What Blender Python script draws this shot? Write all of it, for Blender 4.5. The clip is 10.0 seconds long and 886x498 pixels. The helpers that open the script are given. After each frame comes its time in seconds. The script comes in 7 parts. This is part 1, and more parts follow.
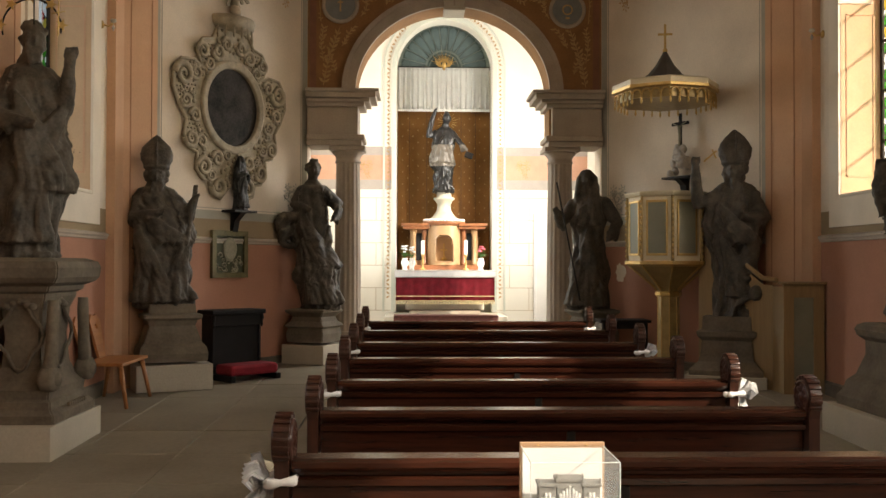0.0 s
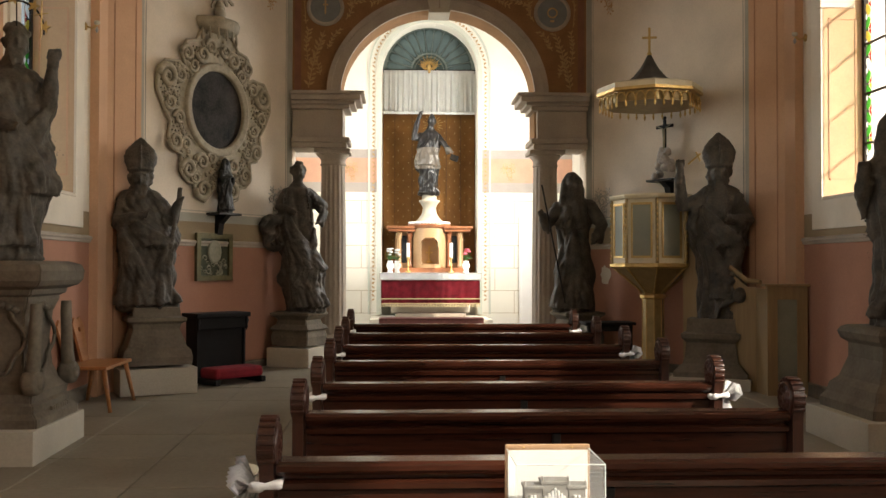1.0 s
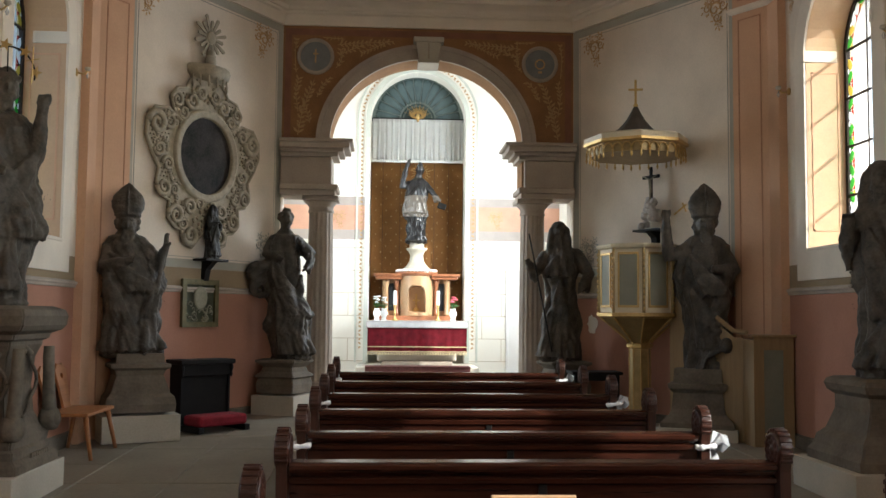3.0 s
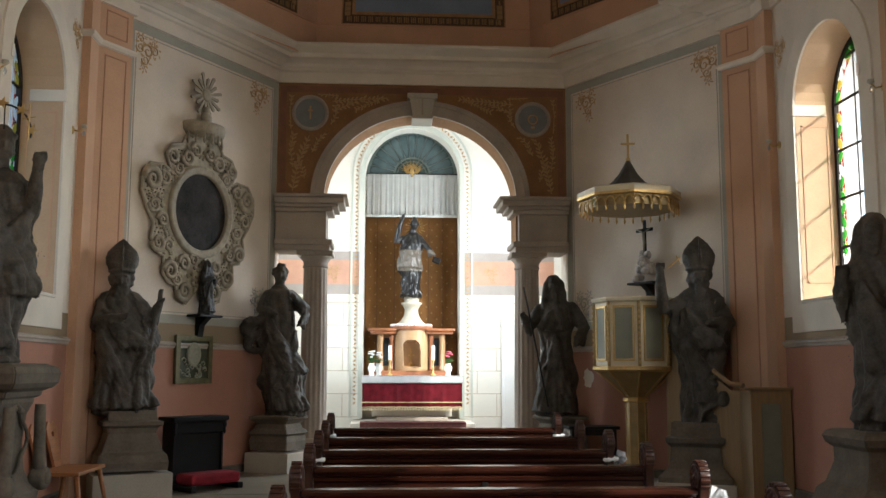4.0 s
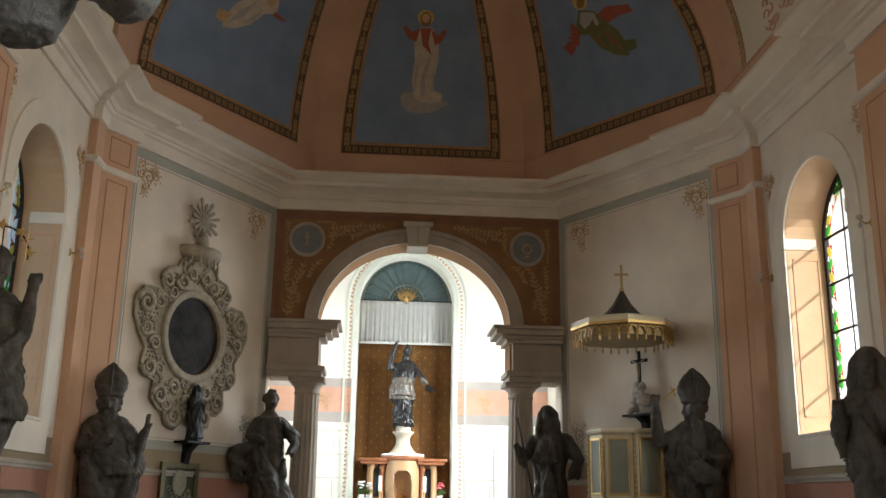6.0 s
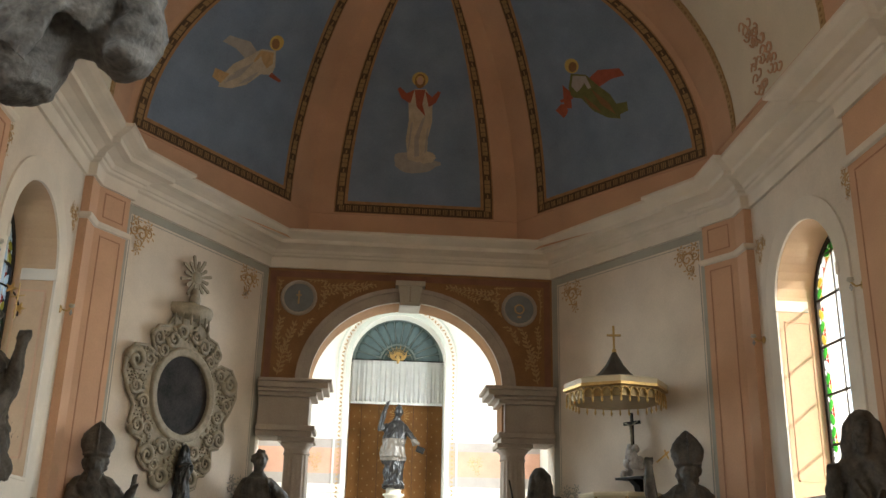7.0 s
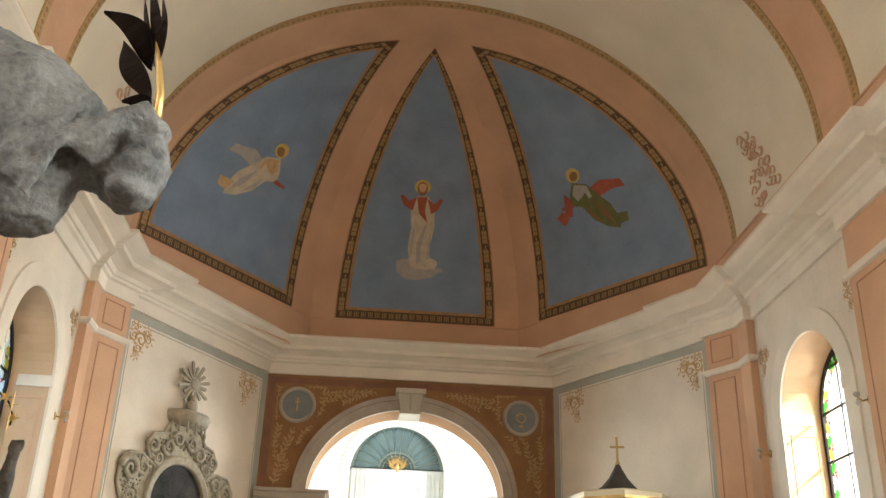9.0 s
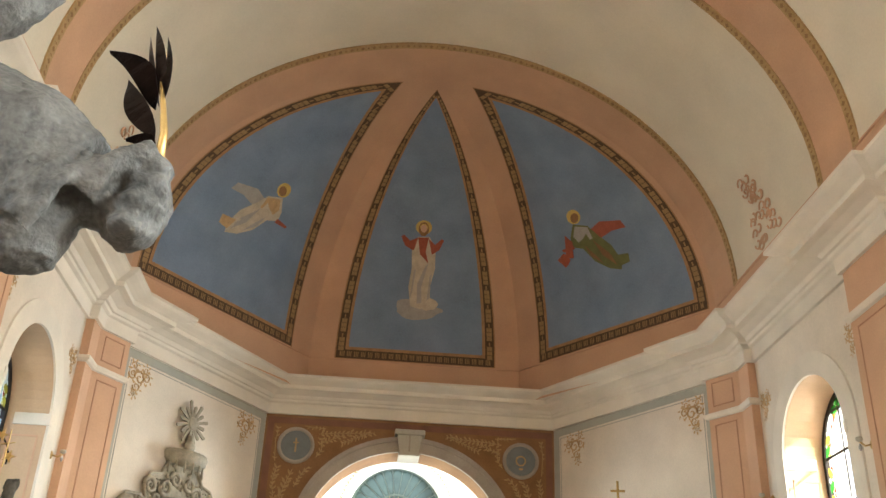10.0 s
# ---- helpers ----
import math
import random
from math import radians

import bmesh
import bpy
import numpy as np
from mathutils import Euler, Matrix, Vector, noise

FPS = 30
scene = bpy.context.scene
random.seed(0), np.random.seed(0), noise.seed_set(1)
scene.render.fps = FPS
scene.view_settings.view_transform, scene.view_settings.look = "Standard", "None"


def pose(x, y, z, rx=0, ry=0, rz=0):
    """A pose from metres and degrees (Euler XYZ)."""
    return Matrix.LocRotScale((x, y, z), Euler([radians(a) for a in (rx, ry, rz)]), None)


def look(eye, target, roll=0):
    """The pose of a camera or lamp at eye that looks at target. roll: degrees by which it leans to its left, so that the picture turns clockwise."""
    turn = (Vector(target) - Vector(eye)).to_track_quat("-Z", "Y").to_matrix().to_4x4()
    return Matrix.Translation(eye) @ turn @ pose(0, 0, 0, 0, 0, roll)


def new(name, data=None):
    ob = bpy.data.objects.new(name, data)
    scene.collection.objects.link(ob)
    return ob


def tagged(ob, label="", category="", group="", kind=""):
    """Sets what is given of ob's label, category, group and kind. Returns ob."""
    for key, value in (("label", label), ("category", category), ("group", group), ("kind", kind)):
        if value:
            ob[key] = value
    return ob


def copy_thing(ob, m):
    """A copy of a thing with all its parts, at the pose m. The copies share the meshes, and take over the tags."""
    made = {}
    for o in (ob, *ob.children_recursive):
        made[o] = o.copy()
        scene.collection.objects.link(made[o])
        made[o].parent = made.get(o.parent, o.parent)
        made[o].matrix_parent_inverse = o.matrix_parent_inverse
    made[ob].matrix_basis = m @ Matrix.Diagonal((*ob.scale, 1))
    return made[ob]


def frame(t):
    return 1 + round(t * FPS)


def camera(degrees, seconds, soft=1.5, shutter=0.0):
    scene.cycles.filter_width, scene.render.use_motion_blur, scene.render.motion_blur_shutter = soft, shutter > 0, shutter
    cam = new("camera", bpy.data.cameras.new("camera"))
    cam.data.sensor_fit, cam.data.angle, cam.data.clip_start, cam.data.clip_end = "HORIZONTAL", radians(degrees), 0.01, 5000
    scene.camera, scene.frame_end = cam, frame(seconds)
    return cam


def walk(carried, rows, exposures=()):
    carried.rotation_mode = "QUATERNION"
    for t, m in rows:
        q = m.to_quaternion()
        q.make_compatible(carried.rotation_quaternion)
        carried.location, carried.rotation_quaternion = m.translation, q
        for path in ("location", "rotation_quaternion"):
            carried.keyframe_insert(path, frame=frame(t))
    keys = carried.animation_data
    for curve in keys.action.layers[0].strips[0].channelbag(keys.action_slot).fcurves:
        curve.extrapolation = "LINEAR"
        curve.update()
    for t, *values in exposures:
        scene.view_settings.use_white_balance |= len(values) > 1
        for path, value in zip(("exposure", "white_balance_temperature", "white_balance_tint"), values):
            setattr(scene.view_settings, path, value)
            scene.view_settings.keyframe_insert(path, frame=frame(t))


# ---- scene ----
cam = camera(49.95, 10.0)
PATH = [
    (0.0, pose(-0.60, 0.0, 1.580, 90.89, -0.16, -1.70)),
    (0.5, pose(-0.60, 0.0, 1.580, 91.08, -0.21, -2.06)),
    (1.0, pose(-0.60, 0.0, 1.580, 91.05, -0.09, -2.58)),
    (1.5, pose(-0.60, 0.0, 1.580, 91.55, -0.32, -2.98)),
    (2.0, pose(-0.60, 0.0, 1.580, 92.35, -0.63, -3.32)),
    (3.5, pose(-0.60, 0.0, 1.580, 95.30, -0.38, -3.48)),
    (4.0, pose(-0.60, 0.0, 1.580, 97.21, -0.15, -3.66)),
    (4.5, pose(-0.60, 0.0, 1.580, 98.99, -0.31, -3.73)),
    (5.0, pose(-0.60, 0.0, 1.580, 100.78, -0.56, -3.73)),
    (5.5, pose(-0.60, 0.0, 1.580, 102.79, -0.77, -3.86)),
    (6.0, pose(-0.60, 0.0, 1.580, 104.89, -0.93, -4.17)),
    (7.5, pose(-0.60, 0.0, 1.580, 110.07, -1.34, -4.91)),
    (8.0, pose(-0.60, 0.0, 1.615, 111.60, -1.53, -4.90)),
    (8.5, pose(-0.60, 0.0, 1.642, 113.03, -1.53, -4.78)),
    (9.0, pose(-0.60, 0.0, 1.660, 114.62, -1.71, -4.83)),
    (9.5, pose(-0.60, 0.0, 1.658, 116.26, -1.99, -4.96)),
    (10.0, pose(-0.60, 0.0, 1.660, 117.06, -2.13, -4.98)),
]
walk(cam, PATH, exposures=[(0.0, 1.8, 7300, 11), (2.0, 1.82, 6350, 8), (3.5, 1.77, 5850, 6), (4.5, 1.55, 5850, 6), (5.5, 1.6, 5900, 6), (7.5, 2.15, 6200, 5), (9.0, 2.98, 6100, 4), (10.0, 3.12, 6000, 3)])

# ---- world, sun, large lights ----
world = bpy.data.worlds.new("sky")
scene.world = world
world.use_nodes = True
wn = world.node_tree
sky = wn.nodes.new("ShaderNodeTexSky")
sky.sky_type = "NISHITA"
sky.sun_disc = False
sky.sun_elevation = radians(31)
sky.sun_rotation = radians(129)
wn.links.new(sky.outputs[0], wn.nodes["Background"].inputs[0])
wn.nodes["Background"].inputs[1].default_value = 0.15

sun_data = bpy.data.lights.new("sun", "SUN")
sun_data.energy, sun_data.angle, sun_data.color = 1.9, radians(0.8), (1.0, 0.93, 0.82)
sun = new("sun", sun_data)
sun.matrix_world = look((0, 0, 0), (-3.4, 2.7, -2.65))


def window_light(name, x, y, z, w, h, target, power, colour=(1.0, 0.97, 0.92), spread=180):
    lamp = bpy.data.lights.new(name, "AREA")
    lamp.shape, lamp.size, lamp.size_y, lamp.energy, lamp.color, lamp.spread = "RECTANGLE", w, h, power, colour, radians(spread)
    ob = new(name, lamp)
    ob.matrix_world = look((x, y, z), target)
    return ob


for wy, east, west in ((9.6, 6, 1.5), (5.9, 9, 3.0), (2.4, 26, 10), (-1.0, 58, 24)):
    window_light("window_daylight", 4.62, wy, 3.8, 1.1, 2.8, (0, wy, 3.0), east, spread=135 if wy > 5 else 175)
    window_light("window_daylight", -4.62, wy, 3.8, 1.1, 2.8, (0, wy, 3.0), west, spread=135 if wy > 5 else 175)
window_light("chancel_daylight", 3.35, 17.0, 3.9, 1.6, 3.4, (-2, 17.6, 2.0), 118, (0.94, 0.97, 1.0))
window_light("chancel_daylight", -3.35, 17.0, 3.9, 1.6, 3.4, (2, 17.6, 2.0), 58, (0.94, 0.97, 1.0))

# ---- materials ----


def mat(name, colour, rough=0.8, metal=0.0, var=0.25, scale=6.0, bump=0.15, fine=60.0, dark=None, spec=0.3):
    """A procedural surface: two scales of mottling in colour and relief."""
    m = bpy.data.materials.new(name)
    m.use_nodes = True
    nt = m.node_tree
    b = nt.nodes["Principled BSDF"]
    b.inputs["Roughness"].default_value = rough
    b.inputs["Metallic"].default_value = metal
    b.inputs["Specular IOR Level"].default_value = spec
    co = nt.nodes.new("ShaderNodeTexCoord")
    n1 = nt.nodes.new("ShaderNodeTexNoise")
    n1.inputs["Scale"].default_value, n1.inputs["Detail"].default_value = scale, 6.0
    n2 = nt.nodes.new("ShaderNodeTexNoise")
    n2.inputs["Scale"].default_value, n2.inputs["Detail"].default_value = fine, 4.0
    geo = nt.nodes.new("ShaderNodeNewGeometry")
    nt.links.new(geo.outputs["Position"], n1.inputs["Vector"])
    nt.links.new(geo.outputs["Position"], n2.inputs["Vector"])
    ramp = nt.nodes.new("ShaderNodeValToRGB")
    c0 = dark or tuple(c * (1 - var) for c in colour)
    c1 = tuple(min(1.0, c * (1 + var * 0.5)) for c in colour)
    ramp.color_ramp.elements[0].position, ramp.color_ramp.elements[0].color = 0.3, (*c0, 1)
    ramp.color_ramp.elements[1].position, ramp.color_ramp.elements[1].color = 0.7, (*c1, 1)
    mx = nt.nodes.new("ShaderNodeMath")
    mx.operation = "MULTIPLY_ADD"
    mx.inputs[1].default_value = 0.35
    nt.links.new(n2.outputs["Fac"], mx.inputs[0])
    ad = nt.nodes.new("ShaderNodeMath")
    ad.operation = "MULTIPLY_ADD"
    ad.inputs[1].default_value, ad.inputs[2].default_value = 0.65, 0.0
    nt.links.new(n1.outputs["Fac"], ad.inputs[0])
    nt.links.new(ad.outputs[0], mx.inputs[2])
    nt.links.new(mx.outputs[0], ramp.inputs["Fac"])
    nt.links.new(ramp.outputs["Color"], b.inputs["Base Color"])
    if bump:
        bp = nt.nodes.new("ShaderNodeBump")
        bp.inputs["Strength"].default_value, bp.inputs["Distance"].default_value = bump, 0.02
        nt.links.new(mx.outputs[0], bp.inputs["Height"])
        nt.links.new(bp.outputs["Normal"], b.inputs["Normal"])
    return m


def wood(name, c0, c1, rough=0.35, axis=0, scale=3.0):
    m = mat(name, c0, rough, 0, 0.3, 4, 0.06, 80, spec=0.5)
    nt = m.node_tree
    ramp = [n for n in nt.nodes if n.type == "VALTORGB"][0]
    ramp.color_ramp.elements[0].color, ramp.color_ramp.elements[1].color = (*c0, 1), (*c1, 1)
    mp = nt.nodes.new("ShaderNodeMapping")
    sc = [14.0, 14.0, 14.0]
    sc[axis] = 0.8
    mp.inputs["Scale"].default_value = sc
    geo = [n for n in nt.nodes if n.type == "NEW_GEOMETRY"][0]
    nt.links.new(geo.outputs["Position"], mp.inputs["Vector"])
    for n in nt.nodes:
        if n.type == "TEX_NOISE":
            nt.links.new(mp.outputs[0], n.inputs["Vector"])
            n.inputs["Scale"].default_value = scale if n.inputs["Scale"].default_value < 20 else scale * 6
    return m


def wall_paint(name, upper):
    """Lime-washed wall: brick-pink dado, stone-coloured band and pale upper field, blotched and scuffed."""
    m = mat(name, upper, 0.9, 0, 0.16, 1.6, 0.2, 45)
    nt = m.node_tree
    geo = [n for n in nt.nodes if n.type == "NEW_GEOMETRY"][0]
    b = nt.nodes["Principled BSDF"]
    src = b.inputs["Base Color"].links[0].from_socket
    sep = nt.nodes.new("ShaderNodeSeparateXYZ")
    nt.links.new(geo.outputs["Position"], sep.inputs[0])
    rp = nt.nodes.new("ShaderNodeValToRGB")
    rp.color_ramp.interpolation = "CONSTANT"
    els = rp.color_ramp.elements
    els[0].position, els[0].color = 0.0, (0.56, 0.315, 0.25, 1)
    els[1].position, els[1].color = 0.190, (0.42, 0.36, 0.27, 1)
    e = els.new(0.216)
    e.color = (1, 1, 1, 1)
    dv = nt.nodes.new("ShaderNodeMath")
    dv.operation, dv.inputs[1].default_value = "DIVIDE", 10.0
    nt.links.new(sep.outputs[2], dv.inputs[0])
    nt.links.new(dv.outputs[0], rp.inputs["Fac"])
    mul = nt.nodes.new("ShaderNodeMix")
    mul.data_type, mul.blend_type = "RGBA", "MULTIPLY"
    mul.inputs[0].default_value = 1.0
    nt.links.new(src, mul.inputs[6])
    nt.links.new(rp.outputs["Color"], mul.inputs[7])
    nt.links.new(mul.outputs[2], b.inputs["Base Color"])
    return m


WALL = wall_paint("limewash_wall", (0.72, 0.63, 0.52))
CREAM = mat("cream_vault_plaster", (0.70, 0.62, 0.485), 0.9, 0, 0.12, 1.2, 0.15, 40)
STUCCO = mat("pale_stucco", (0.74, 0.66, 0.55), 0.8, 0, 0.12, 2.5, 0.12, 60)
SALMON = mat("salmon_paint", (0.60, 0.365, 0.228), 0.85, 0, 0.16, 1.5, 0.12, 50)
BROWN = mat("brown_ornament_ground", (0.28, 0.148, 0.062), 0.85, 0, 0.3, 3, 0.1, 40)
BLUE = mat("blue_painted_plaster", (0.222, 0.282, 0.378), 0.9, 0, 0.22, 2.2, 0.1, 40)
DARKLINE = mat("dark_border_paint", (0.11, 0.065, 0.035), 0.8, 0, 0.3, 9, 0.05, 60)
GREYLINE = mat("grey_green_line_paint", (0.40, 0.385, 0.325), 0.85, 0, 0.15, 3, 0.1, 60)
OCHRE = mat("ochre_scroll_paint", (0.54, 0.35, 0.17), 0.85, 0, 0.3, 12, 0.05, 60)
GOLDLINE = mat("dull_gold_paint", (0.44, 0.28, 0.12), 0.6, 0, 0.3, 14, 0.05, 70)
SANDSTONE = mat("weathered_sandstone", (0.165, 0.138, 0.104), 0.9, 0, 0.45, 3.5, 0.4, 30)
STATUE = mat("dark_weathered_stone", (0.098, 0.083, 0.063), 0.6, 0, 0.4, 7, 0.6, 45, dark=(0.020, 0.017, 0.014), spec=0.4)
PLINTH = mat("pale_plinth_stone", (0.48, 0.44, 0.36), 0.85, 0, 0.2, 2, 0.2, 50)
FRAMESTONE = mat("grey_brown_stone", (0.43, 0.365, 0.30), 0.8, 0, 0.25, 2.5, 0.2, 45)
WHITEWASH = mat("white_chancel_plaster", (0.80, 0.77, 0.68), 0.9, 0, 0.06, 2, 0.1, 50)
PINKBAND = mat("pink_band_paint", (0.62, 0.36, 0.25), 0.9, 0, 0.15, 3, 0.1, 50)
GREYBAND = mat("grey_band_paint", (0.42, 0.37, 0.33), 0.9, 0, 0.15, 3, 0.1, 50)
FLOORSTONE = mat("worn_flagstone", (0.26, 0.23, 0.175), 0.55, 0, 0.3, 1.3, 0.15, 25, spec=0.4)
GROUT = mat("dark_joint", (0.12, 0.10, 0.08), 0.9)
PEWWOOD = wood("dark_varnished_wood", (0.020, 0.0065, 0.004), (0.056, 0.016, 0.008), 0.24)
PEWEND = wood("dark_varnished_end_wood", (0.022, 0.008, 0.005), (0.06, 0.02, 0.011), 0.3, 2)
# near-black colour that stands for the shade inside the pew backs' centre gap
GAPSHADE = mat("dark_gap_shade", (0.006, 0.004, 0.003), 0.5, 0, 0.4, 9, 0.1, 60)
GILT = mat("gilding", (0.55, 0.37, 0.14), 0.42, 0.8, 0.25, 14, 0.1, 60)
IVORY = mat("ivory_paint", (0.68, 0.60, 0.42), 0.45, 0, 0.12, 5, 0.05, 60)
BLACKMETAL = mat("blackened_metal", (0.02, 0.018, 0.016), 0.5, 0.6)

# ---- geometry helpers ----


def finish(bm, name, material, parent=None, smooth=False, label=""):
    bmesh.ops.recalc_face_normals(bm, faces=bm.faces)
    me = bpy.data.meshes.new(name)
    bm.to_mesh(me)
    bm.free()
    for mm in (material if isinstance(material, (list, tuple)) else (material,)):
        me.materials.append(mm)
    if smooth:
        me.polygons.foreach_set("use_smooth", [True] * len(me.polygons))
    ob = new(name, me)
    if parent:
        ob.parent = parent
    if label:
        ob["label"] = label
    return ob


def part(name, bm, material, parent, label="", smooth=False):
    return finish(bm, name, material, parent, smooth, label)


def structure(name, bm, material, label, category, smooth=False):
    return tagged(finish(bm, name, material, None, smooth), label, category, kind="structure")


def empty(name, label, category, group="", m=None):
    ob = tagged(new(name), label, category, group)
    if m is not None:
        ob.matrix_world = m
    return ob


def box(bm, x0, x1, y0, y1, z0, z1, bevel=0.0, m=None):
    r = bmesh.ops.create_cube(bm, size=1.0)
    vs = r["verts"]
    mm = Matrix.Translation(((x0 + x1) / 2, (y0 + y1) / 2, (z0 + z1) / 2)) @ Matrix.Diagonal((x1 - x0, y1 - y0, z1 - z0, 1))
    bmesh.ops.transform(bm, matrix=(m @ mm) if m is not None else mm, verts=vs)
    if bevel:
        es = list({e for v in vs for e in v.link_edges})
        bmesh.ops.bevel(bm, geom=es, offset=bevel, segments=2, affect="EDGES", profile=0.5)
    return bm


def boxed(*a, **k):
    return box(bmesh.new(), *a, **k)


def outline_solid(bm, loops, to3d, depth):
    """Fills 2D loops (the first the outside, the rest holes) and gives the sheet a depth. to3d(u, v, w): w runs into the wall."""
    edges = []
    for lp in loops:
        vs = [bm.verts.new(to3d(u, v, 0.0)) for u, v in lp]
        edges += [bm.edges.new((vs[i], vs[(i + 1) % len(vs)])) for i in range(len(vs))]
    r = bmesh.ops.triangle_fill(bm, use_beauty=True, use_dissolve=False, edges=edges)
    faces = [g for g in r["geom"] if isinstance(g, bmesh.types.BMFace)]
    ex = bmesh.ops.extrude_face_region(bm, geom=faces)
    nv = [g for g in ex["geom"] if isinstance(g, bmesh.types.BMVert)]
    d = Vector(to3d(0, 0, depth)) - Vector(to3d(0, 0, 0))
    bmesh.ops.translate(bm, verts=nv, vec=d)
    return bm


def arch_loop(c, hw, v0, spring, rise, n=24):
    pts = [(c - hw, v0), (c + hw, v0)]
    pts += [(c + hw * math.cos(math.pi * i / n), spring + rise * math.sin(math.pi * i / n)) for i in range(n + 1)]
    return pts


def sweep(bm, path, profile, closed=False):
    """Sweeps a profile of (inward offset, height) along a plan path, with mitred corners. Inward is to the left of the path."""
    n = len(path)
    rings = []
    for i, p in enumerate(path):
        p = Vector(p)
        a = (p - Vector(path[i - 1])).normalized() if i > 0 else None
        b = (Vector(path[i + 1]) - p).normalized() if i < n - 1 else None
        a = a or b
        b = b or a
        na, nb = Vector((-a.y, a.x)), Vector((-b.y, b.x))
        mid = (na + nb).normalized()
        k = 1.0 / max(0.3, mid.dot(na))
        rings.append([bm.verts.new((p.x + mid.x * k * o, p.y + mid.y * k * o, z)) for o, z in profile])
    for r0, r1 in zip(rings, rings[1:]):
        for j in range(len(profile) - 1):
            bm.faces.new((r0[j], r1[j], r1[j + 1], r0[j + 1]))
    return bm


def lathe(bm, profile, n=24, m=None, square=0.0, rot=0.0):
    """Turns a profile of (radius, height) round z."""
    rings = []
    for r, z in profile:
        ring = []
        for i in range(n):
            a = 2 * math.pi * i / n + rot
            v = Vector((r * math.cos(a), r * math.sin(a), z))
            ring.append(bm.verts.new(m @ v if m is not None else v))
        rings.append(ring)
    for a, b in zip(rings, rings[1:]):
        for i in range(n):
            bm.faces.new((a[i], a[(i + 1) % n], b[(i + 1) % n], b[i]))
    bm.faces.new(rings[0][::-1])
    bm.faces.new(rings[-1])
    return bm


def tube(bm, pts, radii, n=10):
    """A round limb along points."""
    rings = []
    pts = [Vector(p) for p in pts]
    for i, p in enumerate(pts):
        d = (pts[min(i + 1, len(pts) - 1)] - pts[max(i - 1, 0)]).normalized()
        s = d.orthogonal().normalized()
        if rings:
            s = (prev - d * prev.dot(d)).normalized()
        prev = s
        t = d.cross(s)
        r = radii[i] if isinstance(radii, (list, tuple)) else radii
        rings.append([bm.verts.new(p + (s * math.cos(2 * math.pi * k / n) + t * math.sin(2 * math.pi * k / n)) * r) for k in range(n)])
    for a, b in zip(rings, rings[1:]):
        for k in range(n):
            bm.faces.new((a[k], a[(k + 1) % n], b[(k + 1) % n], b[k]))
    bm.faces.new(rings[0][::-1])
    bm.faces.new(rings[-1])
    return bm


def ball(bm, c, rx, ry=None, rz=None, seg=14, m=None):
    r = bmesh.ops.create_uvsphere(bm, u_segments=seg, v_segments=max(6, seg // 2 + 1), radius=1.0)
    mm = Matrix.Translation(c) @ (m if m is not None else Matrix()) @ Matrix.Diagonal((rx, ry or rx, rz or rx, 1))
    bmesh.ops.transform(bm, matrix=mm, verts=r["verts"])
    return bm


# ---- the building ----
HW, YF, YC, FW = 4.10, 14.30, 11.20, 2.22      # half width, front wall, apse corner, half front wall
DIAG = math.hypot(HW - FW, YF - YC)
ZCORN, ZBASE, CROWN, YA = 5.94, 6.85, 3.39, 11.30
WINDOWS = (9.6, 5.9, 2.4, -1.0)
YBACK = -4.0

bm = box(bmesh.new(), -4.6, 4.6, YBACK - 0.5, 15.0, -0.3, -0.012)
structure("floor_bed", bm, GROUT, "dark mortar bed under worn stone floor", "floor")


def side_wall(sign):
    holes = [[(c - 0.75, 2.32)] + [(c + 0.75, 2.32)] + [(c + 0.75 * math.cos(math.pi * i / 20), 4.55 + 0.75 * math.sin(math.pi * i / 20)) for i in range(21)] for c in WINDOWS]
    out = [(YBACK, -0.3), (YC, -0.3), (YC, 10.6), (YBACK, 10.6)]
    bm = outline_solid(bmesh.new(), [out] + holes, lambda u, v, w: (sign * (HW + w), u, v), 0.75)
    return structure("wall_east" if sign > 0 else "wall_west", bm, WALL, "limewashed nave wall with pink dado and round-headed windows", "wall")


side_wall(1)
side_wall(-1)


def diag_m(sign):
    """Local x along the diagonal wall from the front corner, y into the room, z up."""
    d = Vector((sign * (HW - FW), YC - YF, 0)).normalized()
    n = Vector((-sign * (YF - YC), -(HW - FW), 0)).normalized()
    m = Matrix(((d.x, n.x, 0, sign * FW), (d.y, n.y, 0, YF), (0, 0, 1, 0), (0, 0, 0, 1)))
    return m


DM = {s: diag_m(s) for s in (1, -1)}
for s, nm in ((1, "wall_northeast"), (-1, "wall_northwest")):
    bm = box(bmesh.new(), 0, DIAG, -0.6, 0, -0.3, 10.6, m=DM[s])
    structure(nm, bm, WALL, "limewashed diagonal apse wall with pink dado", "wall")

# front wall with the three-part opening
bm = bmesh.new()
AR, AS, ARISE, AX = 1.462, 4.16, 1.295, -0.035
loop = [(-2.75, 3.36), (-2.75, 10.6), (2.75, 10.6), (2.75, 3.36), (AX + AR, 3.36), (AX + AR, AS)]
loop += [(AX + AR * math.cos(math.pi * i / 40), AS + ARISE * math.sin(math.pi * i / 40)) for i in range(1, 40)]
loop += [(AX - AR, AS), (AX - AR, 3.36)]
outline_solid(bm, [loop], lambda u, v, w: (u, YF + w, v), 0.55)
structure("wall_north", bm, BROWN, "brown painted wall with round triumphal arch opening", "wall")
for s in (1, -1):
    structure("wall_stub", box(bmesh.new(), *sorted((s * 2.75, s * 2.225)), YF, YF + 0.55, -0.3, 3.36), WALL, "limewashed end of the arch wall", "wall")
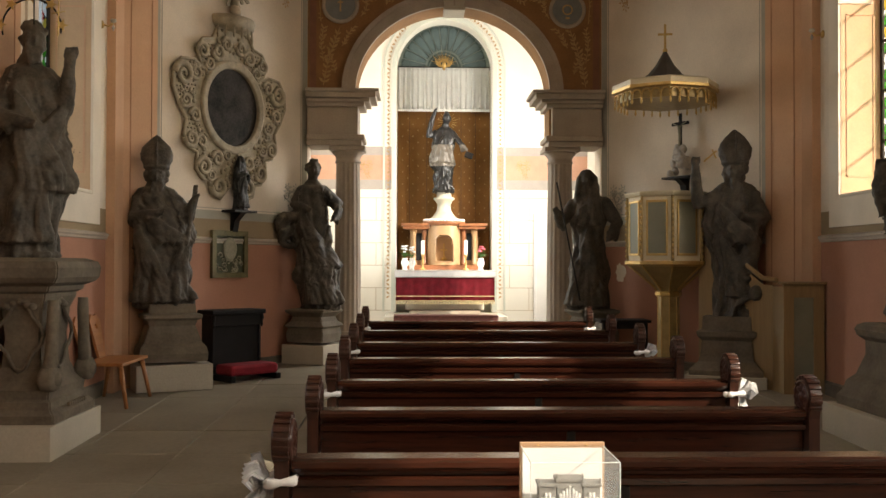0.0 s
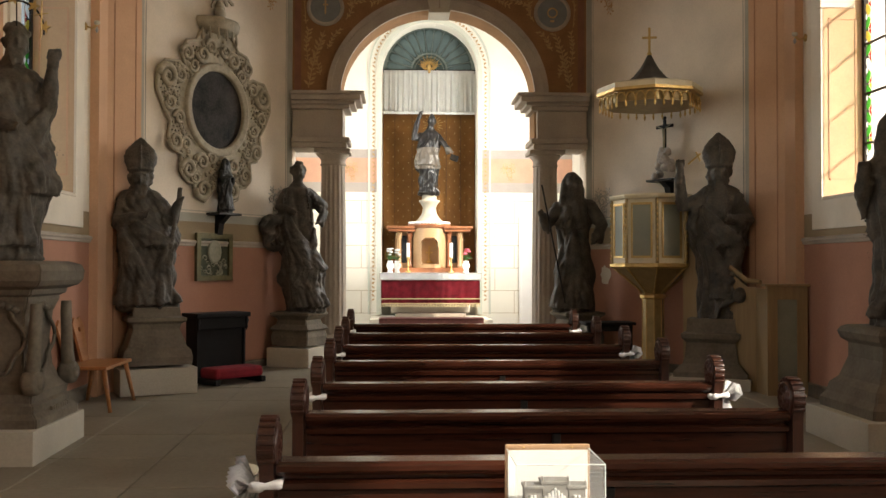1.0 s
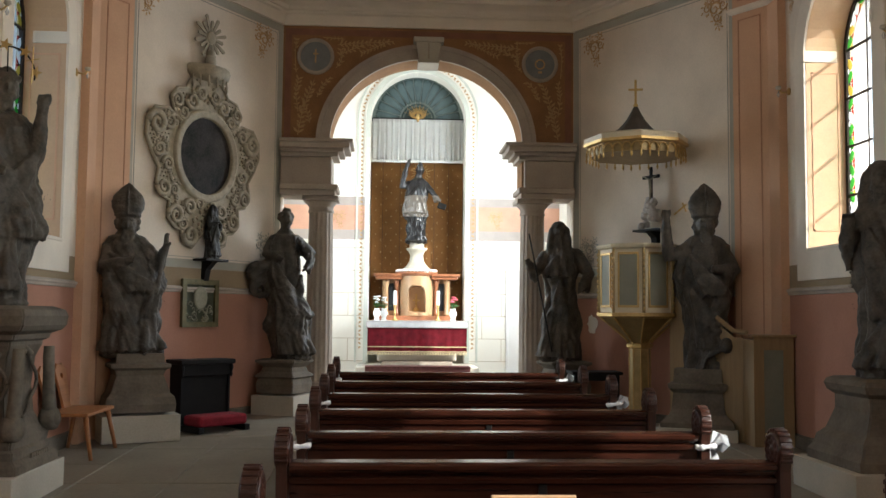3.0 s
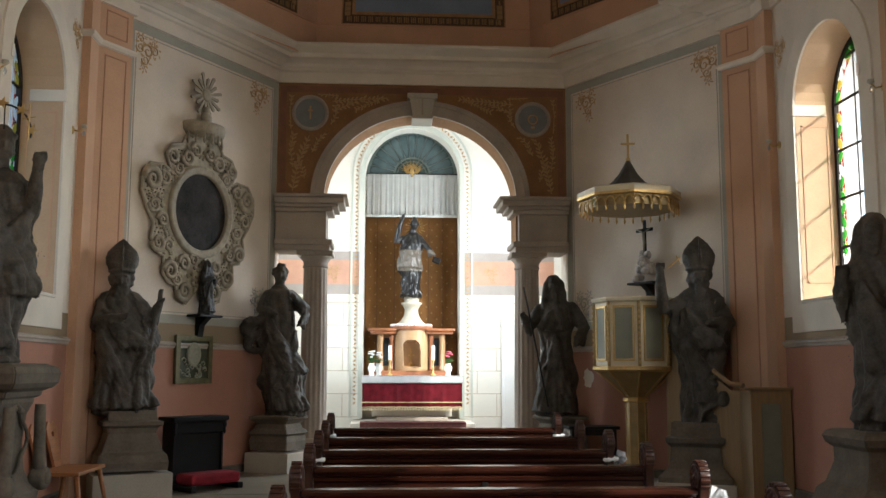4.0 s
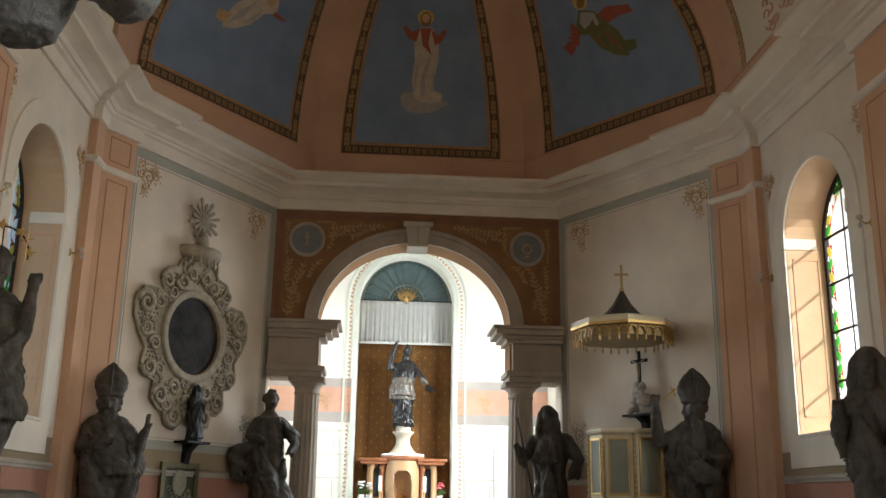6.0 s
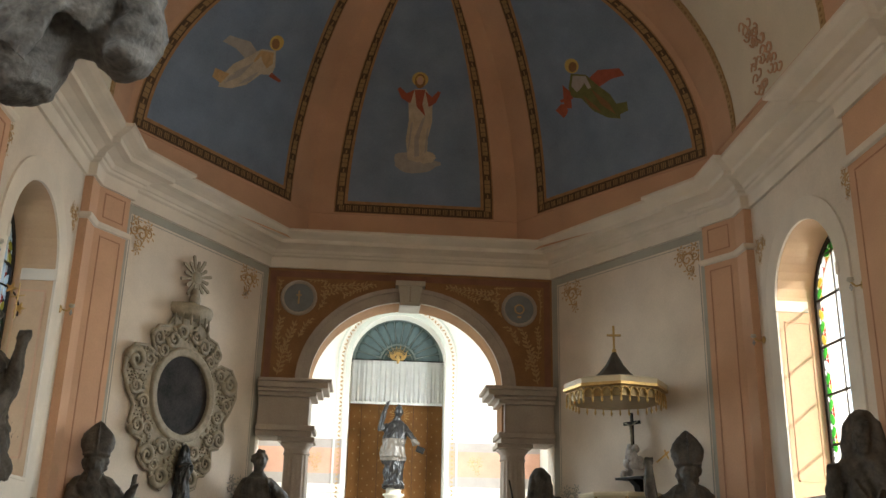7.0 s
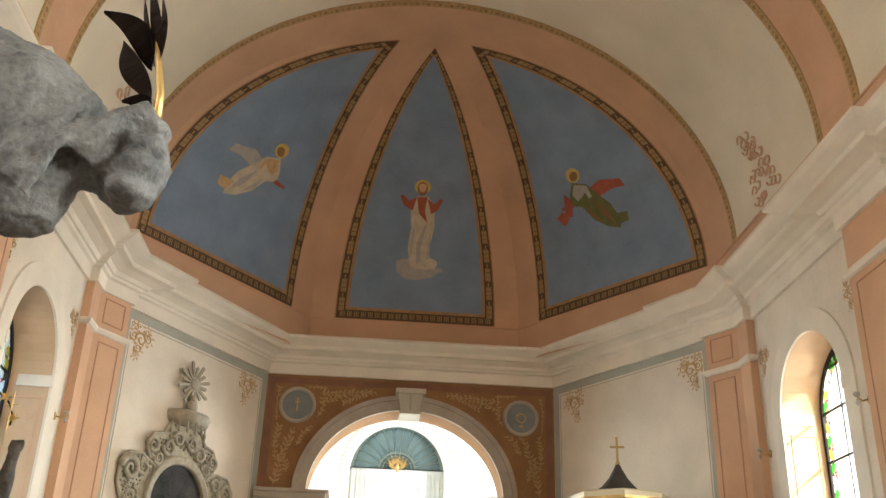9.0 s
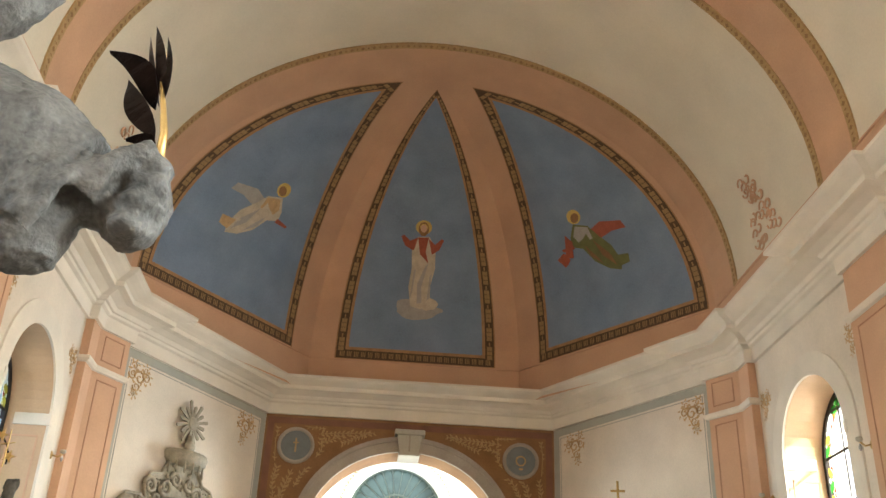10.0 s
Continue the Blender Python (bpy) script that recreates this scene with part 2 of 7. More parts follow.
# added closure behind the camera, never seen; the real nave runs further south
structure("wall_south", box(bmesh.new(), -4.85, 4.85, YBACK - 0.5, YBACK, -0.3, 10.6), WALL, "unseen limewashed wall added to close off the nave", "wall")

# cornice following the walls and breaking round the pilasters


def wall_path():
    right = [(HW, YBACK)]
    for c in (0.75, 4.15, 7.8):
        right += [(HW, c - 0.47), (HW - 0.1, c - 0.47), (HW - 0.1, c + 0.47), (HW, c + 0.47)]
    dx, dy = (FW - HW) / DIAG, (YF - YC) / DIAG
    nx, ny = -dy, dx
    k = 0.1
    right += [(HW, 10.87), (HW - k, 10.87)]
    # corner of the offset lines
    cx = HW - k
    s0 = (cx - (HW + nx * k)) / dx
    right += [(cx, YC + ny * k + dy * s0)]
    right += [(HW + nx * k + dx * 0.55, YC + ny * k + dy * 0.55), (HW + dx * 0.55, YC + dy * 0.55), (FW, YF)]
    return right + [(-x, y) for x, y in reversed(right)]


WP = wall_path()
prof = [(-0.05, ZCORN), (0.04, ZCORN), (0.05, 6.10), (0.09, 6.12), (0.10, 6.15), (0.13, 6.155), (0.16, 6.20), (0.27, 6.235), (0.36, 6.24), (0.36, 6.30), (0.41, 6.32), (0.50, 6.345), (0.55, 6.37), (0.55, 6.41), (0.1, 6.46)]
structure("cornice", sweep(bmesh.new(), WP, prof), STUCCO, "pale stucco moulded cornice running round the nave", "cornice")
BASE = [(3.85, YBACK), (3.85, YA), (1.66, 14.22), (-1.66, 14.22), (-3.85, YA), (-3.85, YBACK)]
structure("attic_band", sweep(bmesh.new(), BASE, [(0.0, 6.3), (0.0, 6.86), (0.02, 6.87), (0.02, ZBASE), (-0.3, ZBASE)]), SALMON, "salmon painted band above the cornice", "trim")


def pilaster(path, name="pilaster"):
    # a closed shaft: the front follows the path, the back stands inside the wall
    mid = Vector((sum(p[0] for p in path) / len(path), sum(p[1] for p in path) / len(path)))
    out = (Vector(path[0]) + Vector(path[-1])) / 2 - mid
    out = out.normalized() * 0.2
    pts = list(path) + [(path[-1][0] + out.x, path[-1][1] + out.y), (path[0][0] + out.x, path[0][1] + out.y)]
    bm = bmesh.new()
    f = bm.faces.new([bm.verts.new((x, y, -0.05)) for x, y in pts])
    ex = bmesh.ops.extrude_face_region(bm, geom=[f])
    bmesh.ops.translate(bm, verts=[v for v in ex["geom"] if isinstance(v, bmesh.types.BMVert)], vec=(0, 0, ZCORN + 0.06))
    structure(name, bm, SALMON, "salmon painted flat wall pilaster", "pilaster")
    # necking moulding under the frieze block
    structure("pilaster_moulding", sweep(bmesh.new(), path, [(0.0, 5.40), (0.03, 5.41), (0.05, 5.44), (0.05, 5.47), (0.0, 5.49)]), STUCCO, "thin moulding across a pilaster", "trim")


for sgn in (1, -1):
    pts = WP[:len(WP) // 2]
    groups = [pts[1:5], pts[5:9], pts[9:13], pts[13:18]]
    for g in groups:
        g = [(sgn * x, y) for x, y in g]
        pilaster(g if sgn > 0 else g[::-1])

# vault


def vault_pt(x, y, off=0.0):
    """Barrel vault over the nave: angle x in degrees from the east spring, height offset inward."""
    a = radians(x)
    return ((3.85 - off) * math.cos(a), y, ZBASE + (CROWN - off) * math.sin(a))


def barrel(bm, y0, y1, off=0.0, n=48, a0=0, a1=180):
    rows = [[bm.verts.new(vault_pt(a0 + (a1 - a0) * i / n, y, off)) for i in range(n + 1)] for y in (y0, y1)]
    for i in range(n):
        bm.faces.new((rows[0][i], rows[0][i + 1], rows[1][i + 1], rows[1][i]))
    return bm


def barrel_band(bm, y0, y1, off, n=48):
    b = [[bm.verts.new(vault_pt(180 * i / n, y, o)) for i in range(n + 1)] for y, o in ((y0, 0.0), (y0, off), (y1, off), (y1, 0.0))]
    for r0, r1 in zip(b, b[1:]):
        for i in range(n):
            bm.faces.new((r0[i], r0[i + 1], r1[i + 1], r1[i]))
    return bm


structure("ceiling", barrel(bmesh.new(), YBACK, YA + 0.01), CREAM, "cream plastered barrel vault over the nave", "ceiling", True)
for y0, y1 in ((10.50, YA), (7.28, 8.16), (3.7, 4.6)):
    structure("vault_rib", barrel_band(bmesh.new(), y0 + 0.11, y1 - (0.0 if y1 == YA else 0.11), 0.012), SALMON, "salmon painted transverse band on the vault", "vault rib")
    structure("vault_border", barrel_band(bmesh.new(), y0, y0 + 0.11, 0.02), GOLDLINE, "dull gold ornamental border on the vault", "vault border")
    if y1 != YA:
        structure("vault_border", barrel_band(bmesh.new(), y1 - 0.11, y1, 0.02), GOLDLINE, "dull gold ornamental border on the vault", "vault border")

APEX = Vector((0, YA, ZBASE + CROWN))


def dome_pt(p0, p1, u, th, off=0.0):
    """A point of a dome segment: u along the base edge, th in degrees up to the apex."""
    b = Vector((p0[0] + (p1[0] - p0[0]) * u, p0[1] + (p1[1] - p0[1]) * u, ZBASE))
    a = radians(th)
    c, s = math.cos(a), math.sin(a)
    p = Vector((b.x * c, YA + (b.y - YA) * c, ZBASE + CROWN * s))
    if off:
        d = (Vector((0, YA - 0.6, ZBASE)) - p).normalized()
        p = p + d * off
    return p


SEGS = {"east": (BASE[1], BASE[2]), "north": (BASE[2], BASE[3]), "west": (BASE[3], BASE[4])}
bm = bmesh.new()
for p0, p1 in SEGS.values():
    rows = [[bm.verts.new(dome_pt(p0, p1, i / 8, 90 * j / 32)) for i in range(9)] for j in range(32)]
    top = bm.verts.new(APEX)
    for r0, r1 in zip(rows, rows[1:]):
        for i in range(8):
            bm.faces.new((r0[i], r0[i + 1], r1[i + 1], r1[i]))
    for i in range(8):
        bm.faces.new((rows[-1][i], rows[-1][i + 1], top))
bmesh.ops.remove_doubles(bm, verts=bm.verts, dist=0.001)
structure("apse_ceiling", bm, SALMON, "salmon painted ribbed half-dome over the apse", "ceiling", False)


def narrow(seg, th):
    """The ribs beside the middle field taper towards the apex."""
    return 1.0 if seg != "north" else 0.3 + 0.7 * math.cos(radians(th))


def panel_top(seg, a0, a1, L):
    th = 89.5
    while math.cos(radians(th)) * L < (a0 + a1) * narrow(seg, th):
        th -= 0.05
    return th


def dome_panel(seg, w0, w1, base_th, name, material, off, inset=0.0, label="", category="", hollow=None):
    """A painted field between two margins (metres from the segment's edges); hollow leaves only a border of that width."""
    p0, p1 = SEGS[seg]
    L = math.hypot(p1[0] - p0[0], p1[1] - p0[1])
    a0, a1 = w0 + inset, w1 + inset
    thm = panel_top(seg, a0, a1, L)
    N = 40
    bm = bmesh.new()

    def row(th, k0, k1, n):
        c = math.cos(radians(th)) * L
        k0, k1 = k0 * narrow(seg, th) , k1 * narrow(seg, th)
        u0, u1 = k0 / c, 1 - k1 / c
        return [bm.verts.new(dome_pt(p0, p1, u0 + (u1 - u0) * i / n, th, off)) for i in range(n + 1)]

    t0 = base_th + math.degrees(inset / CROWN)
    if hollow is None:
        rows = [row(t0 + (thm - 0.3 - t0) * j / N, a0, a1, 6) for j in range(N + 1)]
        for r0, r1 in zip(rows, rows[1:]):
            for i in range(6):
                bm.faces.new((r0[i], r0[i + 1], r1[i + 1], r1[i]))
    else:
        h = hollow
        thi = panel_top(seg, a0 + h, a1 + h, L) - 0.2
        t1 = t0 + math.degrees(h / CROWN)
        prev = None
        for j in range(N + 1):
            th = t1 + (thi - t1) * j / N
            c = math.cos(radians(th)) * L
            q = narrow(seg, th)
            us = (a0 * q / c, (a0 + h) * q / c, 1 - (a1 + h) * q / c, 1 - a1 * q / c)
            r = [bm.verts.new(dome_pt(p0, p1, u, th, off)) for u in us]
            if prev:
                bm.faces.new((prev[0], prev[1], r[1], r[0]))
                bm.faces.new((prev[2], prev[3], r[3], r[2]))
            else:
                c = math.cos(radians(t0)) * L
                lo = [bm.verts.new(dome_pt(p0, p1, u, t0, off)) for u in (a0 / c, (a0 + h) / c, 1 - (a1 + h) / c, 1 - a1 / c)]
                for i in range(3):
                    bm.faces.new((lo[i], lo[i + 1], r[i + 1], r[i]))
            prev = r
        tip = bm.verts.new(dome_pt(p0, p1, (a0 * narrow(seg, thm) / (math.cos(radians(thm)) * L)), thm, off))
        bm.faces.new((prev[0], prev[1], tip))
        bm.faces.new((prev[1], prev[2], tip))
        bm.faces.new((prev[2], prev[3], tip))
    return structure(name, bm, material, label, category)


UMBERLINE = mat("light_umber_line_paint", (0.40, 0.225, 0.105), 0.85, 0, 0.3, 8, 0.05, 60)
for seg, w0, w1 in (("east", 0.12, 0.46), ("north", 0.40, 0.40), ("west", 0.46, 0.12)):
    dome_panel(seg, w0 - 0.02, w1 - 0.02, 0.25, "dome_outer_line", UMBERLINE, 0.008, 0.0, "thin ochre line outside a dome border", "vault border", hollow=0.03)
    dome_panel(seg, w0, w1, 0.6, "dome_border", DARKLINE, 0.010, 0.0, "dark brown patterned border of a dome panel", "vault border", hollow=0.14)
    dome_panel(seg, w0, w1, 0.6, "dome_edge_line", UMBERLINE, 0.008, 0.14, "thin ochre line inside a dome border", "vault border", hollow=0.05)
    dome_panel(seg, w0, w1, 0.6, "dome_field", BLUE, 0.006, 0.175, "blue painted field of the half-dome", "vault painting")

# chancel behind the arch
CW, YB, YN = 2.95, 19.5, 20.0
structure("chancel_floor", box(bmesh.new(), -CW - 0.3, CW + 0.3, 14.75, 20.6, -0.3, 0.30), FLOORSTONE, "raised stone floor of the altar room", "floor")
bm = outline_solid(bmesh.new(), [[(-CW - 0.3, 0.25), (CW + 0.3, 0.25), (CW + 0.3, 8.0), (-CW - 0.3, 8.0)], arch_loop(0, 0.98, 0.55, 5.6, 1.0)], lambda u, v, w: (u, YB + w, v), 0.5)
structure("chancel_wall_north", bm, WHITEWASH, "white ashlar-lined altar wall with arched niche", "wall")
structure("niche_back", box(bmesh.new(), -1.2, 1.2, YN + 0.003, YN + 0.2, 0.3, 6.9), WHITEWASH, "plain back of the altar niche", "wall")
for s in (1, -1):
    bm = outline_solid(bmesh.new(), [[(14.85, 0.25), (19.5, 0.25), (19.5, 8.0), (14.85, 8.0)], arch_loop(17.0, 0.85, 2.0, 4.9, 0.85)], lambda u, v, w: (s * (CW + w), u, v), 0.45)
    structure("chancel_wall_east" if s > 0 else "chancel_wall_west", bm, WHITEWASH, "white side wall of the altar room with tall window", "wall")
structure("chancel_ceiling", box(bmesh.new(), -CW - 0.4, CW + 0.4, 14.85, 20.2, 8.0, 8.2), WHITEWASH, "white flat ceiling of the altar room", "ceiling")

# ---- pews ----


def floor_z(y):
    """The stone floor rises gently towards the altar."""
    return 0.018 * max(0.0, y - 5.0)


PW = 2.14


def pew_end_bm(flip=False):
    """A bench end of thick board with a round carved head."""
    bm = bmesh.new()
    prof = [(-0.20, 0), (0.16, 0), (0.16, 0.40), (0.10, 0.55), (0.065, 0.80), (0.068, 0.92)]
    prof += [(0.088 * math.cos(a), 1.005 + 0.090 * math.sin(a)) for a in (radians(-30 + 240 * i / 16) for i in range(17))]
    prof += [(-0.068, 0.92), (-0.070, 0.72), (-0.20, 0.46)]
    outline_solid(bm, [[(y, z) for y, z in prof]], lambda u, v, w: (w - 0.023, u, v), 0.046)
    return bm


def rosette_bm(sx):
    """A carved rosette with eight petals on the face of a bench end."""
    bm = bmesh.new()
    rows = []
    n = 48
    for r, h, lobe in ((0.074, 0.0, 0), (0.074, 0.008, 0), (0.064, 0.012, 0), (0.057, 0.005, 0), (0.050, 0.006, 0.35), (0.039, 0.014, 0.45), (0.025, 0.006, 0.2), (0.018, 0.012, 0), (0.007, 0.016, 0)):
        rows.append([bm.verts.new((sx * (0.023 + h), r * (1 + lobe * 0.4 * math.cos(8 * 2 * math.pi * i / n)) * math.cos(2 * math.pi * i / n), 1.005 + r * (1 + lobe * 0.4 * math.cos(8 * 2 * math.pi * i / n)) * math.sin(2 * math.pi * i / n))) for i in range(n)])
    for a, b in zip(rows, rows[1:]):
        for i in range(n):
            bm.faces.new((a[i], a[(i + 1) % n], b[(i + 1) % n], b[i]))
    bm.faces.new(rows[-1])
    return bm


def notch_bm():
    """Notched rim across the top of the bench end."""
    bm = bmesh.new()
    for k in range(13):
        a = radians(-25 + 230 * k / 12)
        mm = Matrix.Translation((0, 0.089 * math.cos(a), 1.005 + 0.091 * math.sin(a))) @ Matrix.Rotation(a - math.pi / 2, 4, "X")
        box(bm, -0.027, 0.027, -0.0085, 0.0085, -0.006, 0.005, 0.003, mm)
    return bm


def make_pew(m):
    p = empty("pew", "dark varnished wooden pew with carved round end posts", "pew", "rows of pews", m)
    hw = PW / 2
    part("backrest", boxed(-hw + 0.03, hw - 0.03, -0.022, 0.022, 0.34, 0.925), PEWWOOD, p)
    bm = bmesh.new()
    n = 12
    pr = [(0.05, 0.915), (0.06, 0.93), (0.06, 0.945), (0.045, 0.958), (-0.045, 0.958), (-0.06, 0.945), (-0.06, 0.93), (-0.05, 0.915)]
    outline_solid(bm, [pr], lambda u, v, w: (w - hw + 0.03, u, v), PW - 0.06)
    part("top_rail", bm, PEWWOOD, p)
    bm = bmesh.new()
    outline_solid(bm, [[(-0.022, 0.86), (-0.045, 0.87), (-0.05, 0.89), (-0.022, 0.90)]], lambda u, v, w: (w - hw + 0.03, u, v), PW - 0.06)
    part("back_moulding", bm, PEWWOOD, p)
    part("seat", boxed(-hw + 0.03, hw - 0.03, 0.02, 0.40, 0.42, 0.455, 0.008), PEWWOOD, p)
    part("book_rest", boxed(-hw + 0.03, hw - 0.03, -0.21, -0.03, 0.64, 0.662, 0.006, m=None), PEWWOOD, p)
    part("kneeler", boxed(-hw + 0.03, hw - 0.03, -0.34, -0.16, 0.12, 0.16, 0.006), PEWWOOD, p)
    part("lower_panel", boxed(-hw + 0.03, hw - 0.03, -0.012, 0.012, 0.05, 0.34), PEWWOOD, p)
    # no gap is cut here: a near-black strip paints its shade
    part("centre_gap_strip", boxed(0.012, 0.048, -0.034, -0.02, 0.34, 0.862, 0.004), GAPSHADE, p, "near-black strip painting the shade of the centre gap")
    for s in (-1, 1):
        e = part("end_panel", pew_end_bm(), PEWEND, p)
        e.matrix_local = Matrix.Translation((s * hw, 0, 0))
        for nm, b in (("rosette", rosette_bm(-1)), ("rosette", rosette_bm(1)), ("notched_rim", notch_bm())):
            part(nm, b, PEWEND, e, "", True)
    return p


def PEW_X(k):
    return 0.050 - 0.008 * k


PEW_Y = [3.1 + 1.0 * k for k in range(7)]
pew = make_pew(pose(PEW_X(0), PEW_Y[0], 0.0))
for k, y in enumerate(PEW_Y[1:]):
    copy_thing(pew, pose(PEW_X(k + 1), y, floor_z(y)))

# ---- architectural detail ----


def glass_mat(name, colour, haze=0.15):
    m = bpy.data.materials.new(name)
    m.use_nodes = True
    nt = m.node_tree
    nt.nodes.remove(nt.nodes["Principled BSDF"])
    tr = nt.nodes.new("ShaderNodeBsdfTransparent")
    tr.inputs[0].default_value = (*colour, 1)
    tl = nt.nodes.new("ShaderNodeBsdfTranslucent")
    tl.inputs[0].default_value = (*colour, 1)
    gl = nt.nodes.new("ShaderNodeBsdfGlossy")
    gl.inputs["Roughness"].default_value = 0.08
    mx, mx2 = nt.nodes.new("ShaderNodeMixShader"), nt.nodes.new("ShaderNodeMixShader")
    mx.inputs[0].default_value, mx2.inputs[0].default_value = haze, 0.04
    nt.links.new(tr.outputs[0], mx.inputs[1])
    nt.links.new(tl.outputs[0], mx.inputs[2])
    nt.links.new(mx.outputs[0], mx2.inputs[1])
    nt.links.new(gl.outputs[0], mx2.inputs[2])
    nt.links.new(mx2.outputs[0], nt.nodes["Material Output"].inputs[0])
    return m


PANE = glass_mat("pale_window_glass", (0.95, 0.97, 0.98), 0.3)
STAINED = [glass_mat("green_glass", (0.08, 0.45, 0.05), 0.35), glass_mat("red_glass", (0.5, 0.05, 0.03), 0.35), glass_mat("yellow_glass", (0.75, 0.55, 0.08), 0.35), glass_mat("milky_glass", (0.9, 0.92, 0.9), 0.5)]
REVEAL = mat("warm_cream_reveal_paint", (0.56, 0.38, 0.235), 0.9, 0, 0.12, 3, 0.1, 50)
IRON = mat("dark_window_iron", (0.03, 0.022, 0.018), 0.6, 0.4)


def window(sign, c, idx):
    """A round-headed window: stucco surround, impost ledges, iron bars, clear panes and a stained border."""
    P = lambda u, v, w: (sign * (HW + w), u, v)
    win = tagged(new("window_%d" % idx), "round-headed window with stained glass border and pale surround", "window", "nave windows", "structure")
    ring = [(c + 1.0, 2.0), (c + 1.0, 4.55)] + [(c + 1.0 * math.cos(math.pi * i / 24), 4.55 + 1.0 * math.sin(math.pi * i / 24)) for i in range(1, 24)] + [(c - 1.0, 4.55), (c - 1.0, 2.0)]
    hole = [(c + 0.752, 2.32), (c + 0.752, 4.55)] + [(c + 0.752 * math.cos(math.pi * i / 24), 4.55 + 0.752 * math.sin(math.pi * i / 24)) for i in range(1, 24)] + [(c - 0.752, 4.55), (c - 0.752, 2.32)]
    part("surround", outline_solid(bmesh.new(), [ring, hole], P, -0.025), STUCCO, win)
    for s in (-1, 1):
        part("impost_ledge", box(bmesh.new(), *sorted((sign * (HW - 0.035), sign * (HW + 0.36))), *sorted((c + s * 0.735, c + s * 0.80)), 4.47, 4.60, 0.006), STUCCO, win)
    part("sill", box(bmesh.new(), *sorted((sign * (HW - 0.03), sign * (HW + 0.42))), c - 0.74, c + 0.74, 2.322, 2.36, 0.008), STUCCO, win)
    bm = bmesh.new()
    ho = [(c - 0.747, 2.33), (c - 0.747, 4.55)] + [(c - 0.747 * math.cos(math.pi * i / 24), 4.55 + 0.747 * math.sin(math.pi * i / 24)) for i in range(1, 24)] + [(c + 0.747, 4.55), (c + 0.747, 2.33)]
    ra, rb = [[bm.verts.new(P(u, v, w)) for u, v in ho] for w in (0.0, 0.45)]
    for i in range(len(ho) - 1):
        bm.faces.new((ra[i], ra[i + 1], rb[i + 1], rb[i]))
    part("reveal", bm, REVEAL, win, "warm cream painted window reveal")
    for s in (-1, 1):
        for z0, z1 in ((2.55, 4.36),):
            for a, b, e, f in ((0.06, 0.38, z1 - 0.02, z1), (0.06, 0.38, z0, z0 + 0.02), (0.06, 0.08, z0, z1), (0.36, 0.38, z0, z1)):
                part("reveal_line", box(bmesh.new(), *sorted((sign * (HW + a), sign * (HW + b))), *sorted((c + s * 0.745, c + s * 0.740)), e, f), SALMON, win)
    g = HW + 0.44
    hw, sp, r = 0.745, 4.55, 0.745
    # outer iron frame
    fr = bmesh.new()
    o = [(c + hw, 2.33), (c + hw, sp)] + [(c + r * math.cos(math.pi * i / 24), sp + r * math.sin(math.pi * i / 24)) for i in range(1, 24)] + [(c - hw, sp), (c - hw, 2.33)]
    k = 0.93
    i2 = [(c + hw * k, 2.38), (c + hw * k, sp)] + [(c + r * k * math.cos(math.pi * i / 24), sp + r * k * math.sin(math.pi * i / 24)) for i in range(1, 24)] + [(c - hw * k, sp), (c - hw * k, 2.38)]
    outline_solid(fr, [o, i2], lambda u, v, w: (sign * (g + w), u, v), 0.05)
    part("window_frame", fr, IRON, win)
    for z in (2.95, 3.5, 4.05, 4.6, 5.08):
        half = hw * k if z < sp else math.sqrt(max(0.01, (r * k) ** 2 - (z - sp) ** 2))
        part("glazing_bar", box(bmesh.new(), *sorted((sign * (g + 0.01), sign * (g + 0.035))), c - half, c + half, z - 0.012, z + 0.012), IRON, win)
    for y in (c - 0.25, c + 0.25):
        part("glazing_bar", box(bmesh.new(), *sorted((sign * (g + 0.012), sign * (g + 0.03))), y - 0.007, y + 0.007, 2.38, 5.18), IRON, win)
    q = 0.76
    i3 = [(c + hw * q, 2.45), (c + hw * q, sp)] + [(c + r * q * math.cos(math.pi * i / 24), sp + r * q * math.sin(math.pi * i / 24)) for i in range(1, 24)] + [(c - hw * q, sp), (c - hw * q, 2.45)]
    bm = bmesh.new()
    bm.faces.new([bm.verts.new((sign * (g + 0.022), u, v)) for u, v in i3])
    pn = part("pane", bm, PANE, win)
    pn.visible_shadow = False
    # the stained border: lozenge pieces along the frame
    pts = []
    zz = 2.48
    while zz < sp:
        pts += [(c + hw * 0.845, zz, 0.0), (c - hw * 0.845, zz, math.pi)]
        zz += 0.15
    for i in range(1, 16):
        a = math.pi * i / 16
        pts.append((c + r * 0.845 * math.cos(a), sp + r * 0.845 * math.sin(a), a))
    rnd = random.Random(idx)
    LEAF = [(0.055, -0.07), (0.062, 0.0), (0.03, 0.055), (-0.02, 0.07), (-0.05, 0.03), (-0.03, -0.02), (0.01, -0.055)]
    CHIP = [(-0.055, -0.07), (-0.02, -0.075), (0.0, -0.055), (-0.04, -0.02), (-0.062, 0.01)]
    DOT = [(0.048 + 0.024 * math.cos(i * 0.785), 0.066 + 0.024 * math.sin(i * 0.785)) for i in range(8)]
    for j, (u, v, a) in enumerate(pts):
        mm = Matrix.Translation((sign * (g + 0.02), u, v)) @ Matrix.Rotation(a, 4, "X")
        fl = 1 if j % 4 < 2 else -1
        for shape, glass in ((LEAF, STAINED[rnd.choice((0, 0, 2, 3))]), (CHIP, STAINED[rnd.choice((1, 2, 1))]), (DOT, STAINED[3])):
            bm = bmesh.new()
            bm.faces.new([bm.verts.new(mm @ Vector((0, y, z * fl))) for y, z in shape])
            ob = part("border_pane", bm, glass, win)
            ob.visible_shadow = False
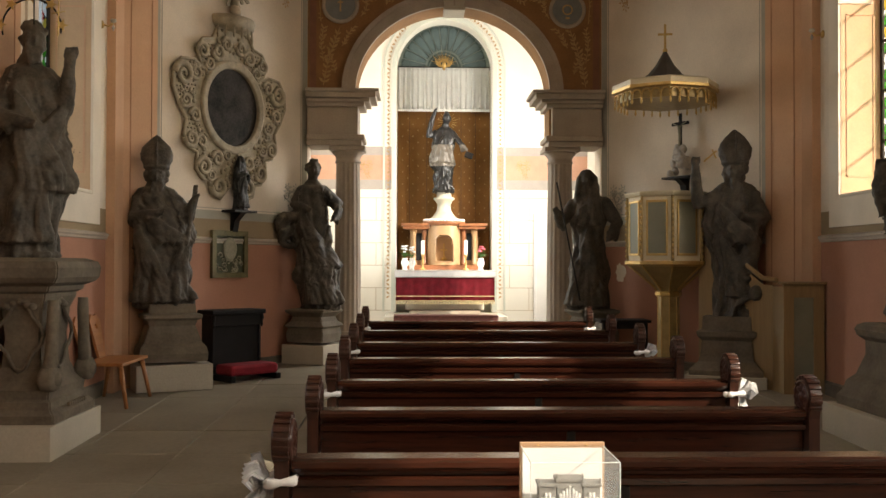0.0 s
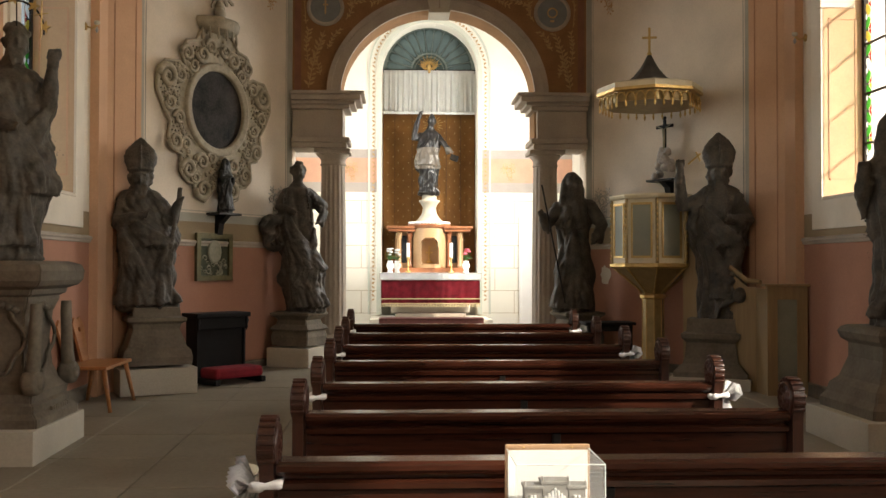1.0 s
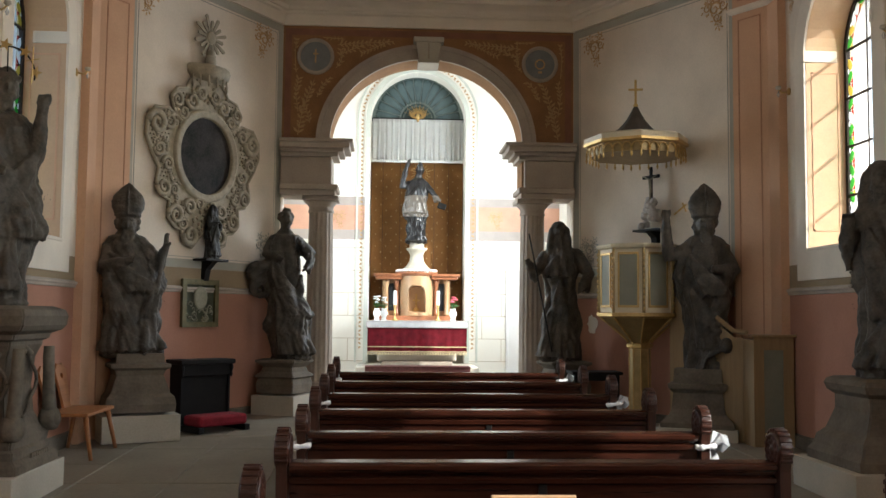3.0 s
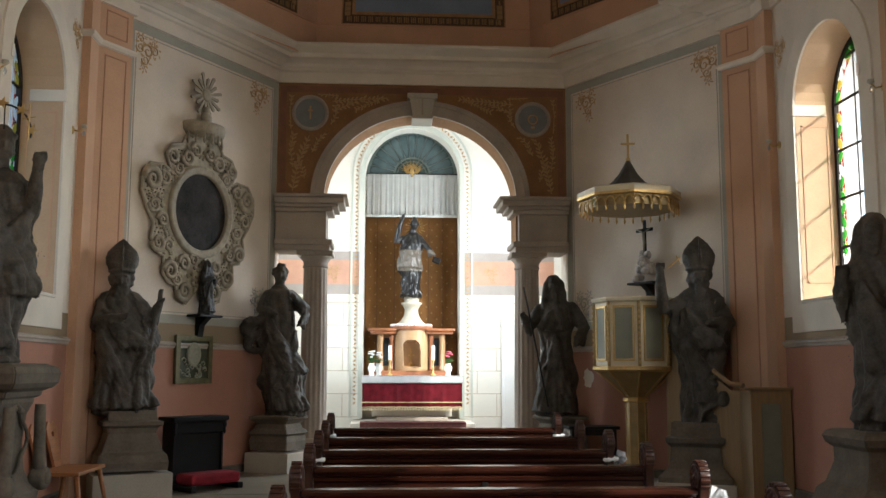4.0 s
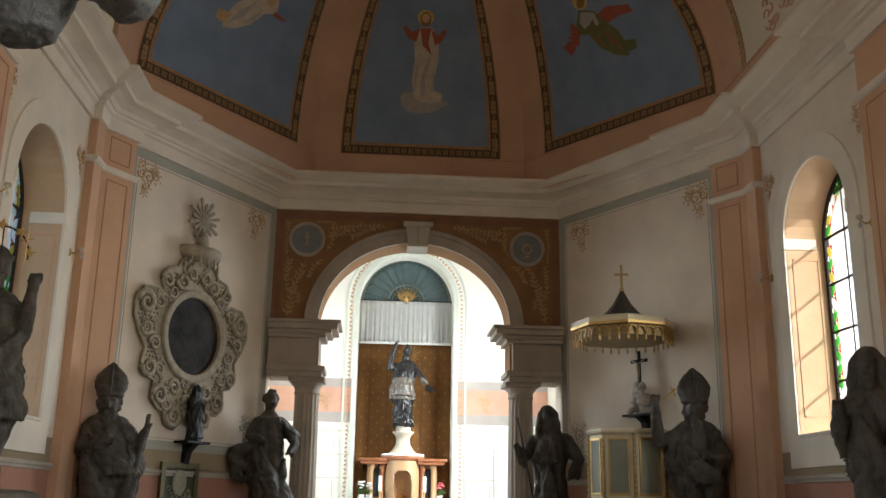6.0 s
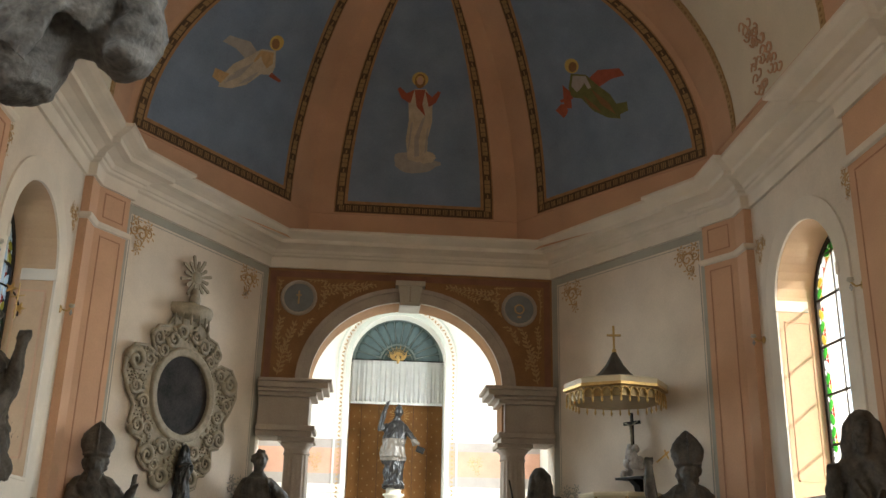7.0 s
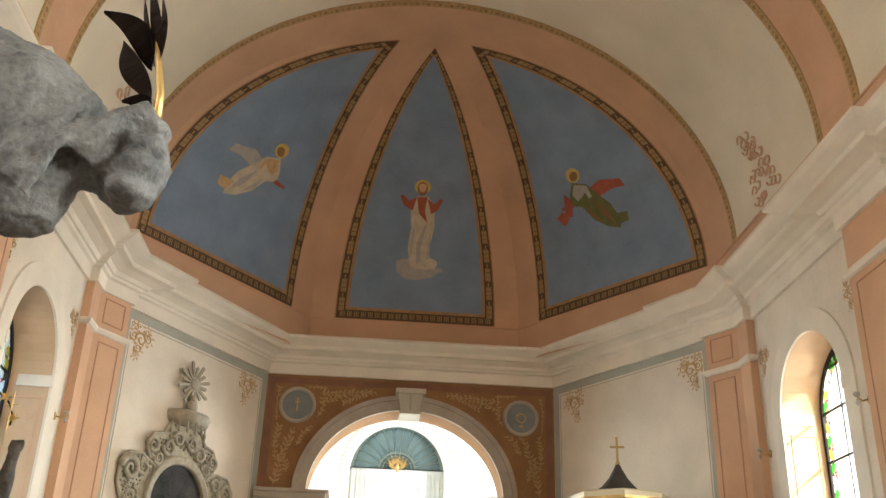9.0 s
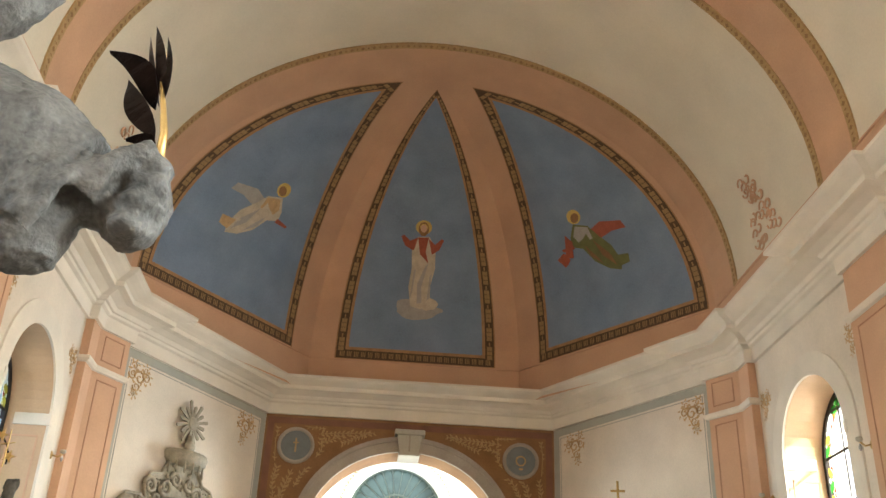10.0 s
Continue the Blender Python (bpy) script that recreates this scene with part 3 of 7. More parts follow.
    return win


n = 0
for c in WINDOWS[:3]:
    for s in (1, -1):
        n += 1
        window(s, c, n)

# dado moulding between the pilasters
dado = [(0.0, 1.84), (0.02, 1.845), (0.025, 1.87), (0.04, 1.885), (0.04, 1.905), (0.015, 1.915), (0.0, 1.925)]
skirt = [(0.0, -0.02), (0.03, -0.02), (0.03, 0.24), (0.0, 0.26)]
for s in (1, -1):
    runs = [[(s * HW, 8.27), (s * HW, 10.87)], [(s * HW, 4.62), (s * HW, 7.33)]]
    d = DM[s]
    a, b = d @ Vector((3.07, 0, 0)), d @ Vector((0, 0, 0))
    runs.append([(a.x, a.y), (b.x, b.y)])
    for r in runs:
        r = r if s > 0 else r[::-1]
        structure("dado_moulding", sweep(bmesh.new(), r, dado), FRAMESTONE, "dark painted moulding above the dado", "trim")
        structure("baseboard", sweep(bmesh.new(), r, skirt), SANDSTONE, "low stone skirting along the wall", "baseboard")


def wall_frame(m, x0, x1, z0, z1, w, material, name, label):
    """A painted line frame on a wall: local x along it, y out of it."""
    bm = bmesh.new()
    for a, b, c, d in ((x0, x1, z1 - w, z1), (x0, x1, z0, z0 + w), (x0, x0 + w, z0 + w, z1 - w), (x1 - w, x1, z0 + w, z1 - w)):
        box(bm, a, b, -0.01, 0.004, c, d, m=m)
    return structure(name, bm, material, label, "trim")


for s in (1, -1):
    wall_frame(DM[s], 0.01, 3.06, 2.16, 5.935, 0.115, GREYLINE, "painted_border", "grey-green painted border line round the wall field")
    wall_frame(DM[s], 0.15, 2.92, 2.30, 5.79, 0.010, GREYLINE, "painted_inner_line", "thin painted line inside the border")

ROSELINE = mat("dark_salmon_line", (0.42, 0.22, 0.13), 0.85, 0, 0.2, 4, 0.1, 60)
for s in (1, -1):
    up = DM[s] @ Matrix.Translation((0, 0.101, 0))
    wall_frame(up, 3.16, 3.50, 0.5, 5.32, 0.014, ROSELINE, "pilaster_line", "thin darker line panel painted on a pilaster")
    wall_frame(up, 3.16, 3.50, 5.56, 5.88, 0.014, ROSELINE, "pilaster_line", "thin darker line panel painted on a pilaster")
    sw = Matrix(((0, -s, 0, s * (HW - 0.101)), (1, 0, 0, 0), (0, 0, 1, 0), (0, 0, 0, 1)))
    wall_frame(sw, 7.45, 8.15, 0.5, 5.32, 0.014, ROSELINE, "pilaster_line", "thin darker line panel painted on a pilaster")


def scroll_bm(bm, m, size, turns=1.3, flip=1, r=0.03):
    pts = []
    for i in range(22):
        t = i / 21
        a = flip * (turns * 2 * math.pi * t)
        rad = size * (1 - 0.85 * t)
        pts.append(m @ Vector((rad * math.cos(a), 0.0, rad * math.sin(a))))
    tube(bm, pts, [size * r * 4.2 * (1 - 0.6 * i / 21) for i in range(22)], 6)
    return bm


def leaf(bm, m, x, z, a, length, width):
    """A pointed, slightly waisted leaf painted flat: base at (x, z), pointing along a."""
    c, q = math.cos(a), math.sin(a)
    pts = ((0, 0), (0.25, 0.30), (0.5, 0.5), (0.72, 0.38), (1, 0), (0.72, -0.38), (0.5, -0.5), (0.25, -0.30))
    bm.faces.new([bm.verts.new(m @ Vector((x + length * t * c - width * w * q, 0, z + length * t * q + width * w * c))) for t, w in pts])


def corner_scroll(m, size, material=OCHRE, name="painted_scroll"):
    """A scrolling acanthus ornament, nearly flat on the wall: volutes with leaves springing from them."""
    bm = bmesh.new()
    flat = m @ Matrix.Diagonal((1, 0.08, 1, 1))
    up = m @ Matrix.Translation((0, 0.004, 0))
    for ox, oz, sz, fl in ((0, 0, 0.42, 1), (0.55, 0.1, 0.3, -1), (-0.5, 0.12, 0.3, 1), (0.15, -0.5, 0.28, -1), (0.5, 0.55, 0.22, 1), (-0.35, 0.55, 0.2, -1), (0.3, -0.95, 0.15, 1)):
        scroll_bm(bm, flat @ Matrix.Translation((ox * size, 0, oz * size)), sz * size, 1.4, fl, 0.036)
        for i in range(6):
            a = fl * (0.6 + i * 0.95)
            leaf(bm, up, (ox + sz * 0.9 * math.cos(a)) * size, (oz + sz * 0.9 * math.sin(a)) * size, a + fl * 0.7, 0.26 * size, 0.11 * size)
    return structure(name, bm, material, "small ochre scroll ornament painted on plaster", "wall painting")


for s in (1, -1):
    for u in (0.46, 2.72):
        corner_scroll(DM[s] @ Matrix.Translation((u, 0.004, 5.60)), 0.24)
    P = Matrix(((0, -s, 0, s * HW), (1, 0, 0, 0), (0, 0, 1, 0), (0, 0, 0, 1)))
    for y in (8.45, 10.66):
        corner_scroll(P @ Matrix.Translation((y, 0.004, 5.36)), 0.17)
    # faint floral sprays low on the apse walls
    corner_scroll(DM[s] @ Matrix.Translation((0.35, 0.004, 2.55)), 0.22, GREYLINE, "faded_floral_spray")

# arch surround, keystone, imposts, columns
ring = [(AX + 1.63 * math.cos(math.pi * i / 40), AS + 1.48 * math.sin(math.pi * i / 40)) for i in range(41)]
inn = [(AX + AR * math.cos(math.pi * i / 40), AS + ARISE * math.sin(math.pi * i / 40)) for i in range(41)]
structure("archivolt", outline_solid(bmesh.new(), [ring + inn[::-1]], lambda u, v, w: (u, YF - w, v), 0.06), FRAMESTONE, "grey-brown stone moulding round the arch", "archivolt")
ring2 = [(AX + 1.67 * math.cos(math.pi * i / 40), AS + 1.52 * math.sin(math.pi * i / 40)) for i in range(41)]
ring3 = [(AX + 1.60 * math.cos(math.pi * i / 40), AS + 1.45 * math.sin(math.pi * i / 40)) for i in range(41)]
structure("archivolt_roll", outline_solid(bmesh.new(), [ring2 + ring3[::-1]], lambda u, v, w: (u, YF - w, v), 0.085), FRAMESTONE, "raised outer roll of the arch moulding", "archivolt")
key = tagged(new("keystone"), "pale stone keystone with fluted face", "keystone", kind="structure")
bm = bmesh.new()
outline_solid(bm, [[(-0.16, 5.42), (0.12, 5.42), (0.17, 5.69), (-0.21, 5.69)]], lambda u, v, w: (u, YF - w, v), 0.15)
part("block", bm, PLINTH, key)
part("cap", boxed(-0.25, 0.21, YF - 0.19, YF + 0.02, 5.69, 5.77, 0.01), PLINTH, key)
part("drip", boxed(-0.18, 0.14, YF - 0.18, YF + 0.30, 5.37, 5.42, 0.008), PLINTH, key)
part("groove", boxed(-0.032, -0.008, YF - 0.156, YF - 0.1, 5.44, 5.685), FRAMESTONE, key)

for s in (1, -1):
    imp = tagged(new("impost"), "weathered stone entablature block above a column", "impost", "arch imposts", "structure")
    x0, x1 = sorted((s * 1.455, s * 2.21))
    part("frieze_block", boxed(x0, x1, YF - 0.10, YF + 0.50, 3.50, 3.92, 0.01), FRAMESTONE, imp)
    for zz0, zz1, pr in ((3.34, 3.42, 0.06), (3.42, 3.50, 0.10), (3.92, 3.98, 0.10), (3.98, 4.03, 0.18), (4.03, 4.11, 0.27), (4.11, 4.16, 0.32)):
        xx = sorted((s * (1.455 - pr), s * 2.215))
        part("moulding", boxed(xx[0], xx[1], YF - 0.10 - pr * 0.8, YF + 0.52, zz0, zz1, 0.012), FRAMESTONE, imp)
    cx = s * 1.62
    col = tagged(new("column"), "fluted grey-brown stone column beside the arch", "column", "arch columns", "structure")
    col.location = (cx, YF + 0.2, 0)
    bm = bmesh.new()
    n = 96
    prev = None
    for z, r in ((0.55, 0.205), (1.2, 0.203), (2.2, 0.195), (3.12, 0.18)):
        rg = [bm.verts.new(((r - 0.012 * (0.5 + 0.5 * math.cos(16 * 2 * math.pi * i / n))) * math.cos(2 * math.pi * i / n), (r - 0.012 * (0.5 + 0.5 * math.cos(16 * 2 * math.pi * i / n))) * math.sin(2 * math.pi * i / n), z)) for i in range(n)]
        if prev:
            for i in range(n):
                bm.faces.new((prev[i], prev[(i + 1) % n], rg[(i + 1) % n], rg[i]))
        prev = rg
    part("shaft", bm, FRAMESTONE, col, "", True)
    part("capital", lathe(bmesh.new(), [(0.185, 3.10), (0.20, 3.12), (0.185, 3.15), (0.19, 3.2), (0.235, 3.25), (0.245, 3.28)], 32), FRAMESTONE, col, "", True)
    part("abacus", boxed(-0.27, 0.27, -0.27, 0.27, 3.28, 3.345, 0.01), FRAMESTONE, col)
    part("base", lathe(bmesh.new(), [(0.27, 0.3), (0.27, 0.4), (0.25, 0.42), (0.26, 0.46), (0.22, 0.5), (0.23, 0.54), (0.205, 0.57)], 32), FRAMESTONE, col, "", True)
    part("plinth", boxed(-0.29, 0.29, -0.29, 0.29, 0.0, 0.3, 0.01), FRAMESTONE, col)

# painted spandrel: border, medallions and leaf sprays
F = Matrix(((1, 0, 0, 0), (0, -1, 0, YF), (0, 0, 1, 0), (0, 0, 0, 1)))
bm = bmesh.new()
for a, b, c, d in ((-2.19, 2.19, 5.80, 5.90), (-2.19, -2.09, 4.18, 5.80), (2.09, 2.19, 4.18, 5.80)):
    box(bm, a, b, YF - 0.004, YF + 0.01, c, d)
structure("spandrel_border", bm, mat("dull_red_border_paint", (0.24, 0.115, 0.07), 0.85, 0, 0.25, 4, 0.1, 50), "dull reddish border of the painted spandrel", "trim")
MEDAL = mat("grey_medallion_paint", (0.20, 0.21, 0.21), 0.8, 0, 0.2, 6, 0.1, 50)
for s, x, z in ((-1, -1.73, 5.47), (1, 1.70, 5.43)):
    med = tagged(new("medallion"), "round grey medallion with ochre rim and symbol", "medallion", "arch medallions", "structure")
    mm = Matrix.Translation((x, YF - 0.002, z)) @ Matrix.Rotation(radians(90), 4, "X")
    part("rim", lathe(bmesh.new(), [(0.28, -0.02), (0.28, 0.02), (0.255, 0.03), (0.225, 0.02), (0.225, -0.02)], 48, mm), FRAMESTONE, med, "", True)
    part("disc", lathe(bmesh.new(), [(0.226, -0.01), (0.226, 0.012)], 48, mm), MEDAL, med)
    bm = bmesh.new()
    if s < 0:
        box(bm, x - 0.012, x + 0.012, YF - 0.02, YF - 0.012, z - 0.10, z + 0.11)
        box(bm, x - 0.04, x + 0.04, YF - 0.02, YF - 0.012, z + 0.03, z + 0.05)
    else:
        tube(bm, [(x + 0.07 * math.cos(2 * math.pi * i / 24), YF - 0.016, z + 0.07 * math.sin(2 * math.pi * i / 24)) for i in range(25)], 0.012, 6)
        box(bm, x - 0.03, x + 0.03, YF - 0.02, YF - 0.012, z - 0.14, z - 0.11)
    part("symbol", bm, OCHRE, med)
rnd = random.Random(5)
bm = bmesh.new()
FO = F @ Matrix.Translation((0, 0.006, 0))


def sprig(pts, step, length):
    """A thin stem with pairs of leaves and small buds along it, clear of arch and medallions."""
    pts = [Vector((x, 0, z)) for x, z in pts]
    tube(bm, [FO @ q for q in pts], 0.007, 5)
    for a, b in zip(pts, pts[1:]):
        n = max(1, int((b - a).length / step))
        way = math.atan2(b.z - a.z, b.x - a.x)
        for i in range(n):
            q = a.lerp(b, (i + 0.5) / n)
            for sd in (-1, 1):
                w = way + sd * rnd.uniform(0.5, 1.0)
                L = length * rnd.uniform(0.7, 1.15)
                e = q + Vector((math.cos(w), 0, math.sin(w))) * L
                if (e.x / 1.76) ** 2 + ((e.z - AS) / 1.58) ** 2 > 1 and math.hypot(abs(e.x) - 1.71, e.z - 5.45) > 0.31 and abs(e.x) < 2.07 and e.z < 5.79:
                    leaf(bm, FO, q.x, q.z, w, L, L * 0.36)


for s in (-1, 1):
    sprig([(s * 1.98, 4.26), (s * 1.93, 4.55), (s * 1.84, 4.85), (s * 1.74, 5.12)], 0.062, 0.10)
    sprig([(s * 1.98, 4.62), (s * 2.02, 4.9), (s * 1.98, 5.14)], 0.06, 0.08)
    sprig([(s * 1.40, 5.66), (s * 1.15, 5.69), (s * 0.9, 5.70), (s * 0.55, 5.73)], 0.06, 0.085)
    sprig([(s * 1.38, 5.50), (s * 1.22, 5.58), (s * 1.02, 5.66)], 0.055, 0.075)
    sprig([(s * 1.42, 5.30), (s * 1.34, 5.42), (s * 1.36, 5.60)], 0.055, 0.07)
    sprig([(s * 1.80, 4.45), (s * 1.84, 4.62), (s * 1.92, 4.72)], 0.05, 0.075)
    sprig([(s * 1.70, 4.85), (s * 1.60, 5.05), (s * 1.50, 5.16)], 0.05, 0.08)
    sprig([(s * 0.62, 5.74), (s * 0.85, 5.62), (s * 1.05, 5.54)], 0.05, 0.07)
    sprig([(s * 1.30, 5.75), (s * 1.45, 5.76), (s * 1.62, 5.77)], 0.05, 0.05)
    sprig([(s * 2.02, 5.22), (s * 2.04, 5.5), (s * 2.02, 5.74)], 0.06, 0.06)
ob = structure("spandrel_leaves", bm, GOLDLINE, "gold painted leaf sprays on brown ground", "wall painting")
ob["kind"] = "stuff"

# ornamental beads on the vault borders and dome borders
bm = bmesh.new()
for y in (10.555, 8.105, 7.335):
    for i in range(1, 150):
        a = 180 * i / 150
        c = Vector(vault_pt(a, y, 0.024))
        t = (Vector(vault_pt(a + 0.1, y, 0.024)) - c).normalized()
        w = Vector((0, 1, 0))
        for k in (0,):
            r1, r2 = (0.030, 0.036) if i % 2 else (0.014, 0.03)
            bm.faces.new([bm.verts.new(c + t * x + w * q) for x, q in ((r1, 0), (0, r2), (-r1, 0), (0, -r2))])
ob = structure("vault_border_pattern", bm, mat("umber_pattern_paint", (0.31, 0.185, 0.08), 0.85), "brown lozenge pattern on the vault borders", "vault border")
ob["kind"] = "stuff"
bm = bmesh.new()
for seg, w0, w1 in (("east", 0.12, 0.46), ("north", 0.40, 0.40), ("west", 0.46, 0.12)):
    p0, p1 = SEGS[seg]
    L = math.hypot(p1[0] - p0[0], p1[1] - p0[1])
    lim = radians(panel_top(seg, w0 + 0.05, w1 + 0.05, L))
    th, step = 0.03, 0
    while th < lim - 0.02:
        c = math.cos(th) * L
        nq = narrow(seg, math.degrees(th))
        for u in ((w0 + 0.07) * nq / c, 1 - (w1 + 0.07) * nq / c):
            du = 0.044 * nq / c
            ht = 0.010 if step % 4 else 0.004
            if step % 4 == 0:
                du = 0.012 / c
                ht = 0.009
            q = [dome_pt(p0, p1, u + a * du, math.degrees(th + b * ht / 1.0 * 1.0), 0.014) for a, b in ((-1, -1), (1, -1), (1, 1), (-1, 1))]
            bm.faces.new([bm.verts.new(v) for v in q])
        th += 0.022 + (0.004 if step % 4 == 0 else 0)
        step += 1
    for k in range(1, 120):
        u = k / 120
        c = math.cos(0.045) * L
        if u < (w0 + 0.05) / c or u > 1 - (w1 + 0.05) / c or k % 4 == 0:
            continue
        q = [dome_pt(p0, p1, u + a * 0.0022, math.degrees(0.031 + b * 0.013), 0.014) for a, b in ((-1, -1), (1, -1), (1, 1), (-1, 1))]
        bm.faces.new([bm.verts.new(v) for v in q])
ob = structure("dome_border_pattern", bm, mat("bronze_pattern_paint", (0.34, 0.215, 0.095), 0.85), "dull gold key pattern on the dome borders", "vault border")
ob["kind"] = "stuff"

# paintings in the dome fields, as plain flat shapes
ROBE = mat("faded_white_paint", (0.55, 0.46, 0.34), 0.9, 0, 0.25, 9, 0.05, 50)
RED = mat("faded_red_paint", (0.36, 0.10, 0.06), 0.9, 0, 0.25, 9, 0.05, 50)
GREEN = mat("faded_green_paint", (0.16, 0.16, 0.06), 0.9, 0, 0.25, 9, 0.05, 50)
CLOUD = mat("grey_cloud_paint", (0.40, 0.36, 0.32), 0.9, 0, 0.2, 9, 0.05, 50)
HALO = mat("yellow_halo_paint", (0.62, 0.42, 0.12), 0.9, 0, 0.2, 9, 0.05, 50)


def dome_shape(thing, seg, u, th, pts, material, off, name):
    """A flat painted shape; pts in metres along the segment and up it."""
    p0, p1 = SEGS[seg]
    L = math.hypot(p1[0] - p0[0], p1[1] - p0[1])
    bm = bmesh.new()
    vs = []
    for x, z in pts:
        t = th + math.degrees(z / 3.55)
        vs.append(bm.verts.new(dome_pt(p0, p1, 0.5 + (u + x) / (L * math.cos(radians(t))), t, off)))
    es = [bm.edges.new((vs[i], vs[(i + 1) % len(vs)])) for i in range(len(vs))]
    bmesh.ops.triangle_fill(bm, use_beauty=True, edges=es)
    return part(name, bm, material, thing)


def blob(cx, cz, rx, rz, n=18, wob=0.0, rot=0.0, seed=0):
    r = random.Random(seed)
    out = []
    for i in range(n):
        a = 2 * math.pi * i / n
        k = 1 + r.uniform(-wob, wob)
        x, z = rx * k * math.cos(a), rz * k * math.sin(a)
        out.append((cx + x * math.cos(rot) - z * math.sin(rot), cz + x * math.sin(rot) + z * math.cos(rot)))
    return out


pa = tagged(new("dome_painting"), "faded white painted shape above a grey cloud", "vault painting", "dome paintings", "structure")
MIDDLE = ((blob(0.0, 0.0, 0.32, 0.14, 22, 0.12, 0, 2), CLOUD), (blob(-0.16, 0.08, 0.14, 0.10, 14, 0.15, 0, 4), CLOUD), (blob(0.14, 0.10, 0.13, 0.09, 14, 0.15, 0, 5), ROBE),
          ([(-0.12, 0.06), (0.02, 0.02), (0.15, 0.08), (0.15, 0.40), (0.20, 0.66), (0.19, 0.98), (0.09, 1.16), (-0.07, 1.15), (-0.15, 0.98), (-0.13, 0.66), (-0.16, 0.36)], ROBE),
          ([(-0.12, 0.92), (-0.25, 1.00), (-0.31, 1.14), (-0.27, 1.17), (-0.18, 1.08), (-0.07, 1.14)], RED), ([(0.14, 0.88), (0.24, 0.96), (0.30, 1.12), (0.26, 1.14), (0.18, 1.04), (0.08, 1.13)], RED),
          ([(-0.07, 1.14), (0.08, 1.15), (0.05, 0.92), (0.10, 0.74), (-0.03, 0.88)], RED),
          ([(0.06, 0.70), (0.10, 0.74), (0.02, 0.36), (0.04, 0.12), (-0.03, 0.10), (-0.04, 0.40)], CLOUD), ([(-0.10, 0.62), (-0.07, 0.64), (-0.10, 0.30), (-0.13, 0.16)], CLOUD), ([(0.13, 0.54), (0.16, 0.58), (0.14, 0.20), (0.11, 0.16)], CLOUD),
          (blob(0.0, 1.31, 0.115, 0.115), HALO), (blob(0.0, 1.28, 0.075, 0.115), BROWN), (blob(0.0, 1.29, 0.045, 0.065), SALMON))
for i, (sh, mt) in enumerate(MIDDLE):
    dome_shape(pa, "north", 0.0, 14.2, [(-1.15 * x, 1.12 * z + 0.06) for x, z in sh], mt, 0.009 + 0.0015 * i, "painted_shape")
pb = tagged(new("dome_painting"), "pale winged painted shape on blue plaster", "vault painting", "dome paintings", "structure")


def turned(sh, deg, k=1.0, dx=0.0, dz=0.0):
    c, s = math.cos(radians(deg)), math.sin(radians(deg))
    return [(k * (x * c - z * s) + dx, k * (x * s + z * c) + dz) for x, z in sh]


FLY = (("wing", [(-0.02, 0.10), (0.10, 0.34), (0.40, 0.50), (0.52, 0.44), (0.34, 0.30), (0.22, 0.12)]),
       ("robe", [(-0.28, 0.12), (-0.05, 0.20), (0.16, 0.14), (0.42, 0.10), (0.66, -0.02), (0.74, -0.14), (0.55, -0.22), (0.28, -0.24), (0.02, -0.16), (-0.16, -0.22), (-0.24, -0.10)]),
       ("sash", [(-0.24, 0.10), (-0.04, 0.18), (0.10, 0.06), (-0.04, -0.12), (-0.2, -0.06)]),
       ("fold", [(0.10, 0.04), (0.46, -0.02), (0.64, -0.12), (0.36, -0.10)]),
       ("fold", [(0.02, -0.10), (0.30, -0.16), (0.44, -0.2), (0.2, -0.2)]),
       ("limb", [(-0.16, -0.18), (-0.30, -0.34), (-0.26, -0.36), (-0.10, -0.22)]),
       ("scarf", [(0.52, -0.02), (0.72, 0.12), (0.80, 0.02), (0.70, -0.10)]),
       ("halo", blob(-0.30, 0.24, 0.115, 0.115)),
       ("head", blob(-0.28, 0.23, 0.065, 0.08)))
WEST = {"wing": CLOUD, "robe": ROBE, "sash": OCHRE, "fold": CLOUD, "limb": RED, "scarf": OCHRE, "halo": HALO, "head": BROWN}
EAST = {"wing": RED, "robe": GREEN, "sash": CLOUD, "fold": BROWN, "limb": RED, "scarf": GREEN, "halo": HALO, "head": BROWN}
for i, (nm, sh) in enumerate(FLY):
    dome_shape(pb, "west", 0.0, 29.0, turned(sh, -42, 1.1, 0.02, 0.04), WEST[nm], 0.009 + 0.0015 * i, "painted_shape")
pc = tagged(new("dome_painting"), "green and red painted shape on blue plaster", "vault painting", "dome paintings", "structure")
for i, (nm, sh) in enumerate(FLY + (("limb", blob(-0.20, -0.46, 0.11, 0.09, 12, 0.25, 0, 3)), ("limb", [(-0.34, -0.10), (-0.18, -0.42), (-0.06, -0.36), (-0.18, -0.14)]))):
    dome_shape(pc, "east", 0.0, 27.5, [(-x, z) for x, z in turned(sh, -46, 1.08, 0.0, 0.04)], EAST[nm], 0.009 + 0.0015 * i, "painted_shape")
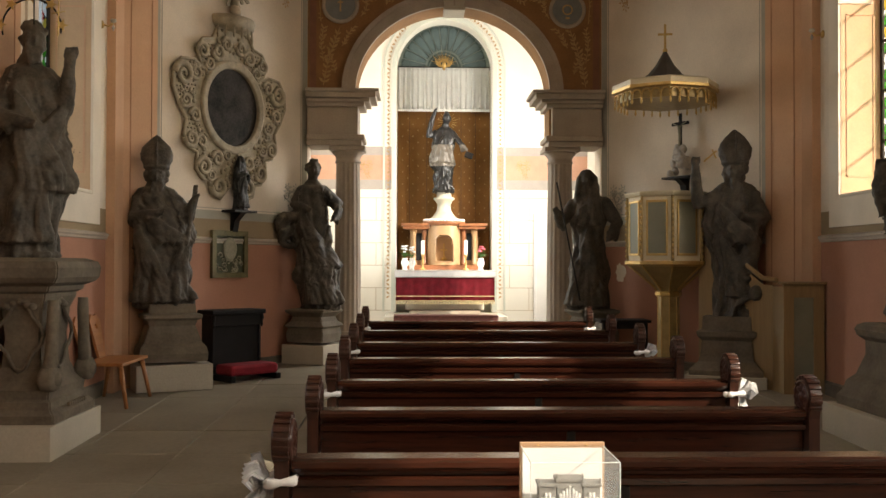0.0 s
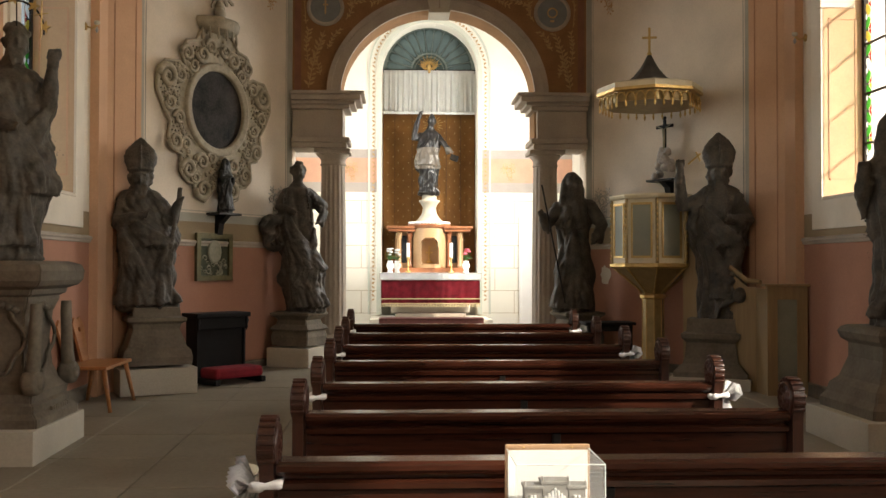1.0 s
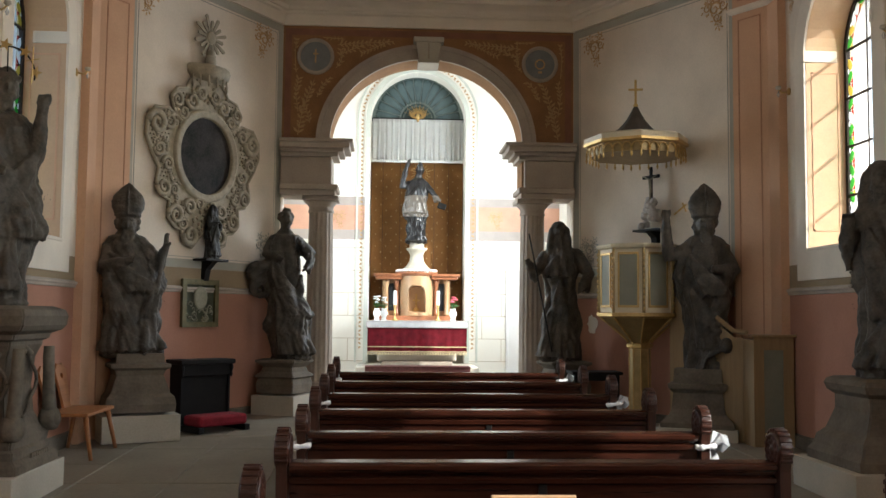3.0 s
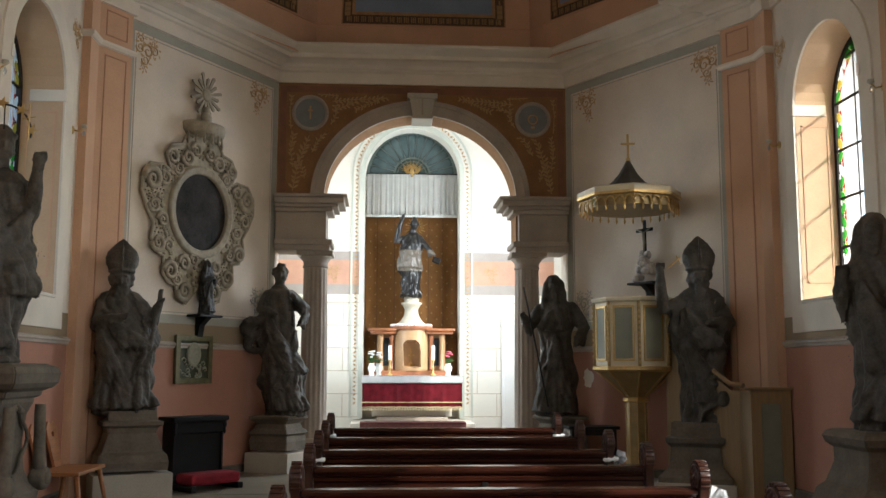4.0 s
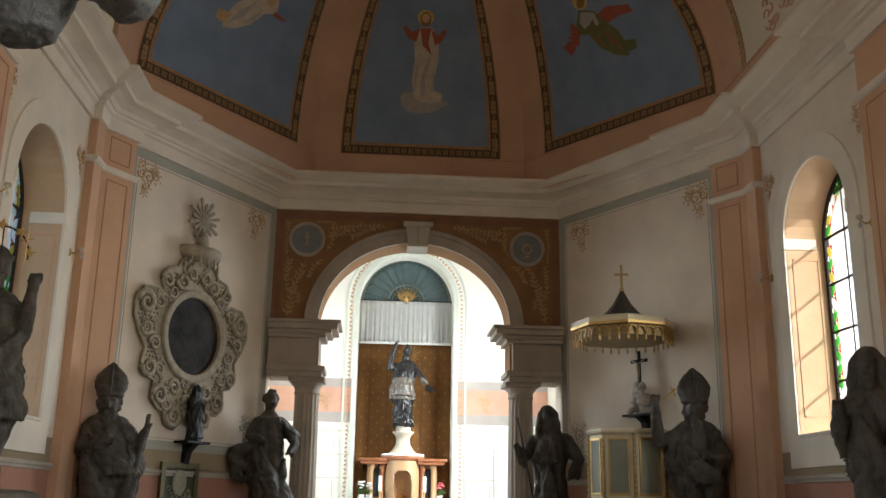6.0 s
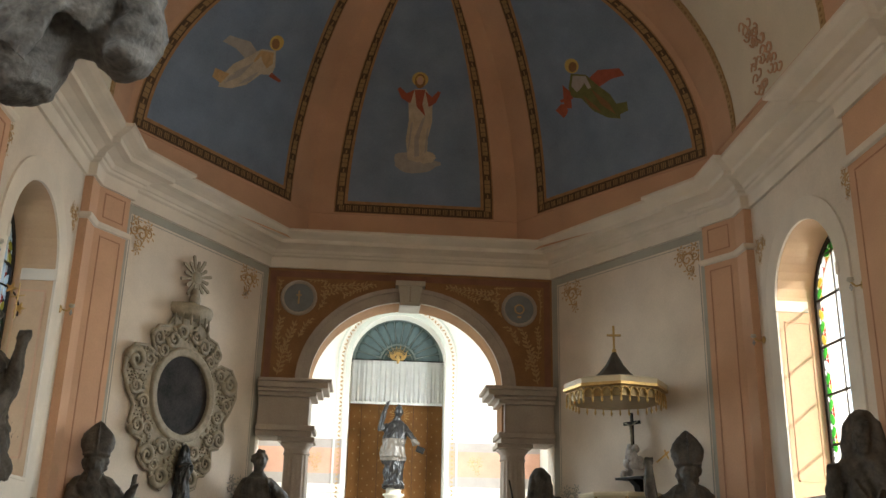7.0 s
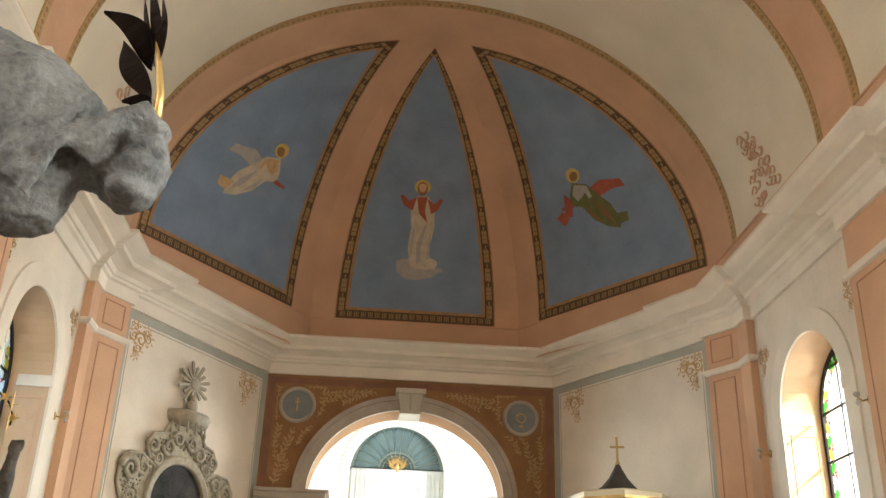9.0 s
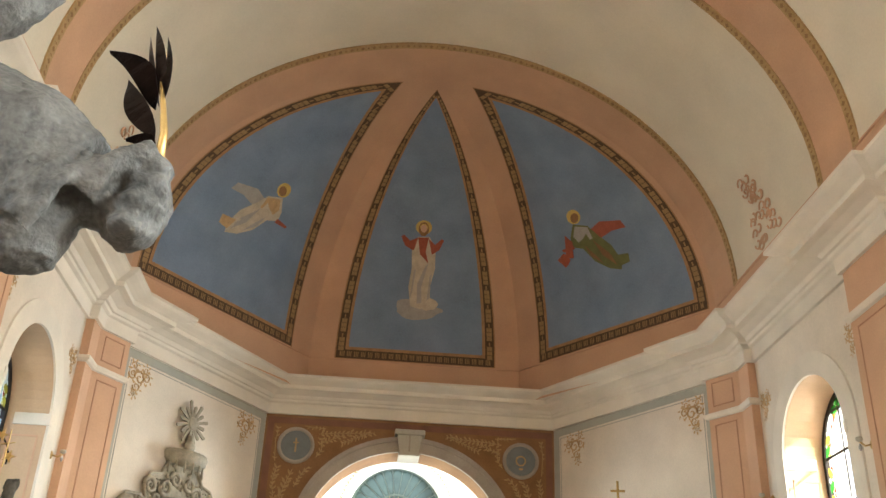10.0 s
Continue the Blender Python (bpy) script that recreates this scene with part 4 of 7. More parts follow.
# ochre floral sprays at the foot of the vault
for y in (9.6, 6.0):
    for s in (1, -1):
        bm = bmesh.new()
        rr = random.Random(int(y * 10) + s)
        for k in range(34):
            a = radians(2 + 15 * rr.random() ** 1.6)
            yy = y + rr.uniform(-0.5, 0.3) * (1.1 - math.degrees(a) / 20)
            c = Vector((s * 3.835 * math.cos(a), yy, ZBASE + 3.325 * math.sin(a)))
            t = Vector((-s * math.sin(a), 0, math.cos(a)))
            w = Vector((0, 1, 0))
            pts = []
            for i in range(10):
                q = i / 9
                ang = (k % 2 * 2 - 1) * 5.0 * q
                rd = 0.09 * (1 - 0.8 * q)
                pts.append(c + t * rd * math.sin(ang) + w * rd * math.cos(ang))
            tube(bm, pts, 0.011, 4)
        ob = structure("vault_spray", bm, SALMON, "reddish floral spray painted at the foot of the vault", "vault painting")

# altar wall bands and ashlar joints
for x0, x1 in ((-CW, -0.99), (0.99, CW)):
    structure("wall_band", box(bmesh.new(), x0, x1, YB - 0.004, YB + 0.01, 3.10, 3.30), GREYBAND, "grey painted band on the altar wall", "trim")
    structure("wall_band", box(bmesh.new(), x0, x1, YB - 0.004, YB + 0.01, 3.30, 3.80), PINKBAND, "pink painted frieze on the altar wall", "trim")
    structure("wall_band", box(bmesh.new(), x0, x1, YB - 0.004, YB + 0.01, 3.80, 3.98), GREYBAND, "grey painted band on the altar wall", "trim")
    bm = bmesh.new()
    for k in range(6):
        z = 0.62 + k * 0.46
        box(bm, x0, x1, YB - 0.003, YB + 0.01, z, z + 0.014)
        xx = x0 + (0.35 if k % 2 else 0.75)
        while xx < x1:
            box(bm, xx, xx + 0.014, YB - 0.003, YB + 0.01, z + 0.014, min(z + 0.46, 3.1))
            xx += 0.8
    structure("ashlar_lines", bm, mat("ashlar_line_paint", (0.56, 0.48, 0.36), 0.9), "painted ashlar joint lines on the altar wall", "wall painting")
    corner_scroll(Matrix(((1, 0, 0, (x0 + x1) / 2 - (0.35 if x0 > 0 else -0.35)), (0, -1, 0, YB - 0.005), (0, 0, 1, 3.55), (0, 0, 0, 1))), 0.17)
door = tagged(new("door_1"), "plain white sacristy door in the altar wall", "door", kind="structure")
DOORWHITE = mat("white_door_paint", (0.82, 0.81, 0.78), 0.5, 0, 0.05, 4, 0.04, 60)
part("leaf", boxed(1.90, 2.78, YB - 0.03, YB - 0.006, 0.31, 2.56, 0.006), DOORWHITE, door)
for a, b, e, f in ((1.84, 1.90, 0.31, 2.62), (2.78, 2.84, 0.31, 2.62), (1.90, 2.78, 2.56, 2.62)):
    part("door_frame", boxed(a, b, YB - 0.045, YB - 0.006, e, f, 0.006), DOORWHITE, door)
NICHEFR = mat("pale_green_niche_paint", (0.58, 0.60, 0.52), 0.8, 0, 0.1, 4, 0.1, 50)


def arch_ring(r0, r1, y, depth, z0=0.6, sp=5.6):
    o = [(r1, z0), (r1, sp)] + [(r1 * math.cos(math.pi * i / 32), sp + r1 * 1.02 * math.sin(math.pi * i / 32)) for i in range(1, 32)] + [(-r1, sp), (-r1, z0)]
    i = [(r0, z0), (r0, sp)] + [(r0 * math.cos(math.pi * k / 32), sp + r0 * 1.02 * math.sin(math.pi * k / 32)) for k in range(1, 32)] + [(-r0, sp), (-r0, z0)]
    return outline_solid(bmesh.new(), [o + i[::-1]], lambda u, v, w: (u, y + w, v), depth)


structure("niche_surround", arch_ring(0.99, 1.08, YB - 0.05, 0.05), NICHEFR, "pale green moulded edge of the altar niche", "trim")
structure("niche_surround_band", arch_ring(1.22, 1.26, YB - 0.02, 0.02), NICHEFR, "thin pale moulding outside the niche band", "trim")
bm = bmesh.new()
for s in (-1, 1):
    z = 0.9
    k = 0
    while z < 5.6:
        m = Matrix.Translation((s * 1.15, YB - 0.006, z)) @ Matrix.Rotation(0.7 * (1 if k % 2 else -1), 4, "Y")
        bm.faces.new([bm.verts.new(m @ Vector(p)) for p in ((-0.045, 0, 0), (0, 0, 0.02), (0.045, 0, 0), (0, 0, -0.02))])
        z += 0.085
        k += 1
for i in range(1, 44):
    a = math.pi * i / 44
    m = Matrix.Translation((1.15 * math.cos(a), YB - 0.006, 5.6 + 1.17 * math.sin(a))) @ Matrix.Rotation(-a + 0.7 * (1 if i % 2 else -1), 4, "Y")
    bm.faces.new([bm.verts.new(m @ Vector(p)) for p in ((-0.045, 0, 0), (0, 0, 0.02), (0.045, 0, 0), (0, 0, -0.02))])
ob = structure("niche_garland", bm, OCHRE, "ochre leaf garland painted beside the niche", "wall painting")
ob["kind"] = "stuff"

# ---- the altar ----
VELVET = mat("crimson_velvet", (0.22, 0.012, 0.022), 0.85, 0, 0.5, 8, 0.2, 70)
LINEN = mat("white_linen", (0.82, 0.82, 0.80), 0.8, 0, 0.08, 7, 0.1, 60)
FRINGE = mat("pale_gold_fringe", (0.62, 0.50, 0.28), 0.6, 0.2, 0.2, 20, 0.1, 80)
MARBLE = mat("reddish_altar_marble", (0.30, 0.12, 0.055), 0.3, 0, 0.35, 9, 0.03, 40, spec=0.5)
WHITEGOLD = mat("cream_lacquer", (0.40, 0.25, 0.13), 0.35, 0, 0.15, 9, 0.03, 50, spec=0.5)
DOSSAL = mat("ochre_brown_cloth", (0.27, 0.125, 0.035), 0.85, 0, 0.25, 3, 0.1, 60)
CURTAIN = mat("off_white_curtain", (0.70, 0.70, 0.66), 0.9, 0, 0.10, 6, 0.1, 70)
LUNETTE = mat("teal_painted_wood", (0.055, 0.085, 0.080), 0.6, 0, 0.25, 6, 0.1, 50)
DARKGLASS = mat("dark_pane", (0.02, 0.022, 0.024), 0.15, 0, 0.2)

structure("altar_step", boxed(-1.18, 1.18, 18.15, YN, 0.30, 0.575, 0.015), PLINTH, "stone step under the altar", "step")
rug = empty("altar_carpet", "dark patterned carpet hanging over the altar step", "carpet")
CARPET = mat("dark_red_pattern_carpet", (0.10, 0.035, 0.03), 0.95, 0, 0.6, 26, 0.2, 90)
part("runner", boxed(-1.0, 1.0, 18.10, 18.55, 0.576, 0.592, 0.004), CARPET, rug)
part("drop", boxed(-1.0, 1.0, 18.115, 18.145, 0.40, 0.592, 0.006), CARPET, rug)
bm = bmesh.new()
for k in range(60):
    box(bm, -0.99 + k * 0.033, -0.975 + k * 0.033, 18.12, 18.135, 0.36, 0.40)
part("fringe", bm, FRINGE, rug)

alt = empty("altar_table", "stone altar table with stepped foot", "altar")
part("body", boxed(-0.78, 0.78, 18.85, 19.9, 0.66, 1.34, 0.02), PLINTH, alt)
part("foot", boxed(-0.70, 0.70, 18.78, 19.9, 0.575, 0.66, 0.02), FRAMESTONE, alt)
part("mensa", boxed(-0.97, 0.97, 18.70, 19.98, 1.34, 1.44, 0.015), PLINTH, alt)


def cloth_sheet(x0, x1, y, ztop, zbot, amp, waves, seed, n=90, rows=10, flare=0.02):
    r = random.Random(seed)
    ph = [r.uniform(0, 6.28) for _ in range(4)]
    bm = bmesh.new()
    g = []
    for j in range(rows + 1):
        t = j / rows
        row = []
        for i in range(n + 1):
            u = i / n
            d = amp * (0.25 + 0.75 * t) * (math.sin(u * waves * 6.28 + ph[0]) + 0.5 * math.sin(u * waves * 1.7 * 6.28 + ph[1] + t))
            row.append(bm.verts.new((x0 + (x1 - x0) * u, y - d - flare * t, ztop + (zbot - ztop) * t)))
        g.append(row)
    for a, b in zip(g, g[1:]):
        for i in range(n):
            bm.faces.new((a[i], a[i + 1], b[i + 1], b[i]))
    bmesh.ops.solidify(bm, geom=bm.faces[:], thickness=0.006)
    return bm


fr = empty("altar_frontal", "crimson velvet altar frontal with gold braid and fringe", "altar frontal")
part("velvet", cloth_sheet(-0.97, 0.97, 18.68, 1.40, 0.84, 0.008, 9, 1), VELVET, fr, "", True)
part("braid", cloth_sheet(-0.975, 0.975, 18.662, 0.955, 0.935, 0.008, 9, 1, rows=2), FRINGE, fr)
part("braid", cloth_sheet(-0.975, 0.975, 18.660, 0.865, 0.845, 0.008, 9, 1, rows=2), FRINGE, fr)
bm = bmesh.new()
for k in range(64):
    x = -0.96 + k * 0.0305
    tube(bm, [(x, 18.655, 0.845), (x, 18.652, 0.79)], [0.006, 0.011], 5)
part("fringe", bm, FRINGE, fr)
cl = empty("altar_cloth", "white linen cloth covering the altar top", "altar cloth")
part("top", boxed(-1.0, 1.0, 18.66, 19.97, 1.441, 1.452, 0.004), LINEN, cl)
part("drop", cloth_sheet(-1.0, 1.0, 18.650, 1.452, 1.31, 0.006, 7, 4, rows=5, flare=0.005), LINEN, cl, "", True)

tab = empty("tabernacle", "carved tabernacle with gilt niche and small columns", "tabernacle")
TZ = 1.452
part("base", boxed(-0.78, 0.78, 19.35, 19.9, TZ, TZ + 0.10, 0.012), MARBLE, tab)
part("back_panel", boxed(-0.70, 0.70, 19.62, 19.85, TZ + 0.10, TZ + 0.88), WHITEGOLD, tab)
for x in (-0.62, -0.40, 0.40, 0.62):
    c = part("column", lathe(bmesh.new(), [(0.055, 0), (0.055, 0.05), (0.038, 0.08), (0.036, 0.3), (0.032, 0.58), (0.05, 0.62), (0.06, 0.68), (0.06, 0.74)], 16), MARBLE if abs(x) < 0.5 else WHITEGOLD, tab, "", True)
    c.location = (x, 19.55, TZ + 0.10)
for s in (-1, 1):
    part("side_panel", boxed(*sorted((s * 0.46, s * 0.57)), 19.59, 19.625, TZ + 0.2, TZ + 0.76, 0.006), DARKGLASS, tab, "dark blue-grey side panel")
    part("cornice", boxed(*sorted((s * 0.30, s * 0.84)), 19.42, 19.88, TZ + 0.84, TZ + 0.90, 0.01), MARBLE, tab)
    part("cornice_cap", boxed(*sorted((s * 0.30, s * 0.88)), 19.39, 19.88, TZ + 0.90, TZ + 0.955, 0.01), MARBLE, tab)
# rounded middle with its gilt niche
bm = bmesh.new()
rows = []
NS, NR = 48, 24
for j in range(NR + 1):
    z = TZ + 0.10 + 0.82 * j / NR
    row = []
    for i in range(NS + 1):
        a = math.pi * i / NS
        x, y = -0.34 * math.cos(a), 19.62 - 0.30 * math.sin(a)
        zz = z - (TZ + 0.12)
        lim = 0.17 if zz < 0.42 else math.sqrt(max(0, 0.17 ** 2 - (zz - 0.42) ** 2))
        if abs(x) < lim and zz > 0.05:
            y = 19.70
        row.append(bm.verts.new((x, y, z)))
    rows.append(row)
for a, b in zip(rows, rows[1:]):
    for i in range(NS):
        bm.faces.new((a[i], a[i + 1], b[i + 1], b[i]))
part("drum", bm, WHITEGOLD, tab)
part("niche_lining", boxed(-0.17, 0.17, 19.675, 19.69, TZ + 0.16, TZ + 0.72), mat("bright_gold_leaf", (0.72, 0.42, 0.10), 0.35, 0.35, 0.3, 12, 0.1, 60), tab, "gilded niche lining")
bm = bmesh.new()
box(bm, -0.018, 0.018, 19.60, 19.62, TZ + 0.2, TZ + 0.55, 0.004)
box(bm, -0.07, 0.07, 19.60, 19.62, TZ + 0.40, TZ + 0.43, 0.004)
ball(bm, (0, 19.6, TZ + 0.22), 0.06, 0.04, 0.05)
part("niche_cross", bm, GILT, tab)
part("drum_cornice", lathe(bmesh.new(), [(0.33, TZ + 0.90), (0.40, TZ + 0.92), (0.44, TZ + 0.97), (0.44, TZ + 0.99), (0.3, TZ + 1.0)], 40, Matrix.Translation((0, 19.62, 0)) @ Matrix.Diagonal((1, 0.8, 1, 1))), MARBLE, tab, "", True)
part("wreath", (lambda b: [ball(b, (0.40 * math.cos(a), 19.62 - 0.32 * math.sin(a), TZ + 1.02), 0.035, 0.03, 0.028, 8) for a in [math.pi * i / 18 for i in range(19)]] and b)(bmesh.new()), LINEN, tab, "white flower wreath", True)
part("pedestal", lathe(bmesh.new(), [(0.36, TZ + 0.99), (0.34, TZ + 1.04), (0.24, TZ + 1.12), (0.17, TZ + 1.22), (0.15, TZ + 1.34), (0.19, TZ + 1.42), (0.24, TZ + 1.46), (0.24, TZ + 1.49), (0.17, TZ + 1.50), (0.17, TZ + 1.60)], 32, Matrix.Translation((0, 19.62, 0)) @ Matrix.Diagonal((0.9, 0.75, 1, 1))), mat("grey_cream_lacquer", (0.42, 0.39, 0.31), 0.4, 0, 0.2, 7, 0.05, 50), tab, "", True)


def candle(x, y, z, tall=0.28):
    c = empty("candlestick", "tall white candle in a gilt candlestick", "candlestick", "altar candles")
    c.location = (x, y, z)
    part("stick", lathe(bmesh.new(), [(0.06, 0), (0.06, 0.02), (0.02, 0.05), (0.018, 0.12), (0.028, 0.15), (0.016, 0.18), (0.016, 0.26), (0.035, 0.30), (0.035, 0.315)], 16), GILT, c, "", True)
    part("candle", lathe(bmesh.new(), [(0.034, 0.315), (0.034, 0.315 + tall), (0.01, 0.32 + tall)], 12), LINEN, c)
    part("wick", lathe(bmesh.new(), [(0.003, 0.318 + tall), (0.002, 0.34 + tall)], 5), BLACKMETAL, c)


for x in (-0.44, 0.42):
    candle(x, 19.05, TZ)


def vase(x, y, z, flower, label, seed):
    r = random.Random(seed)
    v = empty("flower_vase", label, "vase")
    v.location = (x, y, z)
    part("vase", lathe(bmesh.new(), [(0.05, 0), (0.055, 0.02), (0.04, 0.05), (0.075, 0.13), (0.07, 0.18), (0.045, 0.21), (0.06, 0.24)], 18), LINEN, v, "", True)
    bm = bmesh.new()
    for k in range(14):
        a, h = r.uniform(0, 6.28), r.uniform(0.28, 0.45)
        rr = r.uniform(0.01, 0.09)
        tube(bm, [(0, 0, 0.2), (rr * math.cos(a) * 0.5, rr * math.sin(a) * 0.5, 0.3), (rr * math.cos(a), rr * math.sin(a), h)], 0.004, 4)
    for k in range(12):
        a = r.uniform(0, 6.28)
        L = r.uniform(0.1, 0.18)
        m = Matrix.Translation((0, 0, 0.27)) @ Matrix.Rotation(a, 4, "Z") @ Matrix.Rotation(-r.uniform(0.1, 0.8), 4, "Y")
        bm.faces.new([bm.verts.new(m @ Vector(p)) for p in ((0, 0, 0), (L * 0.5, 0.018, 0.01), (L, 0, 0), (L * 0.5, -0.018, 0.01))])
    part("stems", bm, mat("leaf_green", (0.06, 0.13, 0.03), 0.6, 0, 0.4, 20), v)
    bm = bmesh.new()
    for k in range(9):
        a, rr, h = r.uniform(0, 6.28), r.uniform(0, 0.07), r.uniform(0.36, 0.48)
        for q in range(5):
            b = 6.28 * q / 5
            ball(bm, (rr * math.cos(a) + 0.018 * math.cos(b), rr * math.sin(a) + 0.018 * math.sin(b), h), 0.02, 0.02, 0.014, 6)
    part("flowers", bm, flower, v, "", True)


vase(-0.80, 19.0, TZ, LINEN, "white vase of white flowers on the altar", 3)
vase(-0.66, 19.2, TZ, LINEN, "white vase of white flowers on the altar", 9)
vase(0.72, 19.05, TZ, mat("pink_petals", (0.62, 0.12, 0.16), 0.7, 0, 0.3, 20), "white vase of pink flowers and green leaves", 5)

# dossal cloth, curtain and lunette in the niche
dos = empty("dossal", "ochre-brown cloth backdrop with gold dots", "dossal cloth")
bm = cloth_sheet(-0.97, 0.97, YN - 0.06, 4.78, 1.2, 0.008, 5, 8, n=60)
part("cloth", bm, DOSSAL, dos, "", True)
bm = bmesh.new()
for j in range(26):
    for i in range(9):
        x, z = -0.86 + i * 0.215 + (0.107 if j % 2 else 0), 1.5 + j * 0.125
        if x > 0.93:
            continue
        bm.faces.new([bm.verts.new((x + a, YN - 0.095, z + b)) for a, b in ((0.014, 0), (0, 0.022), (-0.014, 0), (0, -0.022))])
part("dots", bm, GOLDLINE, dos)["kind"] = "stuff"
for x in (-0.72, -0.36, 0.36, 0.66):
    part("seam", boxed(x, x + 0.008, YN - 0.098, YN - 0.09, 1.3, 4.76), DARKLINE, dos)
cur = empty("curtain", "off-white gathered curtain with lace edge", "curtain")
part("cloth", cloth_sheet(-0.95, 0.95, YN - 0.13, 5.70, 4.80, 0.014, 19, 2, n=260, rows=8), CURTAIN, cur, "", True)
bm = bmesh.new()
for k in range(48):
    x = -0.94 + k * 0.04
    ball(bm, (x, YN - 0.15, 4.79), 0.021, 0.012, 0.03, 8)
part("lace", bm, CURTAIN, cur)
part("rod", tube(bmesh.new(), [(-0.97, YN - 0.13, 5.70), (0.97, YN - 0.13, 5.70)], 0.012, 8), BLACKMETAL, cur)

lun = empty("lunette", "teal fan-shaped lunette with radiating ribs and dove", "lunette")
o = [(0.97 * math.cos(math.pi * i / 40), 5.66 + 0.97 * math.sin(math.pi * i / 40)) for i in range(41)]
part("panel", outline_solid(bmesh.new(), [o], lambda u, v, w: (u, YN - 0.04 + w, v), 0.03), LUNETTE, lun)
for r0, r1 in ((0.90, 0.97), (0.36, 0.40), (0.30, 0.32)):
    o = [(r1 * math.cos(math.pi * i / 40), 5.68 + r1 * math.sin(math.pi * i / 40)) for i in range(41)]
    i2 = [(r0 * math.cos(math.pi * i / 40), 5.68 + r0 * math.sin(math.pi * i / 40)) for i in range(41)]
    part("hoop", outline_solid(bmesh.new(), [o + i2[::-1]], lambda u, v, w: (u, YN - 0.075 + w, v), 0.035), mat("grey_green_wood", (0.13, 0.16, 0.14), 0.6), lun)
RIB = mat("pale_rib_paint", (0.15, 0.18, 0.165), 0.6)
PETAL = mat("teal_petal_paint", (0.085, 0.125, 0.125), 0.6, 0, 0.25, 8, 0.1, 50)
for k in range(13):
    a = math.pi * (k + 0.5) / 13
    m = Matrix.Translation((0, YN - 0.06, 5.68)) @ Matrix.Rotation(-a, 4, "Y")
    bm = bmesh.new()
    pts = [(0.42, 0.02), (0.6, 0.055), (0.78, 0.078), (0.85, 0.06), (0.885, 0.0), (0.85, -0.06), (0.78, -0.078), (0.6, -0.055), (0.42, -0.02)]
    outline_solid(bm, [pts], lambda u, v, w: tuple(m @ Vector((u, -w, v))), 0.012)
    part("petal", bm, PETAL, lun)
for k in range(14):
    a = math.pi * k / 13
    m = Matrix.Translation((0, YN - 0.06, 5.68)) @ Matrix.Rotation(-a, 4, "Y")
    part("rib", box(bmesh.new(), 0.38, 0.92, -0.02, 0.01, -0.008, 0.008, 0, m), RIB, lun)
for k in range(17):
    a = math.pi * (k + 0.5) / 17
    L = 0.30 if k % 2 else 0.22
    m = Matrix.Translation((0, YN - 0.10, 5.76)) @ Matrix.Rotation(-a, 4, "Y")
    bm = bmesh.new()
    outline_solid(bm, [[(0.07, 0.012), (L, 0.0), (0.07, -0.012)]], lambda u, v, w: tuple(m @ Vector((u, -w, v))), 0.012)
    part("ray", bm, GILT, lun)
bm = bmesh.new()
ball(bm, (0, YN - 0.13, 5.75), 0.045, 0.03, 0.085)
ball(bm, (0, YN - 0.14, 5.66), 0.028, 0.025, 0.03)
for s in (-1, 1):
    outline_solid(bm, [[(0.0, 5.72), (s * 0.10, 5.78), (s * 0.19, 5.88), (s * 0.16, 5.76), (s * 0.10, 5.70), (0.0, 5.68)]], lambda u, v, w: (u, YN - 0.14 + w, v), 0.02)
part("dove", bm, GILT, lun, "gilded carved dove")

# ---- statues and pedestals ----


CHISEL = bpy.data.textures.new("chisel", "CLOUDS")
CHISEL.noise_type, CHISEL.noise_scale, CHISEL.noise_depth = "HARD_NOISE", 0.13, 2
GRAIN = bpy.data.textures.new("grain", "CLOUDS")
GRAIN.noise_scale, GRAIN.noise_depth = 0.035, 2


def limb(bm, pts, r0, r1, n=10, fat=0.0):
    k = len(pts)
    rad = [r0 + (r1 - r0) * i / (k - 1) + fat * math.sin(math.pi * i / (k - 1)) for i in range(k)]
    tube(bm, pts, rad, n)
    ball(bm, pts[0], r0 * 1.02, seg=10)
    ball(bm, pts[-1], r1 * 1.1, seg=10)


